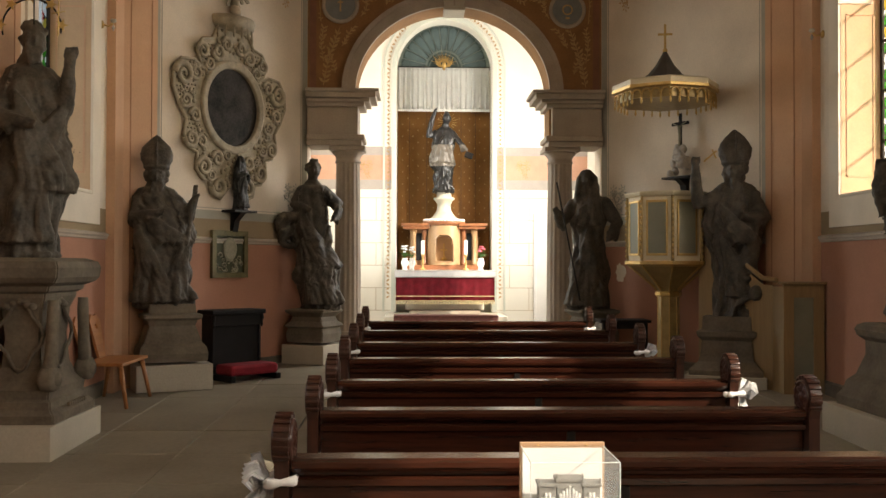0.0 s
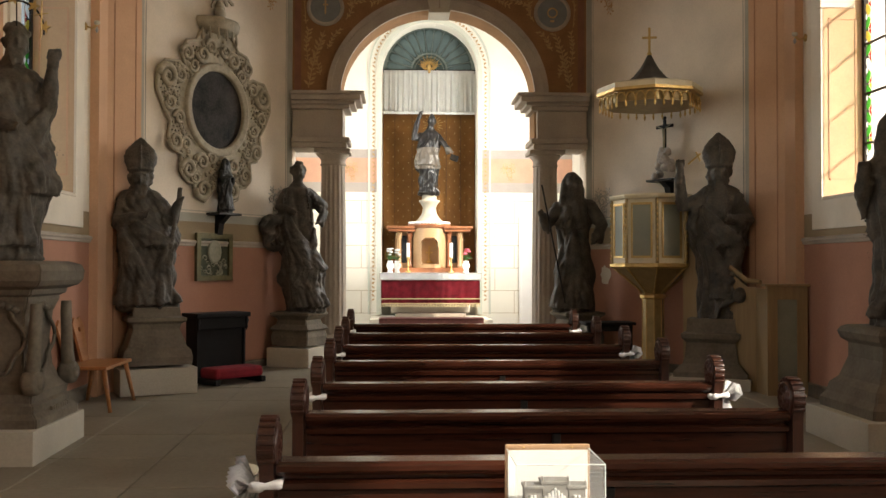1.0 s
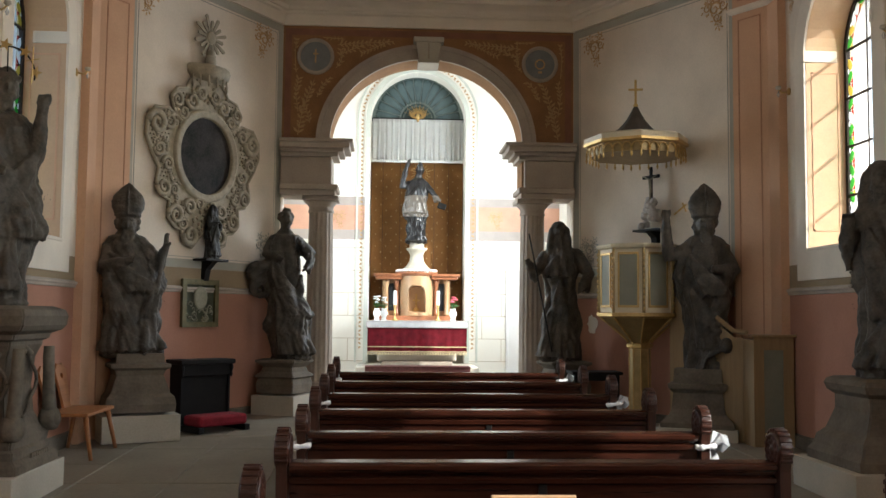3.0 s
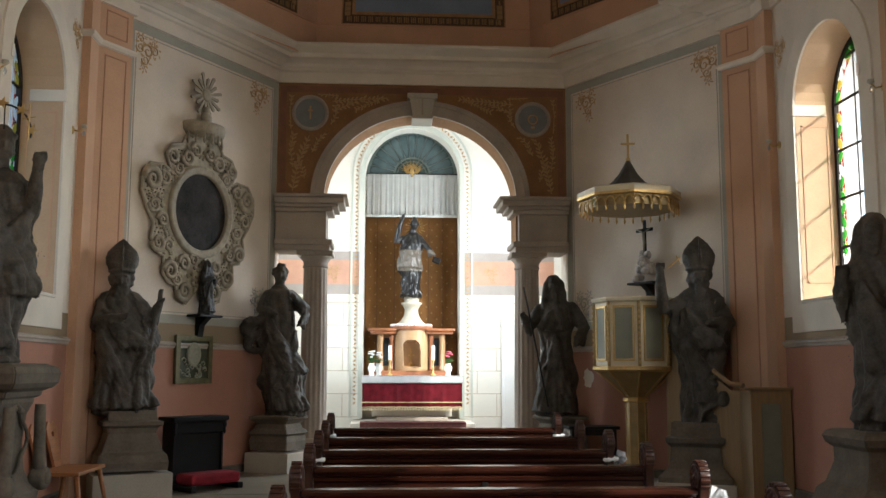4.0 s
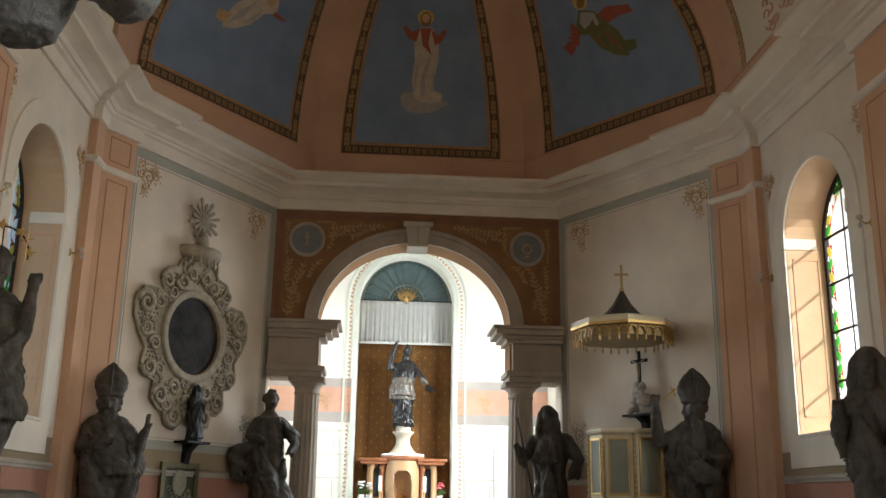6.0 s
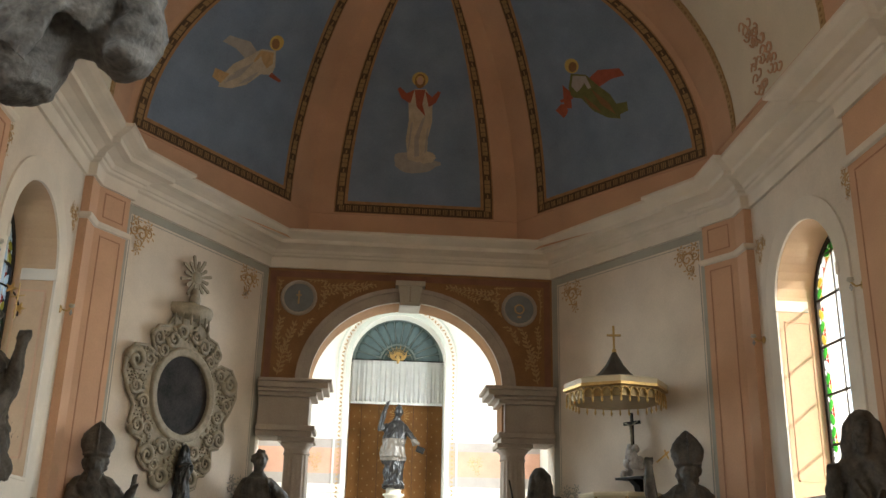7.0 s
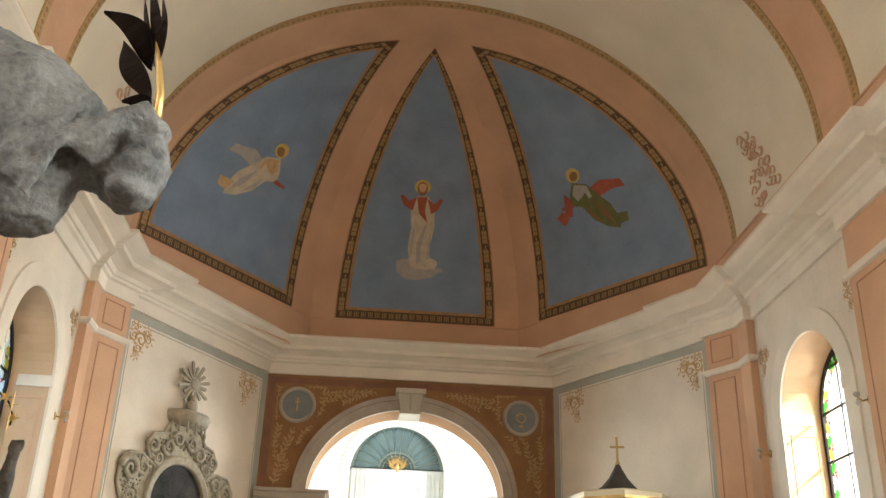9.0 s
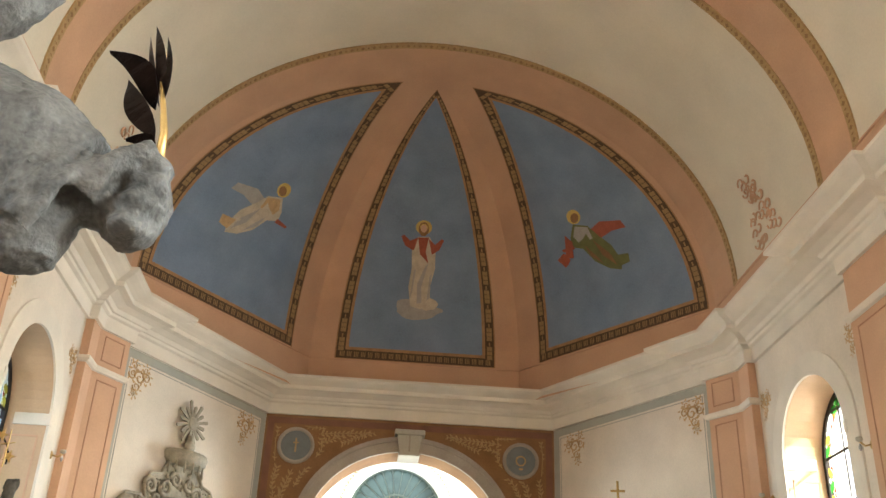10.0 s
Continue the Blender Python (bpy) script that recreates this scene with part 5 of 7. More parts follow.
def figure(name, rows, seed, label, material, m, head, d=0.8, arms=(), mitre=0.0, hood=0.0, hair=0.0, beard=0.0, staff=None, fans=(), extra=None, voxel=0.012, rough=1.0, mantle=(0.5, 0.95), k=1.0):
    """A carved standing figure in heavy drapery, fused into one carved mesh. Local: faces -y, stands on z = 0.
    rows: (height, centre, half width) up the robe; head: its centre and size; fans: folds gathered at one place and spreading to another; k scales the lot."""
    rnd = random.Random(seed)
    bm = bmesh.new()
    top = rows[-1][0]

    def body(z):
        z = min(max(z, 0.0), top)
        for (z0, c0, w0), (z1, c1, w1) in zip(rows, rows[1:]):
            if z0 <= z <= z1:
                q = (z - z0) / (z1 - z0)
                q = q * q * (3 - 2 * q)
                return c0 + (c1 - c0) * q, w0 + (w1 - w0) * q
        return rows[-1][1:]

    ph = [rnd.uniform(0, 6.28) for _ in range(8)]
    tw = rnd.choice((-1, 1)) * rnd.uniform(1.2, 2.6)

    def crease(v):
        """A fold: a broad rounded ridge with a narrow deep valley."""
        return abs(math.sin(v * 0.5)) ** 0.55 - 0.72

    def skin(a, z, lift=0.0):
        cx, w = body(z)
        t = z / top
        low = max(0.0, 1 - t / 0.66)
        neck = min(1.0, max(0.0, (top * 0.93 - z) / 0.12))
        f = low * (0.34 * crease(9 * a + ph[0] + tw * t * 3 + 0.9 * math.sin(7 * t + ph[5])) + 0.15 * crease(19 * a + ph[1] - 5 * t))
        f += (1 - low) * (0.27 * crease(5 * a + ph[2] + 11 * t) + 0.17 * crease(3 * a - 24 * t + ph[3]) + 0.11 * crease(11 * a + 15 * t + ph[4]))
        f += 0.14 * noise.noise(Vector((math.cos(a) * 2.0, math.sin(a) * 2.0, t * 8 + seed)))
        r = w * (1.03 + f * neck) + lift
        return Vector((cx + r * math.cos(a), r * d * math.sin(a), z))

    def shell(z0, z1, a0, a1, lift, nz, na, ragged=0.0):
        grid = []
        for j in range(nz + 1):
            ring = []
            for i in range(na + 1):
                a = a0 + (a1 - a0) * i / na
                lo = z0 + ragged * (math.sin(3 * a + ph[6]) + 0.6 * math.sin(7 * a + ph[7]))
                z = lo + (z1 - lo) * j / nz
                ring.append(bm.verts.new(skin(a, z, lift * (1.0 - 0.6 * j / nz) + 0.02 * math.sin(11 * a + 9 * z + ph[1]) * (1 - j / nz))))
            grid.append(ring)
        for r0, r1 in zip(grid, grid[1:]):
            for i in range(na):
                bm.faces.new((r0[i], r0[i + 1], r1[i + 1], r1[i]))
        return grid

    N, R = 112, 80
    rings = []
    for j in range(R + 1):
        z = top * j / R
        rings.append([bm.verts.new(skin(2 * math.pi * i / N, z)) for i in range(N)])
    for a, b in zip(rings, rings[1:]):
        for i in range(N):
            bm.faces.new((a[i], a[(i + 1) % N], b[(i + 1) % N], b[i]))
    bm.faces.new(rings[0][::-1])
    bm.faces.new(rings[-1])
    # the mantle: a thick outer cloth open in front, with an uneven hem
    if mantle:
        n0 = len(bm.faces)
        shell(top * mantle[0] * 0.75, top * mantle[1], -0.95, math.pi + 0.75, 0.055, 34, 72, 0.09)
        bm.faces.ensure_lookup_table()
        bmesh.ops.solidify(bm, geom=bm.faces[n0:], thickness=0.035)
    # folds gathered at (angle, height) and spreading to (angle, height) over a width
    for a0, z0, a1, z1, spread, n, r in fans:
        for i in range(n):
            q = (i / max(1, n - 1) - 0.5)
            pts, rad = [], []
            for s in range(11):
                u = s / 10
                a = a0 + (a1 + spread * q - a0) * u ** 0.85
                z = z0 + (z1 - z0) * u - 0.10 * math.sin(math.pi * u) * abs(z0 - z1 + 0.3) * 0.5
                pts.append(skin(a, z, 0.03))
                rad.append(1.9 * r * (0.45 + 0.75 * u) * rnd.uniform(0.85, 1.15))
            tube(bm, pts, rad, 8)
    hx, hy, hz, hs = head
    hc = Vector((hx, hy, hz))
    cx, w = body(top)
    tube(bm, [(cx, 0, top - 0.06), hc], [0.085 * hs, 0.075 * hs], 10)
    ball(bm, hc, 0.100 * hs, 0.122 * hs, 0.150 * hs)
    ball(bm, hc + Vector((0, -0.115, -0.01)) * hs, 0.020 * hs, 0.028 * hs, 0.04 * hs, 8)
    for s in (-1, 1):
        ball(bm, hc + Vector((s * 0.04, -0.095, 0.045)) * hs, 0.03 * hs, 0.02 * hs, 0.014 * hs, 8)
        ball(bm, hc + Vector((s * 0.045, -0.085, -0.03)) * hs, 0.03 * hs, 0.025 * hs, 0.03 * hs, 8)
    if beard:
        for i in range(16):
            q = i / 15
            ball(bm, hc + Vector((rnd.uniform(-0.06, 0.06) * (1 - 0.5 * q), -0.09 - 0.03 * q, -0.08 - 0.20 * beard * q)) * hs, 0.034 * hs, 0.03 * hs, 0.05 * hs, 8)
    if hair:
        for i in range(34):
            a, e = rnd.uniform(0, 6.28), rnd.uniform(-0.7, 1.5)
            v = Vector((math.cos(a) * math.cos(e) * 0.095, abs(math.sin(a)) * math.cos(e) * 0.11 - 0.015, 0.14 * math.sin(e) + 0.015)) * hs
            ball(bm, hc + v, rnd.uniform(0.022, 0.04) * hs * hair, seg=8)
    if hood:
        for s in (-1, 1):
            tube(bm, [hc + Vector((s * 0.02, 0.03, 0.13)) * hs, hc + Vector((s * 0.11, 0.0, 0.03)) * hs, hc + Vector((s * 0.135, -0.02, -0.14)) * hs, hc + Vector((s * 0.15, -0.03, -0.34 * hood)) * hs], [0.05 * hs, 0.055 * hs, 0.06 * hs, 0.05 * hs], 10)
        ball(bm, hc + Vector((0, 0.05, 0.03)) * hs, 0.135 * hs, 0.13 * hs, 0.15 * hs)
        tube(bm, [hc + Vector((0, 0.06, 0.0)) * hs, hc + Vector((0, 0.10, -0.34)) * hs], [0.13 * hs, 0.22 * hs], 14)
    if mitre:
        lo = hz + 0.07 * hs
        grid = []
        for t, wx, wy in ((0, 0.115, 0.125), (0.10, 0.135, 0.135), (0.28, 0.165, 0.135), (0.45, 0.172, 0.115), (0.62, 0.150, 0.085), (0.80, 0.095, 0.05), (0.93, 0.045, 0.025), (1.0, 0.008, 0.006)):
            grid.append([bm.verts.new((hx + wx * hs * math.cos(2 * math.pi * i / 24), hy + 0.02 * hs + wy * hs * math.sin(2 * math.pi * i / 24), lo + t * mitre)) for i in range(24)])
        for a, b in zip(grid, grid[1:]):
            for i in range(24):
                bm.faces.new((a[i], a[(i + 1) % 24], b[(i + 1) % 24], b[i]))
        bm.faces.new(grid[0][::-1])
        bm.faces.new(grid[-1])
        tube(bm, [(hx + 0.125 * hs * math.cos(2 * math.pi * i / 20), hy + 0.02 * hs + 0.132 * hs * math.sin(2 * math.pi * i / 20), lo + 0.03) for i in range(21)], 0.018 * hs, 6)
        tube(bm, [(hx, hy - 0.118 * hs, lo + 0.04), (hx, hy - 0.12 * hs, lo + 0.4 * mitre), (hx, hy - 0.05 * hs, lo + 0.9 * mitre)], 0.014 * hs, 6)
    for pts, r0, r1 in arms:
        pts = [Vector(p) for p in pts]
        fine = []
        for a, b in zip(pts, pts[1:]):
            fine += [a.lerp(b, i / 4) for i in range(4)]
        fine.append(pts[-1])
        limb(bm, fine, r0, r1, 12, 0.012)
        way = (pts[-1] - pts[-2]).normalized()
        for i in range(4):
            o = Vector((0.03 * (i - 1.5) * (1 - abs(way.x)), 0.0, 0.024 * (i - 1.5) * abs(way.x)))
            tube(bm, [pts[-1] + o, pts[-1] + o + way * 0.05 + Vector((0, -0.02, 0)), pts[-1] + o + way * 0.075 + Vector((0, -0.045, 0))], [0.02, 0.018, 0.012], 6)
        ball(bm, pts[-1], 0.048, 0.05, 0.055, 10)
        # creased sleeve with a hanging cuff
        for i in range(7):
            q = 0.15 + 0.1 * i
            p = pts[-2].lerp(pts[-1], q)
            e = p + Vector((rnd.uniform(-0.03, 0.03), rnd.uniform(-0.01, 0.05), -rnd.uniform(0.10, 0.26) * (1.1 - q)))
            tube(bm, [p + Vector((0, 0, 0.04)), p.lerp(e, 0.5) + Vector((0, -0.015, 0)), e], [r0 * 0.62, r0 * 0.6, r0 * 0.22], 8)
    if staff:
        a, b, r = staff
        tube(bm, [Vector(a), Vector(b)], r, 8)
    if extra:
        extra(bm, rnd, skin)
    # rocky foot
    cx, w = body(0.0)
    for i in range(12):
        a = rnd.uniform(0, 6.28)
        ball(bm, (cx + w * 0.75 * math.cos(a), w * d * 0.8 * math.sin(a), 0.02), rnd.uniform(0.07, 0.13), rnd.uniform(0.06, 0.11), 0.055, 8)
    bmesh.ops.transform(bm, matrix=m @ Matrix.Diagonal((k, k, k, 1)), verts=bm.verts)
    ob = finish(bm, name, material, None, True)
    rm = ob.modifiers.new("carving", "REMESH")
    rm.mode, rm.voxel_size, rm.use_smooth_shade = "VOXEL", voxel, True
    for nm, tx, st in (("chisel", CHISEL, 0.016 * rough), ("grain", GRAIN, 0.006 * rough)):
        dm = ob.modifiers.new(nm, "DISPLACE")
        dm.texture, dm.strength, dm.mid_level, dm.texture_coords = tx, st, 0.5, "LOCAL"
    return tagged(ob, label, "statue", "baroque statues")


def pedestal(label, m, w, d, prof, plinth_h, over, over_y=None):
    """A moulded stone pedestal: prof is (height, outset) up the faces of a w x d core; on a pale plinth."""
    p = empty("pedestal", label, "pedestal", "statue pedestals", m)
    part("plinth", boxed(-w / 2 - over, w / 2 + over, -d / 2 - (over_y or over), d / 2 + (over_y or over), 0.0, plinth_h, 0.006), PLINTH, p, "pale square plinth block")
    bm = bmesh.new()
    rings = []
    for z, o in prof:
        hw, hd = w / 2 + o, d / 2 + o
        rings.append([bm.verts.new(v) for v in ((-hw, -hd, z), (hw, -hd, z), (hw, hd, z), (-hw, hd, z))])
    for a, b in zip(rings, rings[1:]):
        for i in range(4):
            bm.faces.new((a[i], a[(i + 1) % 4], b[(i + 1) % 4], b[i]))
    bm.faces.new(rings[0][::-1])
    bm.faces.new(rings[-1])
    es = [e for e in bm.edges if abs(e.verts[0].co.z - e.verts[1].co.z) > 0.001]
    bmesh.ops.bevel(bm, geom=es, offset=0.012, segments=2, affect="EDGES")
    part("shaft", bm, SANDSTONE, p)
    return p


# high pedestals before the nave pilasters
HIGH = [(0.29, 0.02), (0.36, 0.02), (0.40, -0.02), (0.46, -0.02), (0.48, -0.05), (0.55, -0.04), (0.62, -0.10), (0.72, -0.14), (0.95, -0.16), (1.18, -0.14), (1.28, -0.10), (1.31, -0.10), (1.33, -0.06), (1.37, -0.05), (1.40, 0.02), (1.44, 0.05), (1.52, 0.06), (1.57, 0.04), (1.60, -0.04)]


def high_pedestal(s, y):
    m = Matrix.Translation((s * 3.74, y, 0.02))
    p = pedestal("tall carved sandstone pedestal with scrolls on a pale plinth", m, 0.60, 0.92, HIGH, 0.29, 0.04, 0.13)
    # scrolled side brackets and sunk panels
    for sy in (-1, 1):
        for sx in (-1, 1):
            bm = bmesh.new()
            pts = [(0, -0.0, 1.26), (0, 0, 1.16), (0, 0.03 * sy, 1.0), (0, 0.05 * sy, 0.85), (0, 0.10 * sy, 0.72), (0, 0.13 * sy, 0.62)]
            tube(bm, [(sx * 0.26, sy * 0.34 + q[1] * 0.6, q[2]) for q in pts], [0.045, 0.05, 0.05, 0.055, 0.06, 0.055], 8)
            mm = Matrix.Translation((sx * 0.26, sy * 0.41, 0.64)) @ Matrix.Rotation(radians(90), 4, "Y")
            lathe(bm, [(0.09, -0.06), (0.10, -0.03), (0.10, 0.03), (0.09, 0.06)], 16, mm)
            lathe(bm, [(0.055, -0.08), (0.055, 0.08)], 14, mm)
            part("scroll", bm, SANDSTONE, p, "", True)
    for face in range(2):
        bm = bmesh.new()
        if face == 0:
            mm = Matrix.Translation((-s * 0.185, 0, 0.98)) @ Matrix.Rotation(radians(90), 4, "Z")
            wdt = 0.24
        else:
            mm = Matrix.Translation((0, -0.345, 0.98))
            wdt = 0.16
        pts = []
        for i in range(29):
            a = 2 * math.pi * i / 28
            x = wdt * (1 + 0.18 * math.cos(4 * a)) * math.cos(a)
            z = 0.25 * (1 + 0.14 * math.cos(4 * a)) * math.sin(a)
            pts.append(mm @ Vector((x, 0, z)))
        tube(bm, pts, 0.016, 6)
        for k in range(5):
            ball(bm, mm @ Vector(((k - 2) * 0.05, 0, 0.27 - abs(k - 2) * 0.02)), 0.035, 0.035, 0.03, 8)
        part("cartouche", bm, SANDSTONE, p, "", True)
    bm = bmesh.new()
    for k in range(8):
        box(bm, -s * 0.335 - 0.01, -s * 0.335 + 0.01, -0.2 + k * 0.05, -0.165 + k * 0.05, 0.395, 0.43)
    part("worn_inscription", bm, SANDSTONE, p)
    return p


high_pedestal(-1, 8.02)
figure("statue", ((0, -0.03, 0.22), (0.2, -0.03, 0.22), (0.45, -0.02, 0.25), (0.66, 0.02, 0.29), (0.8, 0.02, 0.27), (1.0, 0.0, 0.25), (1.25, 0.0, 0.24), (1.45, -0.01, 0.22), (1.55, -0.02, 0.17), (1.62, -0.03, 0.10), (1.68, -0.03, 0.075)), 11,
       "dark stone saint statue with one arm raised", STATUE, Matrix.Translation((-3.78, 8.0, 1.62)) @ Matrix.Rotation(radians(24), 4, "Z"), (0.0, -0.05, 1.80, 1.0), d=0.85,
       arms=(([(0.16, -0.02, 1.46), (0.24, -0.14, 1.22), (0.25, -0.22, 1.45), (0.27, -0.22, 1.66)], 0.075, 0.04), ([(-0.2, 0, 1.42), (-0.28, -0.15, 1.15), (-0.06, -0.32, 1.08)], 0.085, 0.045)), hair=1.0, beard=0.5,
       fans=((4.2, 1.35, 5.2, 0.55, 1.6, 8, 0.022), (5.6, 1.3, 4.6, 0.75, 1.0, 6, 0.02), (4.7, 0.9, 4.6, 0.12, 1.4, 7, 0.024)))
halo = empty("star_halo", "dark wire halo set with gilt stars", "halo")
bm = bmesh.new()
hp = [(-3.74 + 0.24 * math.cos(radians(a)), 7.85, 3.50 + 0.24 * math.sin(radians(a))) for a in range(-10, 195, 12)]
tube(bm, hp, 0.008, 6)
tube(bm, [hp[8], (-3.74, 7.9, 3.5)], 0.006, 5)
part("wire", bm, BLACKMETAL, halo)
for a in (5, 50, 90, 130, 175):
    c = Vector((-3.74 + 0.25 * math.cos(radians(a)), 7.83, 3.50 + 0.25 * math.sin(radians(a))))
    o = [(c.x + (0.055 if k % 2 == 0 else 0.022) * math.cos(math.pi * k / 5), c.z + (0.055 if k % 2 == 0 else 0.022) * math.sin(math.pi * k / 5)) for k in range(10)]
    part("star", outline_solid(bmesh.new(), [o], lambda u, v, w: (u, c.y + w, v), 0.012), GILT, halo)
cr = empty("small_cross", "thin gilt cross in the raised stone fist", "cross")
bm = tube(bmesh.new(), [(-3.50, 7.78, 3.42), (-3.49, 7.77, 3.72)], 0.006, 6)
tube(bm, [(-3.55, 7.775, 3.60), (-3.44, 7.775, 3.62)], 0.005, 6)
part("cross", bm, GILT, cr)

pedestal("grey sandstone moulded pedestal before the window", Matrix.Translation((3.66, 8.05, 0.05)), 0.66, 0.80, [(0.28, 0.10), (0.36, 0.10), (0.42, 0.06), (0.50, 0.04), (0.56, -0.02), (0.74, -0.08), (0.86, -0.08), (0.90, -0.03), (0.96, -0.01), (1.0, -0.03), (1.02, -0.07)], 0.28, 0.19)
figure("statue", ((0, 0.0, 0.24), (0.2, 0.0, 0.25), (0.5, 0.02, 0.25), (0.8, 0.02, 0.27), (1.05, 0.0, 0.28), (1.25, 0.0, 0.27), (1.42, -0.02, 0.24), (1.52, -0.03, 0.18), (1.58, -0.04, 0.10), (1.64, -0.04, 0.08)), 23,
       "dark stone hooded saint statue turned to the nave", STATUE, Matrix.Translation((3.76, 8.05, 1.06)) @ Matrix.Rotation(radians(-30), 4, "Z"), (-0.04, -0.06, 1.74, 1.0), d=0.95,
       arms=(([(-0.2, 0, 1.36), (-0.32, -0.10, 1.15), (-0.30, -0.22, 1.36)], 0.09, 0.05), ([(0.22, 0, 1.38), (0.32, -0.15, 1.10), (0.1, -0.34, 1.15)], 0.09, 0.05)), hood=1.0, beard=0.6,
       fans=((4.2, 1.3, 5.0, 0.5, 1.5, 7, 0.022), (5.2, 0.9, 4.6, 0.1, 1.6, 8, 0.024)))

# bishops on lower pedestals
LOW = [(0.33, 0.0), (0.42, 0.01), (0.50, -0.01), (0.54, -0.05), (0.66, -0.09), (0.74, -0.12), (0.80, -0.10), (0.83, -0.05), (0.87, -0.05), (0.89, -0.11), (0.99, -0.12)]


def on_diag(s, u, v, z, turn=0.0):
    """A pose on the diagonal wall's frame, facing the room; turn in degrees."""
    p = DM[s] @ Vector((u, v, 0))
    n = (DM[s].to_3x3() @ Vector((0, 1, 0)))
    yaw = math.atan2(n.x, -n.y)
    return Matrix.Translation((p.x, p.y, z)) @ Matrix.Rotation(yaw + radians(turn), 4, "Z")


FZ = 0.11
pedestal("grey sandstone moulded pedestal on a pale plinth", Matrix.Translation((-3.50, 11.36, FZ)) @ Matrix.Rotation(radians(24), 4, "Z"), 0.76, 0.70, LOW, 0.30, 0.05)
figure("statue", ((0, 0.0, 0.33), (0.1, 0.0, 0.32), (0.3, -0.01, 0.29), (0.55, -0.02, 0.30), (0.75, -0.02, 0.33), (0.95, -0.03, 0.33), (1.12, -0.04, 0.30), (1.28, -0.08, 0.26), (1.38, -0.09, 0.20), (1.44, -0.10, 0.12), (1.50, -0.10, 0.08)), 31,
       "dark stone bishop statue with mitre and crozier shaft", STATUE, Matrix.Translation((-3.58, 11.40, 1.06)) @ Matrix.Rotation(radians(14), 4, "Z"), (-0.09, -0.06, 1.54, 1.12), d=0.8,
       arms=(([(0.14, 0, 1.26), (0.27, -0.12, 1.10), (0.34, -0.24, 1.26)], 0.08, 0.045), ([(-0.26, 0, 1.26), (-0.34, -0.14, 1.05), (-0.06, -0.32, 1.10)], 0.085, 0.045)),
       mitre=0.42, beard=1.1, hair=1.3, staff=((0.36, -0.25, 1.44), (0.25, -0.24, 0.70), 0.032),
       fans=((3.9, 1.2, 5.2, 0.75, 0.9, 6, 0.024), (4.0, 0.95, 4.4, 0.06, 1.5, 8, 0.026), (5.4, 0.9, 5.3, 0.08, 0.9, 5, 0.026)))
pedestal("grey sandstone moulded pedestal beside the pulpit", Matrix.Translation((3.27, 11.62, FZ)) @ Matrix.Rotation(radians(-24), 4, "Z"), 0.62, 0.6, [(0.12, 0.12), (0.20, 0.12), (0.26, 0.06), (0.30, 0.02), (0.36, 0.0), (0.55, -0.02), (0.60, 0.03), (0.66, 0.04), (0.68, -0.02), (0.84, -0.03)], 0.14, 0.16)


def cherub(bm, rnd, skin):
    """A small child's head and wings amid rolls of cloud at the hem."""
    for i in range(22):
        q = rnd.random()
        ball(bm, (0.05 + 0.30 * q + rnd.uniform(-0.06, 0.06), -0.26 + rnd.uniform(-0.06, 0.06), 0.66 - 0.58 * q + rnd.uniform(-0.06, 0.06)), rnd.uniform(0.035, 0.085), rnd.uniform(0.04, 0.07), rnd.uniform(0.035, 0.08), 10)
    ball(bm, (0.24, -0.36, 0.30), 0.085, 0.085, 0.10, 12)
    for s in (-1, 1):
        for i in range(4):
            tube(bm, [(0.24 + s * 0.06, -0.34, 0.24), (0.24 + s * (0.14 + 0.03 * i), -0.31, 0.26 - 0.04 * i), (0.24 + s * (0.20 + 0.02 * i), -0.27, 0.20 - 0.06 * i)], [0.02, 0.024, 0.01], 6)


figure("statue", ((0, 0.10, 0.30), (0.15, 0.10, 0.29), (0.4, 0.08, 0.26), (0.65, 0.05, 0.26), (0.9, 0.02, 0.30), (1.12, 0.02, 0.33), (1.35, 0.04, 0.31), (1.5, 0.05, 0.27), (1.60, 0.05, 0.20), (1.67, 0.04, 0.11), (1.74, 0.04, 0.08)), 47,
       "dark stone bishop statue with mitre and raised fist", STATUE, Matrix.Translation((3.30, 11.62, 0.94)) @ Matrix.Rotation(radians(-12), 4, "Z"), (0.04, -0.08, 1.77, 1.2), d=0.85,
       arms=(([(-0.2, 0, 1.48), (-0.40, -0.08, 1.38), (-0.44, -0.18, 1.70), (-0.44, -0.2, 1.88)], 0.085, 0.045), ([(0.24, 0, 1.48), (0.38, -0.1, 1.22), (0.12, -0.34, 1.22)], 0.095, 0.05)),
       mitre=0.45, beard=1.0, hair=1.3, extra=cherub, fans=((4.0, 1.4, 5.2, 0.9, 0.9, 6, 0.024), (4.2, 1.0, 4.9, 0.25, 1.3, 8, 0.026), (5.5, 1.1, 5.0, 0.5, 0.8, 5, 0.024)))
gc = empty("small_cross", "short gilt cross held by the bishop statue", "cross")
bm = tube(bmesh.new(), [(2.88, 11.36, 2.82), (3.03, 11.34, 2.95)], 0.012, 6)
tube(bm, [(2.98, 11.35, 2.97), (3.03, 11.35, 2.86)], 0.010, 6)
part("cross", bm, GILT, gc)

# slender saints before the columns
PIER = [(0.30, 0.0), (0.42, 0.01), (0.50, -0.01), (0.53, 0.03), (0.56, 0.0), (0.60, -0.04), (0.66, -0.06), (0.70, -0.02), (0.73, 0.02), (0.76, 0.02), (0.78, -0.05)]
PZ = 0.155
pedestal("mossy sandstone pedestal beside the arch", Matrix.Translation((-2.05, 13.80, PZ)) @ Matrix.Rotation(radians(-24), 4, "Z"), 0.58, 0.56, PIER, 0.27, 0.05)


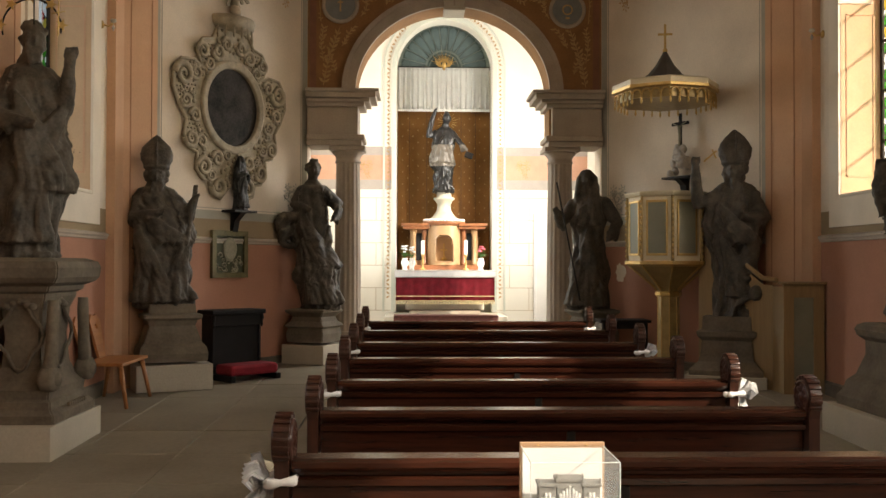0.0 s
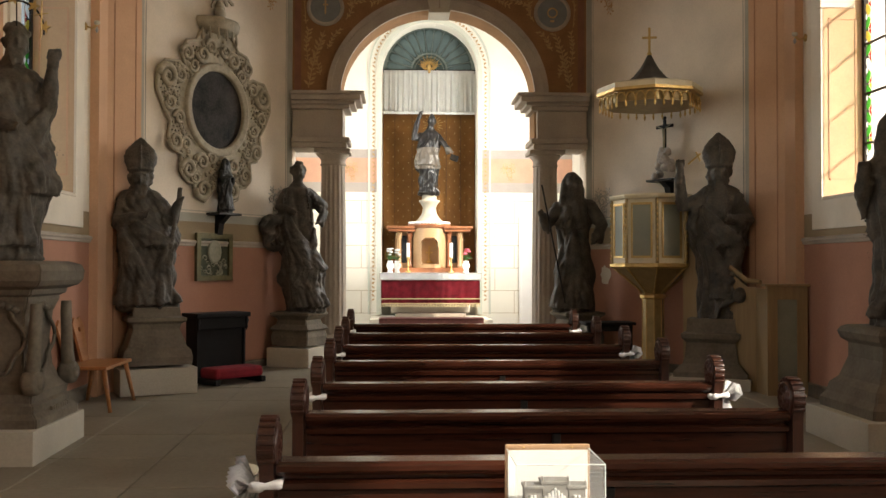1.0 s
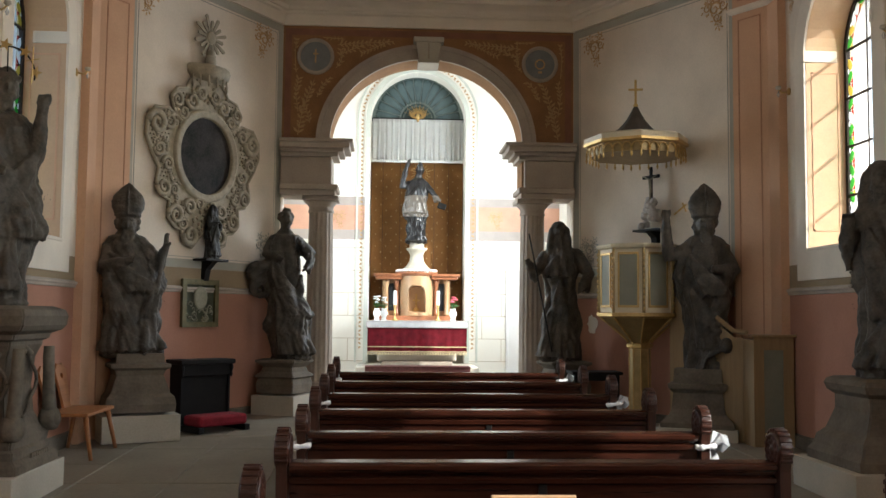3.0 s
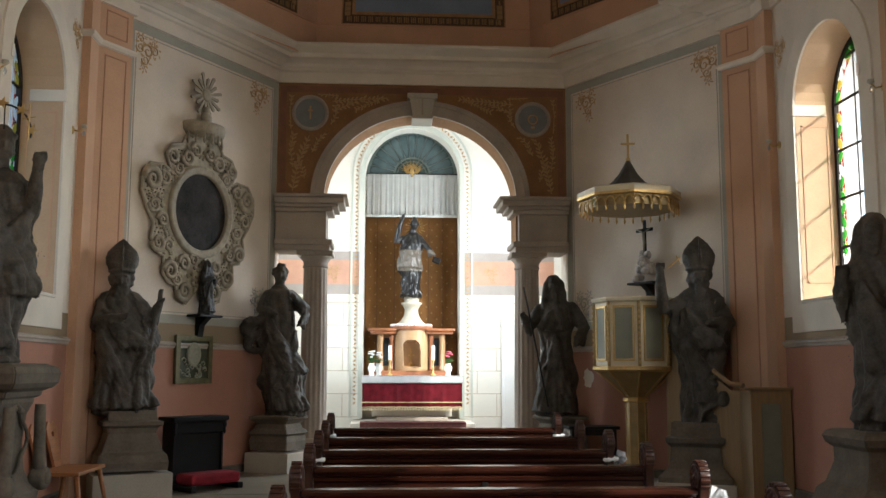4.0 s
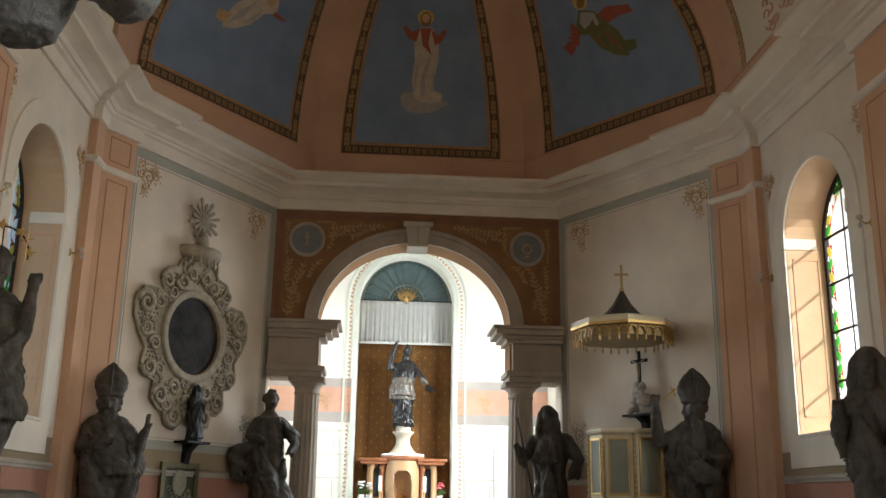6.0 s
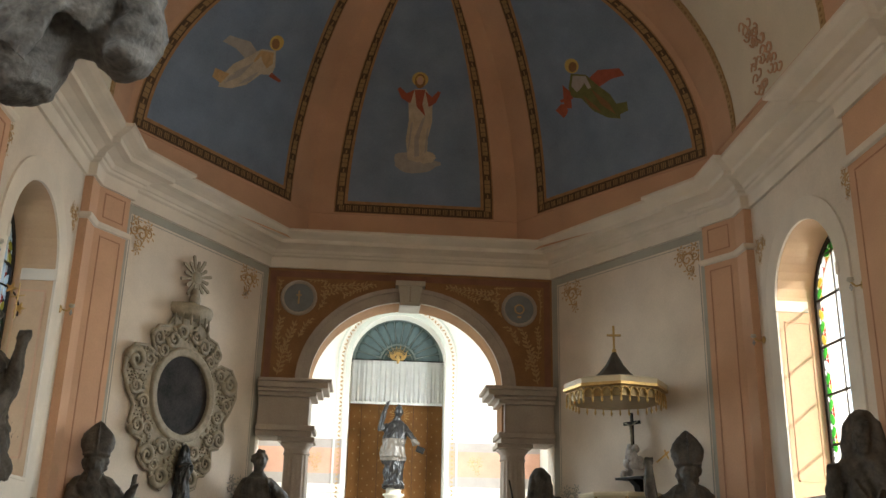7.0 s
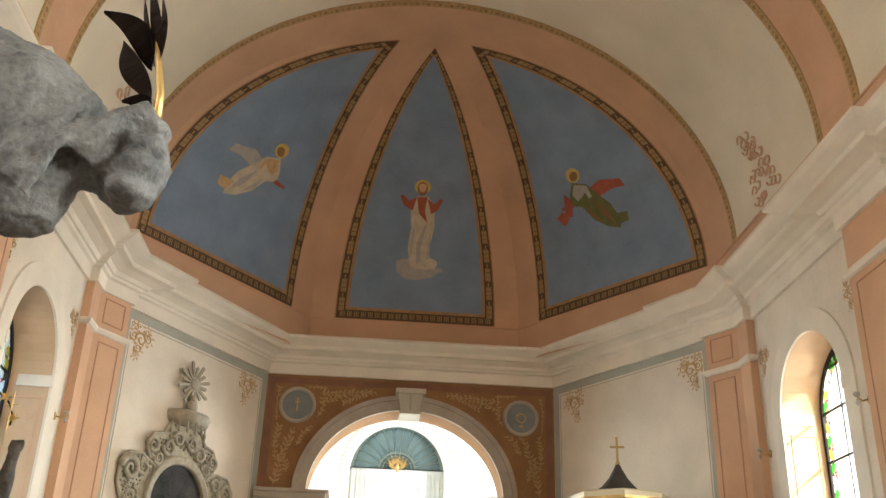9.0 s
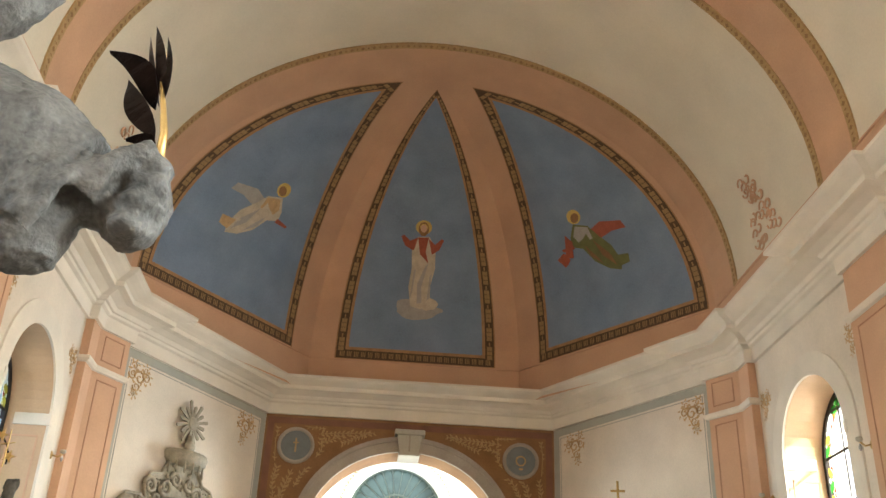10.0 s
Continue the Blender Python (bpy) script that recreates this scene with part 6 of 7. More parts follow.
def swirl(bm, rnd, skin):
    """Cloth blown into loops beside the hip and the knee."""
    for z, x, r in ((1.22, -0.44, 0.13), (1.02, -0.40, 0.12), (0.48, -0.22, 0.10)):
        pts = [(x + r * math.cos(a), -0.08 + 0.05 * math.sin(2 * a), z + r * math.sin(a)) for a in (radians(40 + 32 * i) for i in range(11))]
        tube(bm, pts, [0.035 + 0.03 * math.sin(0.3 * i + 0.4) for i in range(11)], 9)
        tube(bm, [(x + 0.2, -0.05, z + 0.16), (x + 0.04, -0.1, z + 0.12), (x - r * 0.8, -0.08, z)], [0.07, 0.06, 0.045], 9)
    tube(bm, [(-0.2, -0.1, 1.34), (-0.42, -0.12, 1.30), (-0.54, -0.1, 1.14)], [0.09, 0.08, 0.05], 10)


figure("statue", ((0, 0.05, 0.25), (0.15, 0.04, 0.28), (0.35, 0.02, 0.28), (0.5, 0.0, 0.29), (0.7, -0.02, 0.26), (0.95, -0.08, 0.27), (1.2, -0.12, 0.25), (1.4, -0.10, 0.22), (1.6, -0.09, 0.21), (1.74, -0.08, 0.19), (1.82, -0.08, 0.11), (1.88, -0.08, 0.065)), 59,
       "dark stone saint statue in swirling drapery", STATUE, Matrix.Translation((-2.00, 13.78, PZ + 0.77)) @ Matrix.Rotation(radians(8), 4, "Z"), (-0.07, -0.04, 2.00, 0.95), d=0.85,
       arms=(([(0.08, 0, 1.72), (0.30, -0.1, 1.52), (0.12, -0.26, 1.66)], 0.07, 0.04), ([(0.10, 0, 1.66), (0.30, -0.05, 1.42), (0.22, -0.2, 1.30)], 0.065, 0.045), ([(-0.24, 0, 1.70), (-0.33, -0.06, 1.50), (-0.16, -0.24, 1.42)], 0.085, 0.05)), hair=1.2, extra=swirl,
       fans=((4.0, 1.5, 5.4, 0.6, 1.2, 7, 0.026), (4.2, 1.0, 5.0, 0.08, 1.6, 9, 0.026), (5.8, 1.2, 4.6, 0.35, 0.9, 6, 0.024)))
pedestal("dark sandstone pedestal beside the arch", Matrix.Translation((1.98, 13.78, PZ)) @ Matrix.Rotation(radians(14), 4, "Z"), 0.58, 0.56, PIER, 0.27, 0.05)
figure("statue", ((0, 0.02, 0.27), (0.2, 0.02, 0.28), (0.6, 0.03, 0.26), (0.95, 0.03, 0.22), (1.12, 0.03, 0.22), (1.35, 0.03, 0.25), (1.5, 0.04, 0.24), (1.62, 0.03, 0.18), (1.70, 0.02, 0.10), (1.76, 0.02, 0.08)), 67,
       "dark stone hooded monk statue", STATUE, Matrix.Translation((1.90, 13.76, PZ + 0.78)) @ Matrix.Rotation(radians(-6), 4, "Z"), (0.0, -0.05, 1.86, 0.95), d=0.8, mantle=None,
       arms=(([(-0.2, 0, 1.50), (-0.36, -0.10, 1.26), (-0.45, -0.24, 1.40)], 0.10, 0.05), ([(0.26, 0, 1.52), (0.43, -0.06, 1.24), (0.30, -0.22, 1.02)], 0.11, 0.05)), hood=1.1, beard=1.2,
       fans=((4.6, 1.15, 4.4, 0.05, 2.2, 11, 0.022), (4.7, 1.6, 4.3, 1.2, 1.4, 6, 0.02)))
st = empty("staff", "thin dark pilgrim staff held by the monk statue", "staff")
part("shaft", tube(bmesh.new(), [(1.42, 13.50, 2.75), (1.50, 13.50, 2.35), (1.75, 13.47, 1.06)], 0.012, 8), BLACKMETAL, st)

# small dark statue above the tabernacle
STANDING = ((0, 0.0, 0.30), (0.1, 0.0, 0.28), (0.5, 0.0, 0.24), (0.85, 0.0, 0.25), (1.1, 0.02, 0.25), (1.35, 0.02, 0.24), (1.5, 0.02, 0.2), (1.6, 0.02, 0.11), (1.68, 0.02, 0.08))
ALTARFIG = mat("silvered_and_black_wood", (0.03, 0.028, 0.028), 0.3, 0.1, 0.4, 9, 0.2, 40, spec=0.5)
nt = ALTARFIG.node_tree
geo = [q for q in nt.nodes if q.type == "NEW_GEOMETRY"][0]
sep = nt.nodes.new("ShaderNodeSeparateXYZ")
nt.links.new(geo.outputs["Position"], sep.inputs[0])
mr = nt.nodes.new("ShaderNodeMapRange")
mr.inputs["From Min"].default_value, mr.inputs["From Max"].default_value = 3.0, 4.7
nt.links.new(sep.outputs[2], mr.inputs["Value"])
rp = nt.nodes.new("ShaderNodeValToRGB")
rp.color_ramp.interpolation = "CONSTANT"
els = rp.color_ramp.elements
els[0].position, els[0].color = 0.0, (0.012, 0.012, 0.012, 1)
els[1].position, els[1].color = 0.34, (0.15, 0.13, 0.105, 1)
e = els.new(0.60)
e.color = (0.018, 0.017, 0.017, 1)
nt.links.new(mr.outputs[0], rp.inputs["Fac"])
nt.links.new(rp.outputs["Color"], nt.nodes["Principled BSDF"].inputs["Base Color"])
figure("altar_statue", ((0, 0.0, 0.24), (0.2, 0.0, 0.21), (0.5, 0.0, 0.22), (0.70, -0.02, 0.28), (0.78, -0.02, 0.27), (1.1, 0.0, 0.23), (1.35, 0.02, 0.24), (1.5, 0.04, 0.2), (1.6, 0.05, 0.11), (1.68, 0.05, 0.08)), 71,
       "black and silver robed saint statue above the tabernacle", ALTARFIG, Matrix.Translation((-0.02, 19.60, TZ + 1.60)), (0.08, -0.05, 1.82, 1.0), d=0.7, k=0.84,
       arms=(([(-0.2, 0, 1.47), (-0.36, -0.08, 1.36), (-0.30, -0.16, 1.72), (-0.20, -0.16, 1.98)], 0.075, 0.04), ([(0.24, 0, 1.45), (0.40, -0.1, 1.22), (0.54, -0.2, 1.06)], 0.075, 0.04)), hair=0.9, voxel=0.013,
       fans=((4.7, 1.4, 4.7, 0.72, 2.2, 10, 0.02), (4.7, 0.66, 4.7, 0.04, 2.0, 8, 0.02)))
bk = empty("biretta", "black square cap held out by the altar statue", "cap")
part("cap", box(bmesh.new(), -0.085, 0.085, -0.05, 0.05, -0.06, 0.06, 0.015, Matrix.Translation((0.50, 19.42, 3.80)) @ Matrix.Rotation(radians(20), 4, "Y")), BLACKMETAL, bk)
hl = empty("ray_halo", "small gilt ray halo behind the altar statue's head", "halo")
for k in range(15):
    a = radians(-40 + 260 * k / 14)
    m = Matrix.Translation((0.07, 19.70, 4.52)) @ Matrix.Rotation(-a, 4, "Y")
    part("ray", box(bmesh.new(), 0.10, 0.19 + 0.03 * (k % 2), -0.005, 0.005, -0.005, 0.005, 0, m), GILT, hl)

# the near statue whose fist holds a metal palm
pedestal("sandstone pedestal of the statue with the palm", Matrix.Translation((-1.98, 1.95, 0)), 0.50, 0.50, [(0.2, 0.0), (0.3, 0.0), (0.4, -0.04), (0.9, -0.05), (1.0, -0.02), (1.06, 0.02), (1.12, 0.02)], 0.2, 0.03)
NEARSTONE = mat("grey_weathered_stone", (0.145, 0.142, 0.134), 0.6, 0, 0.5, 10, 0.8, 75, dark=(0.022, 0.023, 0.023), spec=0.45)


def fist(bm, rnd, skin):
    """Knuckles and a thumb closed round a stem, with the creased sleeve behind."""
    c = Vector((0.80, 0.0, 1.595))
    for i in range(4):
        ball(bm, c + Vector((0.045 - 0.012 * i, -0.05, 0.065 - 0.05 * i)), 0.055, 0.06, 0.034, 12)
    ball(bm, c, 0.095, 0.09, 0.12, 14)
    tube(bm, [c + Vector((-0.09, -0.08, -0.03)), c + Vector((-0.02, -0.11, 0.05)), c + Vector((0.05, -0.08, 0.10))], [0.04, 0.036, 0.03], 10)
    tube(bm, [(0.20, 0.02, 1.86), (0.40, 0.0, 1.76), (0.55, 0.0, 1.70), (0.68, 0.0, 1.64)], [0.17, 0.18, 0.165, 0.12], 16)
    tube(bm, [(0.56, 0, 1.62), (0.58, 0.0, 1.50), (0.60, 0, 1.42)], [0.15, 0.11, 0.06], 14)
    # cloth over the other shoulder
    tube(bm, [(0.05, 0, 1.95), (0.25, 0, 2.10), (0.40, 0, 2.16), (0.50, 0, 2.22)], [0.12, 0.11, 0.09, 0.05], 12)
    for x, z in ((0.70, 1.69), (0.665, 1.70), (0.735, 1.66)):
        tube(bm, [(x, -0.10, z), (x - 0.06, -0.14, z - 0.10), (x - 0.12, -0.12, z - 0.21)], [0.016, 0.022, 0.018], 10)


figure("statue", STANDING, 83, "grey weathered stone statue stretching out a fist", NEARSTONE, Matrix.Translation((-1.98, 1.95, 1.12)), (-0.04, -0.02, 1.86, 1.0), d=0.85,
       arms=(([(0.2, 0, 1.5), (0.4, 0, 1.62), (0.72, 0.0, 1.60)], 0.11, 0.07),), hair=1.0, extra=fist, voxel=0.009, rough=1.5)
pf = empty("palm_frond", "dark metal palm frond with a gilt stem", "palm frond")
SX, SY, SZ = -1.14, 1.93, 2.80
part("stem", tube(bmesh.new(), [(SX, SY, SZ), (SX, SY, 2.90), (SX - 0.015, SY, 2.98), (SX - 0.05, SY, 3.13)], [0.014, 0.010, 0.007, 0.003], 8), GILT, pf, "gilt stem", True)


def palm_leaf(base, tip, bend, width):
    base, tip = Vector(base), Vector(tip)
    bm = bmesh.new()
    d = tip - base
    side = Vector((-d.z, 0, d.x)).normalized()
    L = [], []
    n = 14
    for i in range(n + 1):
        t = i / n
        c = base + d * t + side * bend * math.sin(math.pi * t) + Vector((0, -0.02 * math.sin(math.pi * t), 0))
        wd = width * math.sin(math.pi * min(1, t ** 0.8)) * (1 if t < 1 else 0) + 0.001
        L[0].append(bm.verts.new(c + side * wd + Vector((0, 0.012, 0))))
        L[1].append(bm.verts.new(c - side * wd))
    for i in range(n):
        bm.faces.new((L[0][i], L[0][i + 1], L[1][i + 1], L[1][i]))
    bmesh.ops.solidify(bm, geom=bm.faces[:], thickness=0.003)
    return bm


PALM = mat("dark_tarnished_metal", (0.03, 0.018, 0.014), 0.4, 0.5, 0.4, 20, 0.1, 80)
for b, t, bd, wd in (((-1.172, SY, 2.97), (-1.311, SY, 3.127), -0.028, 0.028), ((-1.160, SY, 2.89), (-1.25, SY, 3.045), 0.012, 0.027), ((-1.152, SY, 2.82), (-1.226, SY, 2.876), -0.022, 0.020), ((-1.166, SY, 2.98), (-1.221, SY, 3.183), 0.003, 0.007), ((-1.165, SY, 3.0), (-1.212, SY, 3.216), -0.008, 0.013), ((-1.158, SY, 2.98), (-1.179, SY, 3.186), -0.012, 0.009)):
    part("leaflet", palm_leaf(b, t, bd, wd), PALM, pf, "", True)

# ---- furnishings ----
# carved oval frame on the northwest wall
FRAMEPAINT = mat("aged_cream_gesso", (0.36, 0.31, 0.225), 0.7, 0, 0.35, 14, 0.3, 60)
OILPAINT = mat("darkened_oil_painting", (0.04, 0.034, 0.030), 0.75, 0, 0.95, 4, 0.05, 40, spec=0.15)
of = empty("oval_picture_frame", "carved cream rococo frame with an oval dark painting", "picture frame", "", DM[-1] @ Matrix.Translation((1.68, 0.0, 3.67)))
half = [(0.0, 1.06), (0.30, 1.02), (0.40, 0.86), (0.58, 0.82), (0.68, 0.68), (0.62, 0.52), (0.56, 0.45), (0.72, 0.52), (0.95, 0.50), (1.08, 0.34), (1.09, 0.12), (0.98, -0.10), (0.86, -0.26), (0.90, -0.46), (0.80, -0.62), (0.66, -0.66), (0.68, -0.88), (0.56, -1.0), (0.44, -1.02), (0.40, -1.18), (0.24, -1.24), (0.12, -1.12), (0.0, -1.02)]
outl = half + [(-x, z) for x, z in reversed(half[1:-1])]
hole = [(0.56 * math.cos(2 * math.pi * i / 48), 0.575 * math.sin(2 * math.pi * i / 48)) for i in range(48)]
dk = []
for x0, z0, nx, nz in ((0.70, -0.02, 6, 7), (0.34, 0.56, 5, 5), (0.36, -0.86, 5, 4), (0.62, -0.42, 4, 4)):
    for i in range(nx):
        for j in range(nz):
            x, z = x0 + i * 0.058 + (0.029 if j % 2 else 0), z0 + j * 0.052
            for s in (-1, 1):
                dk.append([(s * x + 0.017, z), (s * x, z + 0.019), (s * x - 0.017, z), (s * x, z - 0.019)])
bm = outline_solid(bmesh.new(), [outl, hole] + dk, lambda u, v, w: (u, 0.004 + w, v), 0.035)
part("carved_board", bm, FRAMEPAINT, of)
bm = bmesh.new()
prev = None
for i in range(72):
    a = 2 * math.pi * i / 72
    rg = [bm.verts.new(((0.50 + r) * math.cos(a), y, (0.515 + r) * math.sin(a))) for r, y in ((0.0, 0.02), (0.0, 0.065), (0.02, 0.085), (0.05, 0.07), (0.07, 0.09), (0.11, 0.075), (0.115, 0.02))]
    if prev:
        for j in range(6):
            bm.faces.new((prev[j], prev[j + 1], rg[j + 1], rg[j]))
    else:
        first = rg
    prev = rg
for j in range(6):
    bm.faces.new((prev[j], prev[j + 1], first[j + 1], first[j]))
part("oval_moulding", bm, FRAMEPAINT, of, "", True)
part("painting", outline_solid(bmesh.new(), [[(0.515 * math.cos(2 * math.pi * i / 48), 0.53 * math.sin(2 * math.pi * i / 48)) for i in range(48)]], lambda u, v, w: (u, 0.008 + w, v), 0.02), OILPAINT, of, "darkened oval oil painting")
rnd = random.Random(4)
specs = [(0.92, 0.30, 0.16, 1), (0.58, 0.66, 0.11, 1), (0.30, 0.70, 0.12, -1), (0.70, 0.36, 0.10, -1), (0.78, -0.50, 0.12, -1), (0.55, -0.84, 0.13, 1), (0.28, -1.08, 0.14, -1), (0.30, -0.72, 0.11, 1), (0.72, -0.20, 0.10, 1), (0.88, -0.02, 0.10, -1), (0.14, 0.82, 0.10, 1), (0.60, -0.52, 0.09, 1), (0.46, 0.52, 0.09, -1), (0.12, -0.66, 0.08, 1), (0.42, -0.94, 0.08, -1)]
for x, z, sz, fl in specs:
    for s in (-1, 1):
        bm = scroll_bm(bmesh.new(), Matrix.Translation((s * x, 0.06, z)), sz, 1.6, fl * s, 0.075)
        part("scroll", bm, FRAMEPAINT, of, "", True)
bm = bmesh.new()
for k in range(330):
    i = rnd.randrange(len(half) - 1)
    t = rnd.random()
    q = rnd.uniform(0.66, 0.99)
    x = (half[i][0] * (1 - t) + half[i + 1][0] * t) * q
    z = (half[i][1] * (1 - t) + half[i + 1][1] * t) * q
    if math.hypot(x, z) < 0.6:
        continue
    s = rnd.choice((-1, 1))
    ball(bm, (s * x, 0.045, z), rnd.uniform(0.016, 0.036), 0.022, rnd.uniform(0.015, 0.04), 8, Matrix.Rotation(rnd.uniform(0, 3), 4, "Y"))
part("leafwork", bm, FRAMEPAINT, of, "", True)["kind"] = "stuff"
# edge roll following the outline
tb = tube(bmesh.new(), [(x, 0.045, z) for x, z in outl] + [(outl[0][0], 0.045, outl[0][1])], 0.022, 8)
part("edge_roll", tb, FRAMEPAINT, of, "", True)
# canopy with tassels
bm = bmesh.new()
rows = []
for z, r in ((1.02, 0.30), (1.08, 0.36), (1.16, 0.38), (1.20, 0.36), (1.22, 0.28)):
    rows.append([bm.verts.new((r * math.cos(math.pi * i / 24), 0.01 + 0.7 * r * math.sin(math.pi * i / 24), z)) for i in range(25)])
for a, b in zip(rows, rows[1:]):
    for i in range(24):
        bm.faces.new((a[i], a[i + 1], b[i + 1], b[i]))
bm.faces.new(rows[0])
bm.faces.new(rows[-1])
part("canopy", bm, FRAMEPAINT, of, "", True)
for i in range(2, 23, 3):
    a = math.pi * i / 24
    x, y = 0.33 * math.cos(a), 0.01 + 0.23 * math.sin(a)
    part("tassel", tube(bmesh.new(), [(x, y, 1.06), (x, y, 0.99), (x, y, 0.94), (x, y, 0.90)], [0.008, 0.014, 0.022, 0.006], 6), FRAMEPAINT, of, "", True)
part("finial", ball(ball(bmesh.new(), (0, 0.08, 1.30), 0.10, 0.06, 0.09), (0, 0.08, 1.40), 0.06, 0.05, 0.06), FRAMEPAINT, of, "", True)
for k in range(16):
    a = 2 * math.pi * k / 16 + 0.1
    L = 0.30 if k % 2 else 0.23
    m = Matrix.Translation((-0.05 * 0, 0.06, 1.62)) @ Matrix.Rotation(-a, 4, "Y")
    bm = outline_solid(bmesh.new(), [[(0.03, 0.014), (L, 0.024), (L + 0.02, 0.0), (L, -0.024), (0.03, -0.014)]], lambda u, v, w: tuple(m @ Vector((u, w, v))), 0.02)
    part("sun_ray", bm, FRAMEPAINT, of)
part("sun_disc", lathe(bmesh.new(), [(0.09, 0), (0.09, 0.02), (0.06, 0.04)], 20, Matrix.Translation((0, 0.06, 1.62)) @ Matrix.Rotation(radians(-90), 4, "X")), FRAMEPAINT, of, "", True)
part("sun_stay", boxed(-0.02, 0.02, 0.004, 0.07, 1.38, 1.64), FRAMEPAINT, of)

# bracket with statuette below it
br = empty("wall_bracket", "small dark wooden wall bracket", "bracket", "", DM[-1] @ Matrix.Translation((1.62, 0, 2.20)))
part("shelf", boxed(-0.22, 0.22, 0.0, 0.24, 0.06, 0.09, 0.006), BLACKMETAL, br)
part("console", outline_solid(bmesh.new(), [[(0.0, -0.24), (0.05, -0.2), (0.08, -0.05), (0.2, 0.06), (0.0, 0.06)]], lambda u, v, w: (w - 0.05, u, v), 0.10), BLACKMETAL, br)
figure("statuette", STANDING, 91, "small dark painted statuette on a wall bracket", mat("dark_painted_wood", (0.035, 0.035, 0.032), 0.5, 0, 0.5, 12, 0.2, 50), on_diag(-1, 1.62, 0.13, 2.29), (0.02, -0.04, 1.82, 1.0), arms=(([(0.2, 0, 1.45), (0.3, -0.12, 1.2), (0.1, -0.3, 1.25)], 0.09, 0.06), ([(-0.2, 0, 1.45), (-0.3, -0.12, 1.2), (-0.1, -0.3, 1.3)], 0.09, 0.06)), hood=0.9, voxel=0.007, k=0.37, rough=0.4, fans=((4.7, 1.3, 4.7, 0.1, 2.0, 7, 0.03),))

# small framed relief
ic = empty("framed_picture", "small green-gold framed relief picture", "picture", "", DM[-1] @ Matrix.Translation((1.705, 0, 1.70)))
bm = outline_solid(bmesh.new(), [[(-0.345, -0.315), (0.345, -0.315), (0.345, 0.315), (-0.345, 0.315)], [(-0.27, -0.245), (0.27, -0.245), (0.27, 0.245), (-0.27, 0.245)]], lambda u, v, w: (u, 0.004 + w, v), 0.045)
part("frame", bm, mat("bronze_green_gilt", (0.14, 0.12, 0.055), 0.5, 0.3, 0.4, 12, 0.2, 50), ic)
part("ground", boxed(-0.27, 0.27, 0.004, 0.02, -0.245, 0.245), mat("dark_green_ground", (0.06, 0.065, 0.035), 0.7, 0, 0.4, 14, 0.2, 50), ic)
RELIEF = mat("pale_relief", (0.30, 0.28, 0.20), 0.6, 0, 0.35, 20, 0.2, 60)
bm = bmesh.new()
lathe(bm, [(0.13, 0.0), (0.13, 0.02), (0.11, 0.03)], 28, Matrix.Translation((0, 0.02, 0.07)) @ Matrix.Rotation(radians(-90), 4, "X") @ Matrix.Diagonal((1, 1.2, 1, 1)))
part("medallion", bm, RELIEF, ic)
bm = bmesh.new()
r2 = random.Random(3)
for k in range(22):
    x, z = r2.uniform(-0.24, 0.24), r2.uniform(-0.22, -0.02)
    scroll_bm(bm, Matrix.Translation((x, 0.024, z)), r2.uniform(0.03, 0.06), 1.0, r2.choice((1, -1)), 0.06)
part("foliage", bm, RELIEF, ic, "", True)
part("tie", scroll_bm(bmesh.new(), Matrix.Translation((0, 0.03, 0.05)), 0.09, 1.1, 1, 0.05), mat("dark_ink", (0.05, 0.045, 0.03), 0.7), ic)

# prie-dieu
pd = empty("prie_dieu", "black wooden kneeling desk with crimson kneeler", "kneeling desk", "", on_diag(-1, 2.16, 0.50, floor_z(12.4), -14))
BLACKWOOD = mat("black_stained_wood", (0.007, 0.0055, 0.005), 0.6, 0, 0.5, 8, 0.1, 60, spec=0.2)
part("top", box(bmesh.new(), -0.40, 0.40, -0.16, 0.20, 0.80, 0.86, 0.012), BLACKWOOD, pd)
part("apron", boxed(-0.36, 0.36, -0.12, -0.09, 0.66, 0.80, 0.004), BLACKWOOD, pd)
part("front_panel", boxed(-0.33, 0.33, -0.075, -0.05, 0.05, 0.70, 0.004), BLACKWOOD, pd)
part("back_panel", boxed(-0.34, 0.34, 0.12, 0.15, 0.05, 0.80), BLACKWOOD, pd)
for s in (-1, 1):
    part("side", boxed(*sorted((s * 0.33, s * 0.36)), -0.10, 0.15, 0.0, 0.80, 0.004), BLACKWOOD, pd)
    part("drop_finial", lathe(bmesh.new(), [(0.02, 0.0), (0.028, -0.05), (0.012, -0.10), (0.02, -0.13), (0.004, -0.17)][::-1], 10, Matrix.Translation((s * 0.36, -0.12, 0.80))), BLACKWOOD, pd, "", True)
    part("runner", boxed(*sorted((s * 0.30, s * 0.37)), -0.52, 0.15, 0.0, 0.07, 0.008), BLACKWOOD, pd)
part("kneeler", boxed(-0.35, 0.35, -0.50, -0.14, 0.07, 0.20, 0.035), VELVET, pd, "crimson velvet kneeler")

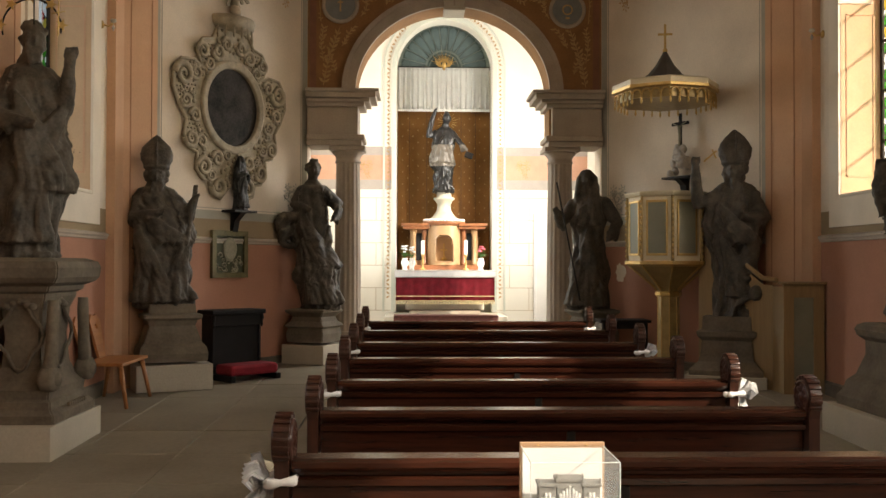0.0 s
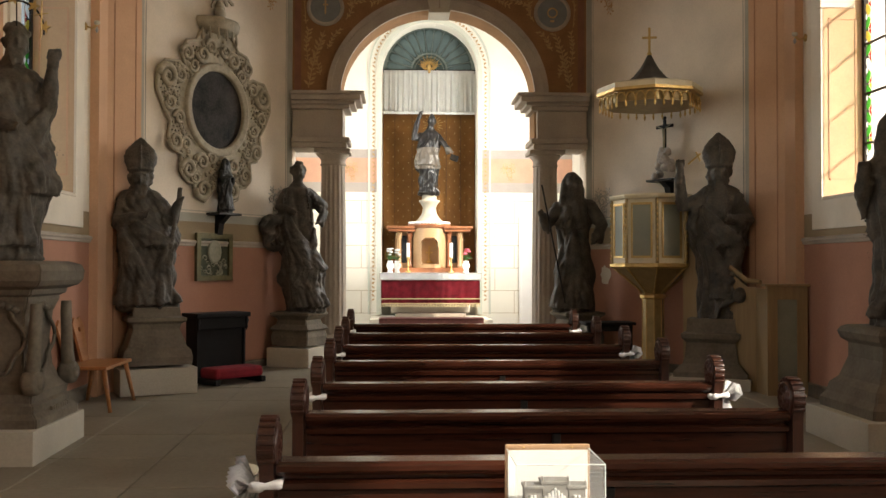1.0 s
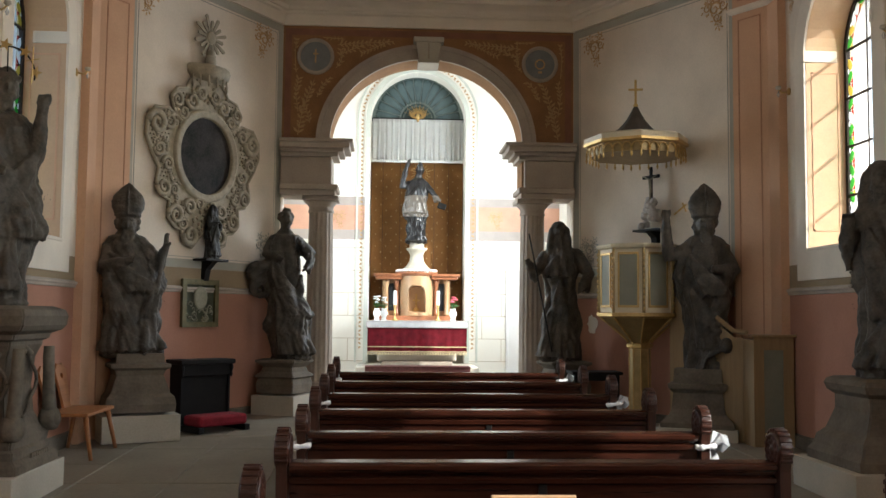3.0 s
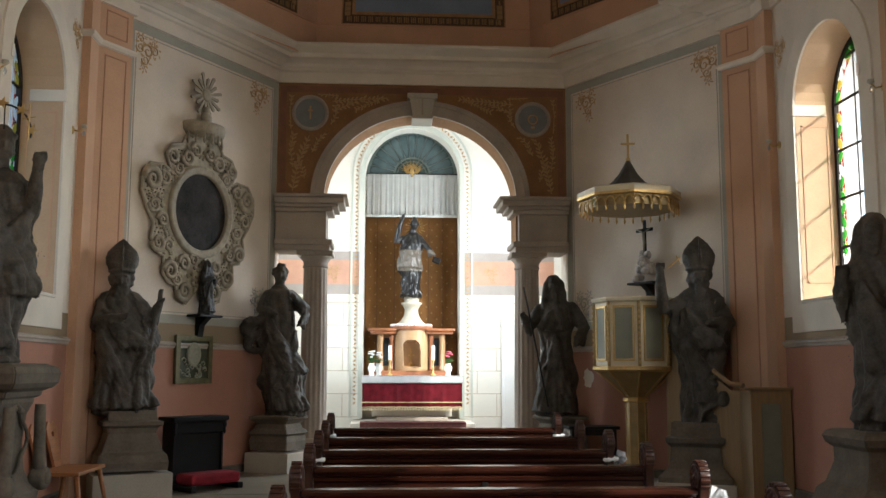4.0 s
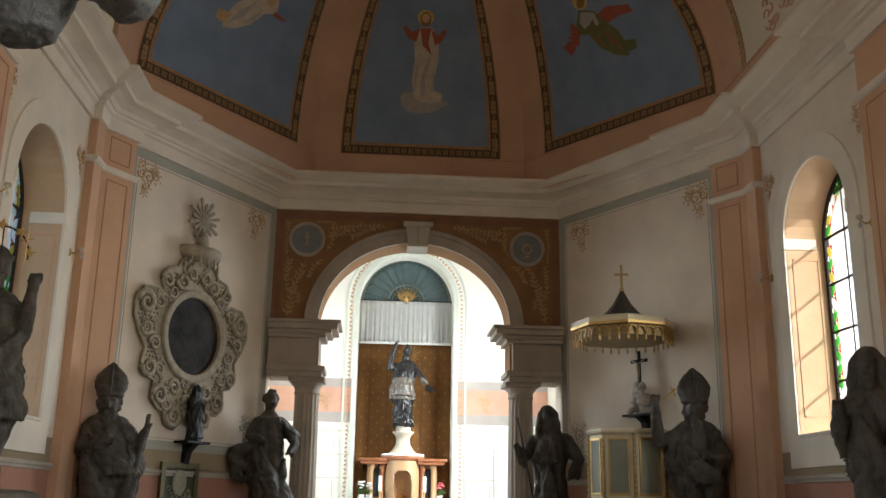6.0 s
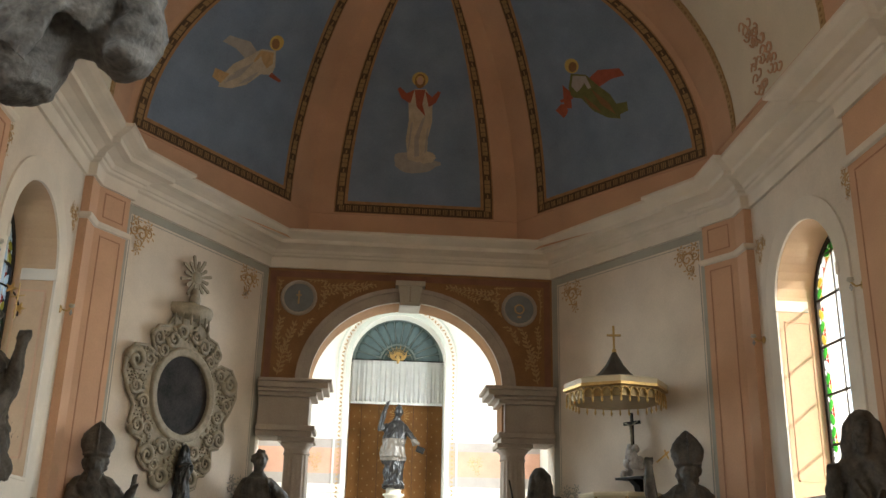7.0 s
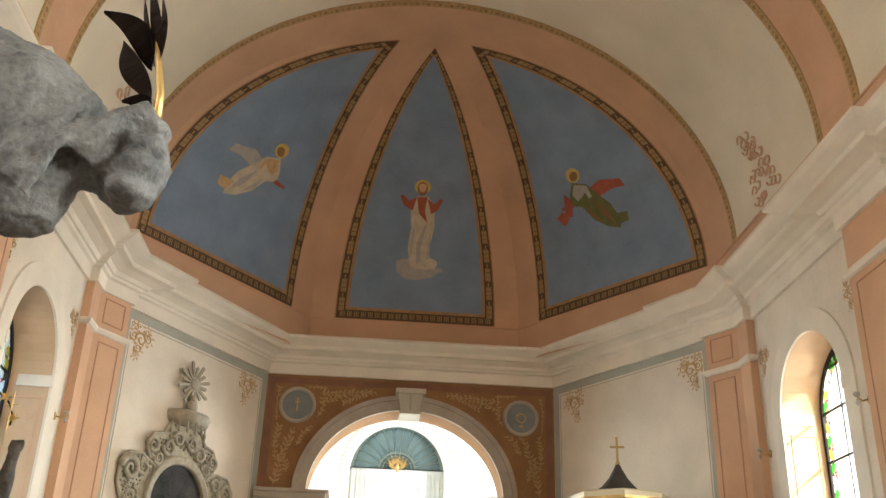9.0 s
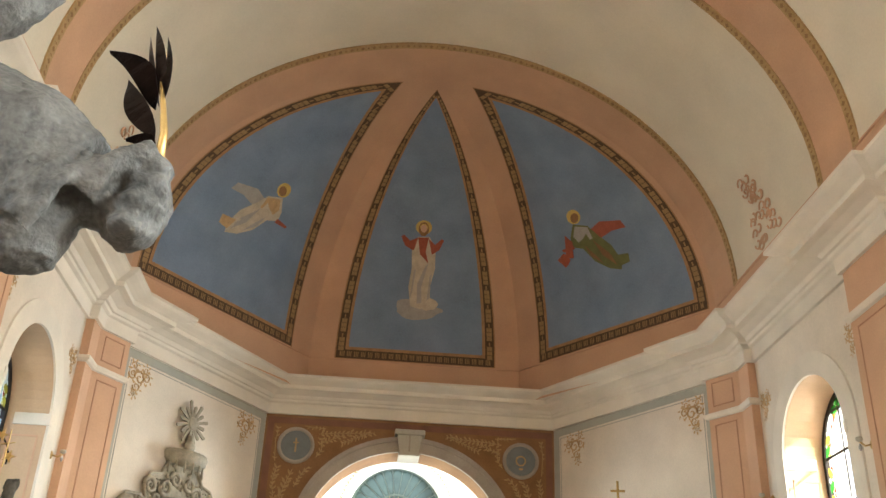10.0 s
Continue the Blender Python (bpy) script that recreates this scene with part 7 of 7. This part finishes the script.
# wooden bench with cut-out backs
HONEY = wood("honey_oiled_wood", (0.26, 0.10, 0.030), (0.42, 0.18, 0.06), 0.4, 1, 2.0)
be = empty("wooden_bench", "honey-coloured wooden bench with splayed legs and cut-out backs", "bench", "", Matrix.Translation((-3.78, 10.22, floor_z(10.22))))
part("seat", box(bmesh.new(), -0.22, 0.22, -0.46, 0.46, 0.43, 0.465, 0.008), HONEY, be)
for y in (-0.24, 0.22):
    o = [(-0.10, 0.46), (-0.14, 0.72), (-0.17, 0.86), (-0.08, 0.93), (0.0, 0.91), (0.08, 0.93), (0.17, 0.86), (0.14, 0.72), (0.10, 0.46)]
    hl = [(0.04 * math.cos(2 * math.pi * i / 12), 0.80 + 0.03 * math.sin(2 * math.pi * i / 12)) for i in range(12)]
    part("backrest", outline_solid(bmesh.new(), [o, hl], lambda u, v, w: (-0.20 - 0.22 * (v - 0.46) - w, y + u, v), 0.028), HONEY, be)
for x in (-0.17, 0.17):
    for y in (-0.38, 0.38):
        part("leg", tube(bmesh.new(), [(x, y, 0.44), (x * 1.5, y * 1.14, 0.0)], [0.028, 0.02], 8), HONEY, be, "", True)

# pulpit and its canopy
PANELGREY = mat("grey_green_panel_paint", (0.23, 0.235, 0.18), 0.5, 0, 0.15, 5, 0.05, 50)
OLD = mat("old_gold_paint", (0.34, 0.24, 0.10), 0.4, 0.3, 0.3, 9, 0.1, 50)
pu = empty("pulpit", "cream and gilt panelled octagonal pulpit on a column", "pulpit", "", Matrix.Translation((2.68, 12.22, 0.0)) @ Matrix.Rotation(radians(-9), 4, "Z") @ Matrix.Diagonal((0.92, 0.92, 1, 1)))
R8 = 0.56
ang = [radians(-90 + 45 * k) for k in range(8)]
for k in range(8):
    a0, a1 = ang[k], ang[(k + 1) % 8]
    p0, p1 = Vector((R8 * math.cos(a0), R8 * math.sin(a0), 0)), Vector((R8 * math.cos(a1), R8 * math.sin(a1), 0))
    d = (p1 - p0).normalized()
    nrm = Vector((d.y, -d.x, 0))
    m = Matrix(((d.x, nrm.x, 0, p0.x), (d.y, nrm.y, 0, p0.y), (0, 0, 1, 0), (0, 0, 0, 1)))
    L = (p1 - p0).length
    pn = part("side_panel", box(bmesh.new(), 0.0, L, -0.02, 0.0, 1.62, 2.44, 0, m), IVORY, pu)
    part("field", box(bmesh.new(), 0.09, L - 0.09, 0.0, 0.008, 1.72, 2.36, 0, m), PANELGREY, pn, "grey-green sunk field")
    bm = bmesh.new()
    for a, b, c, e in ((0.065, L - 0.065, 2.36, 2.39), (0.065, L - 0.065, 1.69, 1.72), (0.065, 0.09, 1.72, 2.36), (L - 0.09, L - 0.065, 1.72, 2.36)):
        box(bm, a, b, 0.0, 0.018, c, e, 0.003, m)
    part("gilt_moulding", bm, GILT, pn)
    part("corner_strip", tube(bmesh.new(), [p0 + Vector((0, 0, 1.60)), p0 + Vector((0, 0, 2.46))], 0.024, 8), OLD, pu)
    bm = bmesh.new()
    for j in range(11):
        ball(bm, p0 * 1.045 + Vector((0, 0, 1.68 + j * 0.07)), 0.014, 0.014, 0.024, 6)
    part("beading", bm, GILT, pu, "", True)["kind"] = "stuff"
oct8 = lambda prof: lathe(bmesh.new(), prof, 8, rot=radians(-90))
part("rail", oct8([(0.55, 2.43), (0.60, 2.45), (0.61, 2.48), (0.60, 2.50), (0.53, 2.50)]), IVORY, pu)
part("base_moulding", oct8([(0.30, 1.52), (0.56, 1.56), (0.60, 1.58), (0.60, 1.62), (0.55, 1.63)]), GILT, pu)
part("funnel", oct8([(0.14, 1.22), (0.17, 1.28), (0.26, 1.36), (0.40, 1.47), (0.53, 1.56)]), OLD, pu)
for k in range(8):
    a = ang[k]
    part("rib", tube(bmesh.new(), [Vector((r * math.cos(a), r * math.sin(a), z)) for r, z in ((0.16, 1.24), (0.19, 1.28), (0.29, 1.36), (0.43, 1.47), (0.55, 1.56))], 0.013, 6), GILT, pu, "", True)
part("collar", oct8([(0.14, 1.16), (0.185, 1.18), (0.185, 1.22), (0.14, 1.24)]), GILT, pu)
part("column", oct8([(0.19, 0.12), (0.19, 0.22), (0.15, 0.26), (0.145, 1.18)]), OLD, pu)
for k in range(8):
    a = ang[k]
    part("column_fillet", tube(bmesh.new(), [(0.148 * math.cos(a), 0.148 * math.sin(a), 0.26), (0.146 * math.cos(a), 0.146 * math.sin(a), 1.17)], 0.009, 6), GILT, pu)

ca = empty("pulpit_canopy", "gilt and cream octagonal sounding board with grey spire", "canopy", "", Matrix.Translation((2.64, 12.22, 0.24)) @ Matrix.Rotation(radians(-9), 4, "Z") @ Matrix.Diagonal((0.93, 0.93, 0.91, 1)))
part("board", oct8([(0.66, 3.92), (0.72, 3.95), (0.73, 4.02), (0.66, 4.05), (0.3, 4.08)]), IVORY, ca)
part("gilt_edge", oct8([(0.70, 3.90), (0.735, 3.91), (0.735, 3.95), (0.70, 3.955)]), GILT, ca)
part("soffit", oct8([(0.60, 3.86), (0.67, 3.87), (0.67, 3.93), (0.60, 3.93)]), OLD, ca)
part("valance_drum", oct8([(0.64, 3.76), (0.66, 3.76), (0.66, 3.92), (0.64, 3.92)]), OLD, ca)
part("wall_arm", box(bmesh.new(), -0.04, 0.04, 0.0, 0.75, 4.0, 4.06, 0.005, Matrix.Rotation(radians(-48), 4, "Z")), BLACKMETAL, ca)
for k in range(8):
    p0, p1 = Vector((0.69 * math.cos(ang[k]), 0.69 * math.sin(ang[k]), 0)), Vector((0.69 * math.cos(ang[(k + 1) % 8]), 0.69 * math.sin(ang[(k + 1) % 8]), 0))
    for j in range(4):
        q0, q1 = p0.lerp(p1, j / 4), p0.lerp(p1, (j + 1) / 4)
        pts = [q0.lerp(q1, 0.5 - 0.5 * math.cos(math.pi * i / 8)) + Vector((0, 0, 3.79 + 0.09 * math.sin(math.pi * i / 8))) for i in range(9)]
        part("scallop", tube(bmesh.new(), pts, 0.013, 6), GILT, ca, "", True)
        part("drop", lathe(bmesh.new(), [(0.004, 3.67), (0.018, 3.71), (0.010, 3.75), (0.018, 3.79)], 8, Matrix.Translation(q0)), GILT, ca, "", True)
SLATEGREY = mat("dull_grey_lead", (0.09, 0.08, 0.068), 0.6, 0.1, 0.3, 8, 0.1, 50)
part("spire", oct8([(0.42, 4.06), (0.34, 4.10), (0.22, 4.20), (0.13, 4.31), (0.07, 4.42), (0.03, 4.50)]), SLATEGREY, ca)
bm = box(bmesh.new(), -0.016, 0.016, -0.012, 0.012, 4.48, 4.90, 0.004)
box(bm, -0.10, 0.10, -0.012, 0.012, 4.74, 4.77, 0.004)
ball(bm, (0, 0, 4.52), 0.035)
part("cross", bm, GILT, ca)

# crucifix on its bracket
cb = empty("wall_bracket", "small dark wooden wall bracket", "bracket", "", DM[1] @ Matrix.Translation((1.70, 0, 2.70)))
part("shelf", boxed(-0.24, 0.24, 0.0, 0.24, 0.04, 0.07, 0.006), BLACKMETAL, cb)
part("console", outline_solid(bmesh.new(), [[(0.0, -0.2), (0.05, -0.16), (0.08, -0.04), (0.2, 0.04), (0.0, 0.04)]], lambda u, v, w: (w - 0.05, u, v), 0.10), BLACKMETAL, cb)
cx = empty("crucifix", "black crucifix on a pale carved mound", "crucifix", "", DM[1] @ Matrix.Translation((1.70, 0.12, 2.77)))
bm = bmesh.new()
for k in range(34):
    t = rnd.random()
    a = rnd.uniform(0, 6.28)
    r = 0.17 * (1 - 0.75 * t)
    ball(bm, (r * math.cos(a), r * 0.6 * math.sin(a), 0.04 + 0.36 * t), 0.05, 0.045, 0.055, 8)
part("mound", bm, mat("pale_plaster_mound", (0.50, 0.46, 0.42), 0.7, 0, 0.3, 14, 0.2, 50), cx, "", True)["kind"] = "stuff"
bm = boxed(-0.022, 0.022, -0.012, 0.012, 0.3, 0.86, 0.004)
box(bm, -0.15, 0.15, -0.012, 0.012, 0.70, 0.745, 0.004)
part("cross", bm, BLACKWOOD, cx)
bm = tube(bmesh.new(), [(0, 0.02, 0.42), (0.01, 0.025, 0.55), (0, 0.025, 0.68)], [0.012, 0.018, 0.022], 8)
tube(bm, [(-0.12, 0.02, 0.735), (0, 0.02, 0.68), (0.12, 0.02, 0.735)], 0.009, 6)
part("corpus", bm, RELIEF, cx, "plain pale carved shape", True)

# pulpit stair cupboard, rail and side table
CUP = wood("ochre_painted_wood", (0.24, 0.16, 0.075), (0.33, 0.225, 0.11), 0.5, 2, 2.0)
cu = empty("stair_door", "ochre wooden stair door with a grey-green panel", "stair door", "", Matrix.Translation((0, 0, floor_z(10.9))))
part("frame", outline_solid(bmesh.new(), [[(3.60, 0.0), (4.07, 0.0), (4.07, 1.25), (3.60, 1.25)], [(3.72, 0.16), (3.95, 0.16), (3.95, 1.10), (3.72, 1.10)]], lambda u, v, w: (u, 10.72 + w, v), 0.04), CUP, cu)
part("panel", boxed(3.715, 3.955, 10.735, 10.75, 0.155, 1.105), PANELGREY, cu)
part("side", boxed(3.60, 3.64, 10.76, 11.5, 0.0, 1.22), CUP, cu)
part("top", boxed(3.56, 4.09, 10.68, 10.80, 1.25, 1.28, 0.006), CUP, cu)
sr = empty("stair_rail", "sloping ochre wooden pulpit stair side", "stair rail")
bm = outline_solid(bmesh.new(), [[(0.0, 0.10), (1.0, 0.10), (1.0, 2.0), (0.12, 1.34), (0.0, 1.34)]], lambda u, v, w: (3.60 - 0.62 * u + w * 0.3, 11.05 + 0.85 * u, v), 0.04)
part("side_board", bm, CUP, sr)
part("handrail", tube(bmesh.new(), [(3.62, 10.98, 1.40), (3.52, 11.15, 1.42), (2.98, 11.90, 2.05)], 0.03, 8), CUP, sr)
tb = empty("side_table", "dark wooden side table near the pulpit", "table", "", Matrix.Translation((2.2, 12.75, floor_z(12.75))))
part("top", boxed(-0.34, 0.34, -0.22, 0.22, 0.66, 0.70, 0.008), BLACKWOOD, tb)
part("apron", boxed(-0.30, 0.30, -0.18, 0.18, 0.58, 0.66), BLACKWOOD, tb)
for x in (-0.28, 0.28):
    for y in (-0.16, 0.16):
        part("leg", boxed(x - 0.02, x + 0.02, y - 0.02, y + 0.02, 0.0, 0.60, 0.004), BLACKWOOD, tb)

# bare plaster patches on the dado
bm = bmesh.new()
mm = DM[1] @ Matrix.Translation((0.42, 0.003, 1.46))
bm.faces.new([bm.verts.new(mm @ Vector((x, 0, z))) for x, z in blob(0, 0, 0.10, 0.14, 18, 0.25, 0, 6)])
structure("plaster_patch", bm, STUCCO, "bare pale plaster patch on the dado", "wall damage")

# brass wall hooks beside the windows
for s, y in ((1, 10.80), (-1, 10.68), (1, 8.42), (-1, 8.42)):
    sc = empty("wall_sconce", "small brass wall sconce with a glass drop", "sconce", "wall sconces", Matrix.Translation((s * HW, y, 4.24)))
    part("plate", lathe(bmesh.new(), [(0.045, 0), (0.045, 0.012), (0.02, 0.025)], 16, Matrix.Rotation(radians(-90 * s), 4, "Y")), GILT, sc, "", True)
    part("arm", tube(bmesh.new(), [(-s * 0.01, 0, 0), (-s * 0.08, 0, -0.02), (-s * 0.13, 0, 0.02)], 0.009, 6), GILT, sc, "", True)
    part("cup", lathe(bmesh.new(), [(0.012, 0.0), (0.035, 0.02), (0.03, 0.045)], 14, Matrix.Translation((-s * 0.13, 0, 0.015))), PLINTH, sc, "", True)
    part("glass_drop", lathe(bmesh.new(), [(0.006, -0.09), (0.02, -0.06), (0.004, -0.02)], 8, Matrix.Translation((-s * 0.13, 0, 0.02))), PANE, sc, "", True)

# organ model in its glass case, standing on a slim post before the pews
TAN = wood("tan_plywood", (0.34, 0.20, 0.11), (0.45, 0.28, 0.16), 0.5, 0, 2.0)
CARD = mat("white_card", (0.80, 0.80, 0.78), 0.6, 0, 0.05, 5, 0.03, 60)
CLEAR = glass_mat("clear_acrylic", (0.96, 0.97, 0.97), 0.06)
gc2 = empty("glass_case", "acrylic display case with tan backboard on a wooden stand", "display case")
X0, X1, Y0, Y1, ZT, ZB = -0.285, -0.042, 2.57, 2.80, 1.043, 0.62
part("backboard", boxed(X0 - 0.004, X1 + 0.004, Y1, Y1 + 0.014, ZB - 0.02, ZT + 0.012, 0.003), TAN, gc2)
part("back_card", boxed(X0 + 0.004, X1 - 0.004, Y1 - 0.004, Y1 - 0.001, ZB, ZT - 0.004), CARD, gc2)
part("floor_board", boxed(X0 - 0.01, X1 + 0.01, Y0 - 0.01, Y1 + 0.014, ZB - 0.04, ZB - 0.02, 0.003), TAN, gc2)
for nm, a in (("front_glass", (X0, X1, Y0, Y0 + 0.003, ZB - 0.02, ZT)), ("side_glass", (X0, X0 + 0.003, Y0 + 0.003, Y1, ZB - 0.02, ZT)), ("side_glass", (X1 - 0.003, X1, Y0 + 0.003, Y1, ZB - 0.02, ZT)), ("top_glass", (X0, X1, Y0, Y1, ZT, ZT + 0.003))):
    ob = part(nm, boxed(*a), CLEAR, gc2)
    ob.visible_shadow = False
EDGE = mat("bright_acrylic_edge", (0.75, 0.80, 0.78), 0.2)
for a, b in (((X0, Y0, ZT), (X1, Y0, ZT)), ((X0, Y0, ZT), (X0, Y1, ZT)), ((X1, Y0, ZT), (X1, Y1, ZT)), ((X0, Y0, ZB), (X0, Y0, ZT)), ((X1, Y0, ZB), (X1, Y0, ZT))):
    part("edge", tube(bmesh.new(), [a, b], 0.0015, 5), EDGE, gc2)
for x in (X0 + 0.05, X1 - 0.05):
    part("screw", ball(bmesh.new(), (x, Y1 - 0.001, ZT + 0.004), 0.003, seg=8), GILT, gc2)
part("post", boxed(-0.20, -0.125, 2.66, 2.74, 0.04, ZB - 0.04, 0.004), TAN, gc2)
part("foot", boxed(-0.30, -0.03, 2.56, 2.84, 0.0, 0.04, 0.006), TAN, gc2)
om = empty("organ_model", "grey card model of an organ case with pipes", "model organ")
GREYCARD = mat("grey_printed_card", (0.28, 0.27, 0.25), 0.6, 0, 0.25, 60, 0.05, 200)
xc = -0.163
YM = 2.68
part("case", boxed(xc - 0.085, xc + 0.085, YM, YM + 0.05, ZB - 0.02, 0.92), GREYCARD, om)
for dx, w2, zt in ((-0.062, 0.024, 0.965), (0.0, 0.036, 0.978), (0.062, 0.024, 0.965)):
    part("tower", boxed(xc + dx - w2, xc + dx + w2, YM - 0.012, YM + 0.04, ZB - 0.02, zt - 0.01, 0.002), GREYCARD, om)
    part("crown", boxed(xc + dx - w2 - 0.004, xc + dx + w2 + 0.004, YM - 0.016, YM + 0.044, zt - 0.01, zt, 0.002), GREYCARD, om)
    npipe = 7 if w2 > 0.03 else 4
    for k in range(npipe):
        u = (k + 0.5) / npipe * 2 - 1
        part("pipe", tube(bmesh.new(), [(xc + dx + u * w2 * 0.85, YM - 0.015, 0.80), (xc + dx + u * w2 * 0.85, YM - 0.015, zt - 0.02 - 0.025 * abs(u))], 0.0038, 6), CARD, om)
    for s in (-1, 1):
        part("pinnacle", lathe(bmesh.new(), [(0.004, zt), (0.004, zt + 0.008), (0.0005, zt + 0.016)], 5, Matrix.Translation((xc + dx + s * w2, YM - 0.01, 0))), GREYCARD, om)

# tulle bows tied round pew ends
TULLE = mat("white_tulle", (0.82, 0.82, 0.83), 0.7, 0, 0.06, 20, 0.2, 120)


def sheet(bm, pts, widths, axis, seed, folds=5):
    """A gathered strip of cloth along pts; axis is its width direction."""
    r = random.Random(seed)
    ph = r.uniform(0, 6)
    rows = []
    ax = Vector(axis).normalized()
    n = 14
    for i, (p, w) in enumerate(zip(pts, widths)):
        p = Vector(p)
        d = (Vector(pts[min(i + 1, len(pts) - 1)]) - Vector(pts[max(i - 1, 0)])).normalized()
        nn = d.cross(ax).normalized()
        rows.append([bm.verts.new(p + ax * w * (2 * k / n - 1) + nn * 0.25 * w * math.sin(folds * 6.28 * k / n + ph + i * 0.4)) for k in range(n + 1)])
    for a, b in zip(rows, rows[1:]):
        for k in range(n):
            bm.faces.new((a[k], a[k + 1], b[k + 1], b[k]))


def bow(x, y, z, s, size, seed, band_only=False, spread=1.0):
    b = empty("tulle_bow", "white tulle ribbon tied round a pew end" if band_only else "white tulle bow with hanging tails on a pew end", "bow", "pew bows", Matrix.Translation((x, y, z)))
    bm = bmesh.new()
    pts = [(-0.040, -0.085, 0.0), (0.040, -0.085, 0.01), (0.040, 0.085, 0.01), (-0.040, 0.085, 0.0), (-0.040, -0.085, 0.0)]
    fine = []
    for p, q in zip(pts, pts[1:]):
        fine += [Vector(p).lerp(Vector(q), i / 4) for i in range(4)]
    fine.append(Vector(pts[-1]))
    tube(bm, fine, [0.014 + 0.004 * math.sin(i * 2.1) for i in range(len(fine))], 7)
    part("band", bm, TULLE, b, "", True)
    if band_only:
        return
    k = size
    for j, (tx, ty) in enumerate(((0.13 * spread, -0.05), (0.05 * spread, -0.10))):
        bm = bmesh.new()
        sheet(bm, [(s * 0.045, -0.03, 0.0), (s * (0.045 + tx * 0.35 * k), ty * 0.5, -0.09 * k), (s * (0.045 + tx * 0.7 * k), ty, -0.22 * k), (s * (0.045 + tx * k), ty * 1.3, -0.40 * k)], [0.018, 0.05 * k, 0.065 * k, 0.075 * k], (0.9, 0.45, 0), seed + j)
        bmesh.ops.solidify(bm, geom=bm.faces[:], thickness=0.002)
        part("tail", bm, TULLE, b, "", True)
    for j, sg in enumerate((1, -1)):
        bm = bmesh.new()
        sheet(bm, [(s * 0.045, -0.02, 0.0), (s * (0.045 + 0.05 * k), -0.02 + 0.05 * sg, 0.07 * k), (s * (0.045 + 0.09 * k), -0.02 + 0.07 * sg, 0.05 * k), (s * (0.045 + 0.06 * k), -0.02 + 0.03 * sg, -0.01), (s * 0.05, -0.02, -0.005)], [0.015, 0.04 * k, 0.05 * k, 0.035 * k, 0.012], (0, 0.7, 0.7), seed + 7 + j)
        bmesh.ops.solidify(bm, geom=bm.faces[:], thickness=0.002)
        part("loop", bm, TULLE, b, "", True)


for k, side, size in ((0, -1, 0.75), (2, 1, 0.75), (4, 1, 0.65), (6, 1, 0.65)):
    y = PEW_Y[k]
    bow(PEW_X(k) + side * PW / 2, y, 0.885 + floor_z(y), side, size, 20 + k, spread=1.6 if side < 0 else 0.5)
for k in (2, 4, 6):
    y = PEW_Y[k]
    bow(PEW_X(k) - PW / 2, y, 0.885 + floor_z(y), -1, 0.4, 40 + k, True)

# ---- stone floor ----
floor = tagged(new("floor"), "worn grey-brown flagstone floor rising gently to the altar", "floor", kind="structure")
part("sheet", box(bmesh.new(), -4.15, 4.15, YBACK, 1.0, -0.05, 0.0), FLOORSTONE, floor)
TW, TL = 0.83, 0.96
rnd = random.Random(12)
meshes = []
for v in range(4):
    bm = box(bmesh.new(), -TW / 2 + 0.004, TW / 2 - 0.004, -TL / 2 + 0.004, TL / 2 - 0.004, -0.06, 0.0, 0.006)
    bmesh.ops.recalc_face_normals(bm, faces=bm.faces)
    me = bpy.data.meshes.new("flagstone")
    bm.to_mesh(me)
    bm.free()
    me.materials.append(FLOORSTONE)
    meshes.append(me)
for i in range(10):
    for j in range(15):
        x = -4.15 + (i + 0.5) * TW
        y = 1.0 + (j + 0.5) * TL + (0.35 if i % 2 else 0.0) - (0.35 if i % 2 else 0)
        if y > 14.9:
            continue
        ob = new("flagstone", meshes[(i * 3 + j) % 4])
        ob.parent = floor
        tilt = math.degrees(math.atan(0.018)) if y > 5.0 else 0.0
        ob.matrix_local = pose(x, y, floor_z(y) + rnd.uniform(-0.002, 0.002), tilt, 0, 0)
structure("chancel_step", box(bmesh.new(), -2.2, 2.2, 14.40, 14.90, -0.05, 0.30, 0.012), PLINTH, "worn stone step up to the altar room", "step")
